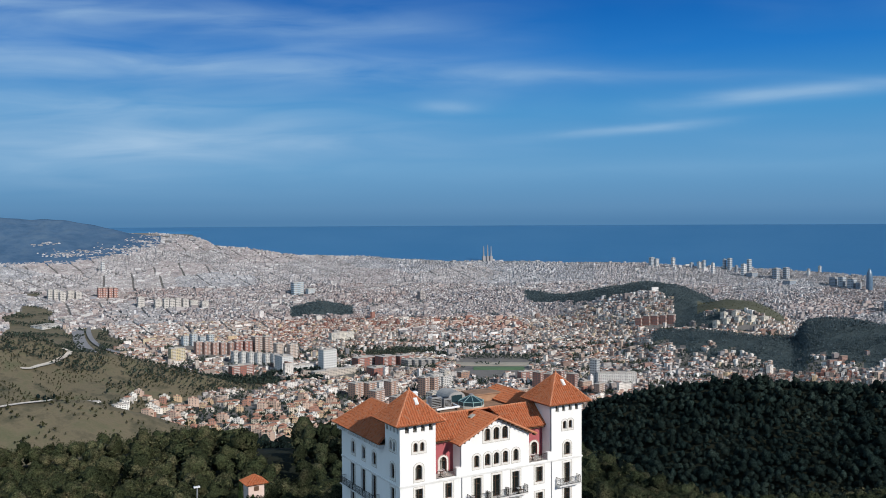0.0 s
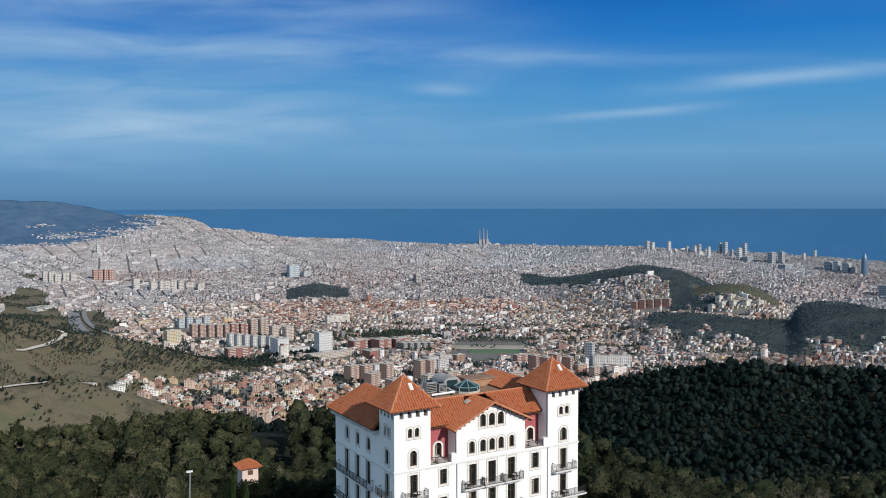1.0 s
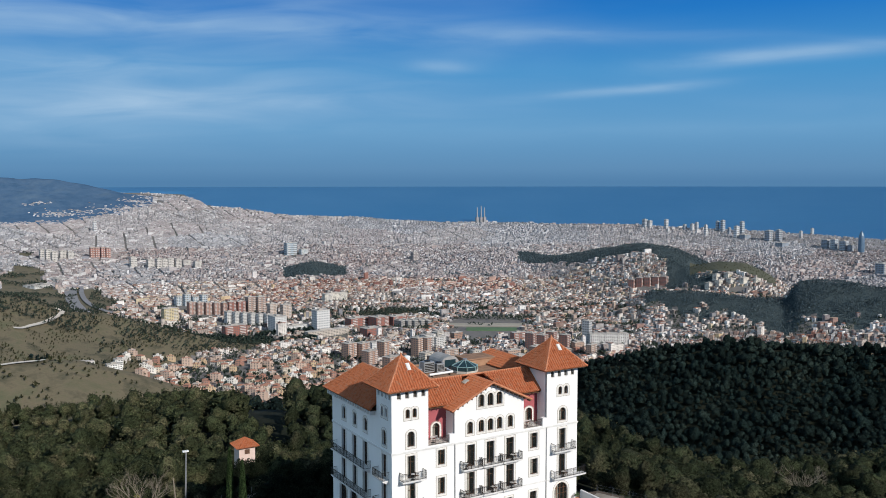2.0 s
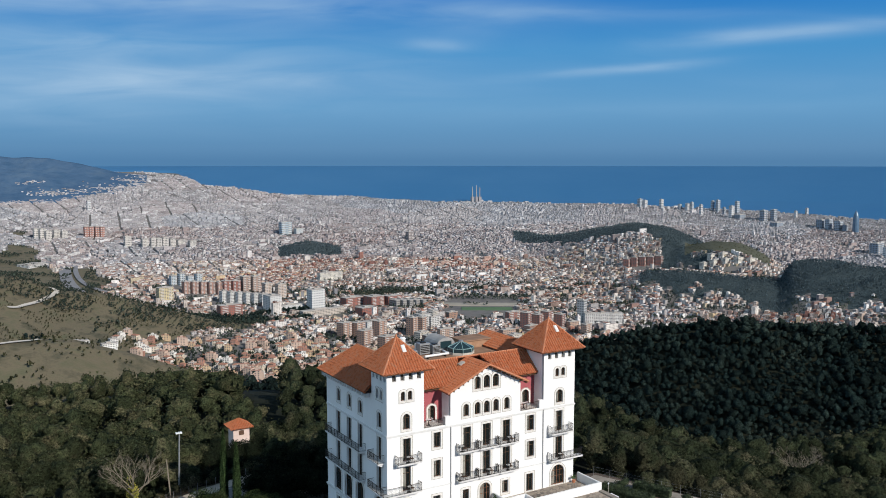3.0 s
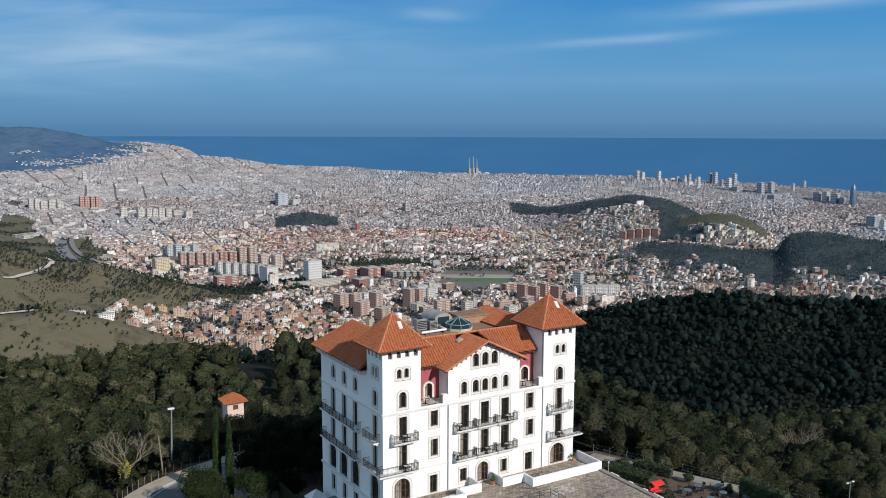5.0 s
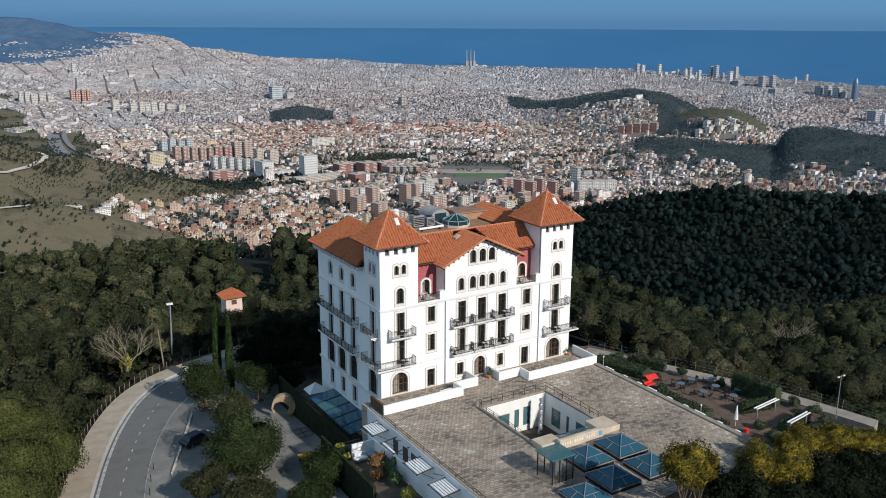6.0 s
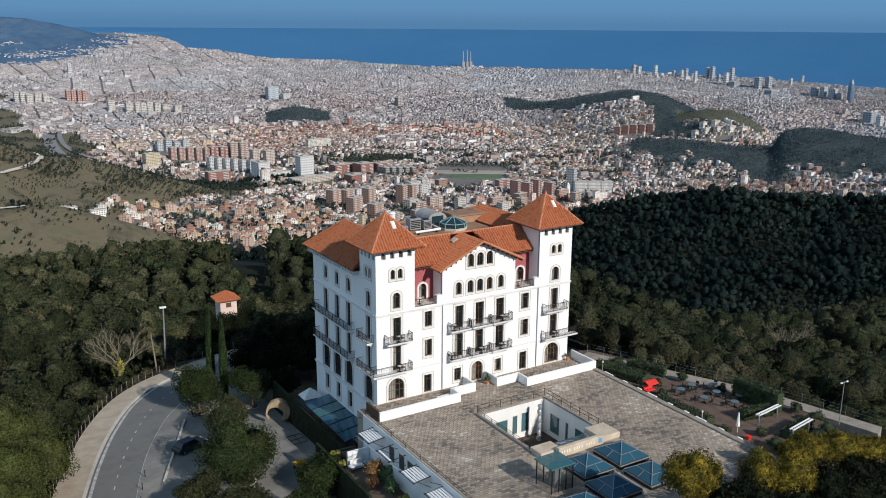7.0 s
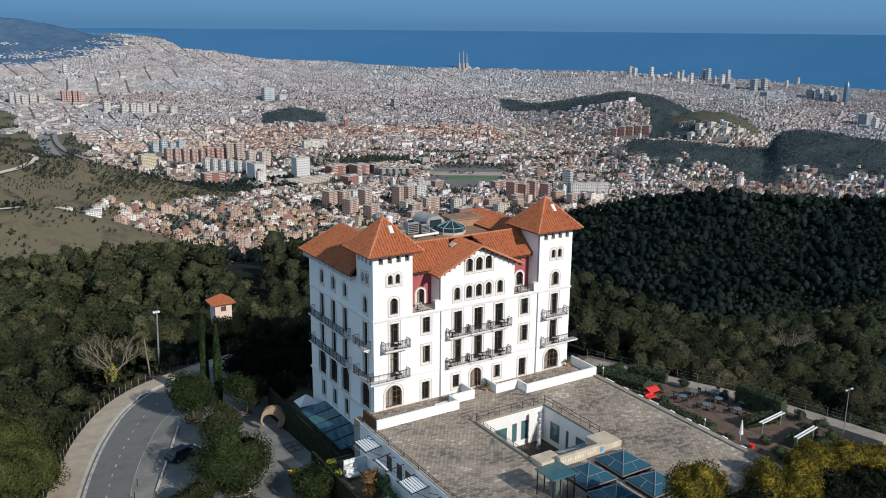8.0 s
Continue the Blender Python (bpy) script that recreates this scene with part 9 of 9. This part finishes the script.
def bare_tree(x, y, z, h, seed, words, spread=0.75, ivy=True):
    t = thing("bare_tree", (x, y, z), words, "tree", "bare trees")
    g, rs = Geo(), random.Random(seed)
    part("trunk", Geo().tube((0, 0, -0.5), (0.15, 0, h * 0.3), 0.24, 0.17, 7), DEADBARK, t)
    for k in range(6):
        a = k * math.tau / 6 + rs.uniform(-0.4, 0.4)
        d = Vector((math.cos(a) * 0.8, math.sin(a) * 0.8, rs.uniform(0.45, 1.1))).normalized()
        limbs(g, Vector((0.12, 0, h * rs.uniform(0.2, 0.32))), d, h * 0.30, 0.11, 4, rs, spread)
    part("branchwork", g, DEADBARK, t)
    if ivy:
        V, F = crowns(np.array([[0, 0, h * 0.28]]), np.array([h * 0.14]), np.array([h * 0.3]), 400, 0.16, seed, core=None, lobes=4)
        ob = new("ivy", fast_mesh("ivy", V, F, YELLOWG))
        ob.parent = t
        tagged(ob, "yellow-green ivy on the trunk")


bare_tree(-19.4, 50.6, float(ground(-19.4, 50.6)) + 0.5, 10.5, 71, "pale leafless tree with ivy by the road fence")
bare_tree(102.4, 18.8, float(ground(102.4, 18.8)) + 1.6, 10.0, 72, "pale leafless tree standing out of the dark wood", ivy=False)
bare_tree(-48.0, 62.0, float(ground(-48, 62)) + 3.5, 7.0, 73, "pale leafless tree standing out of the dark wood", ivy=False)
for x, y, top, r, low, s in ((10.6, -37.4, 8.3, 2.2, 0.66, 81), (13.0, -37.0, 7.0, 1.7, 0.66, 88), (21.4, -36.6, 5.0, 1.9, 0.6, 82), (24.5, -37.8, 3.9, 2.5, 0.54, 83), (27.4, -36.2, 4.3, 1.9, 0.66, 89), (30.7, -35.4, 4.0, 2.0, 0.68, 84), (34.9, -35.6, 3.0, 2.1, 0.68, 85), (40.9, -35.6, 1.0, 2.2, 0.6, 86), (46.0, -35.8, -0.2, 2.2, 0.6, 87)):
    gz0 = float(ground(x, y))
    tree(x, y, gz0, top - gz0, r, s, MIMOSA, "mimosa tree in yellow blossom below the terrace", 6800, 0.105, "mimosa", "mimosas below the terrace", crown_low=low, lobes=16)
for x, y, top, r, s in ((15.6, -37.6, 6.3, 2.2, 101), (18.6, -37.8, 5.2, 2.0, 111), (18.0, -40.0, 4.2, 2.6, 102), (21.6, -41.0, 3.0, 2.6, 103), (25.6, -41.0, 2.4, 2.6, 109), (29.4, -38.6, 2.4, 2.6, 104), (34.0, -38.4, 1.4, 2.6, 105), (39.0, -38.4, -0.2, 2.6, 106), (31.3, -41.0, 1.0, 2.8, 108), (44.6, -38.6, -1.6, 2.8, 110)):
    gz0 = float(ground(x, y))
    tree(x, y, gz0, top - gz0, r, s, OAK_SHADED, "dark green tree in the shade below the terrace", 4600, 0.15, group="trees below the terrace", crown_low=0.2)
for x, y, s in ((7.4, -37.0, 91), (5.2, -38.6, 92), (11.0, -41.5, 93)):
    tree(x, y, float(ground(x, y)), 9.4, 2.6, s, TWIG, "dry brown leafless shrub below the terrace", 3600, 0.12, "shrub", "dry shrubs", crown_low=0.2, lobes=14)
for x, y, top, r, s in ((6.0, 80.4, -12.7, 2.6, 141), (9.4, 80.0, -12.9, 2.6, 142), (3.0, 81.6, -11.6, 2.6, 143), (12.8, 82.4, -11.6, 2.6, 144), (5.0, 76.6, -14.4, 2.8, 145), (9.8, 76.0, -14.8, 2.8, 146), (1.4, 77.4, -13.4, 2.8, 147), (7.4, 72.4, -16.4, 2.8, 148), (3.0, 72.6, -16.0, 2.8, 149)):
    gz0 = float(ground(x, y)) - 0.3
    tree(x, y, gz0, max(top - gz0, 3.0), r, s, OAK_SHADED, "oak before the hut, its leaves painted shade-dark", 3200, 0.18, group="oaks before the hut", crown_low=-0.1)
for k, (x, y) in enumerate(((-3.4, 36.8), (0.0, 39.2), (3.4, 40.4), (6.8, 41.2), (10.2, 41.8), (13.4, 42.2), (16.6, 42.6))):
    tree(x, y, lz(y) - 0.3, 7.2 + 0.5 * (k % 3), 2.8, 160 + k, OAK_SHADED, "dark holm oak in the hotel's shade", 2600, 0.2, group="shaded oaks", crown_low=0.0)
rs = random.Random(8)
for k in range(16):
    x, y = rs.uniform(-3.0, 16), rs.uniform(24, 41)
    if y > 39.5 + x * 0.3:
        continue
    tree(x, y, lz(y) - 0.3, rs.uniform(5, 8), rs.uniform(2.4, 3.4), 120 + k, OAK_SHADED, "dark holm oak in the hotel's shade", 2600, 0.2, group="shaded oaks", crown_low=0.1)
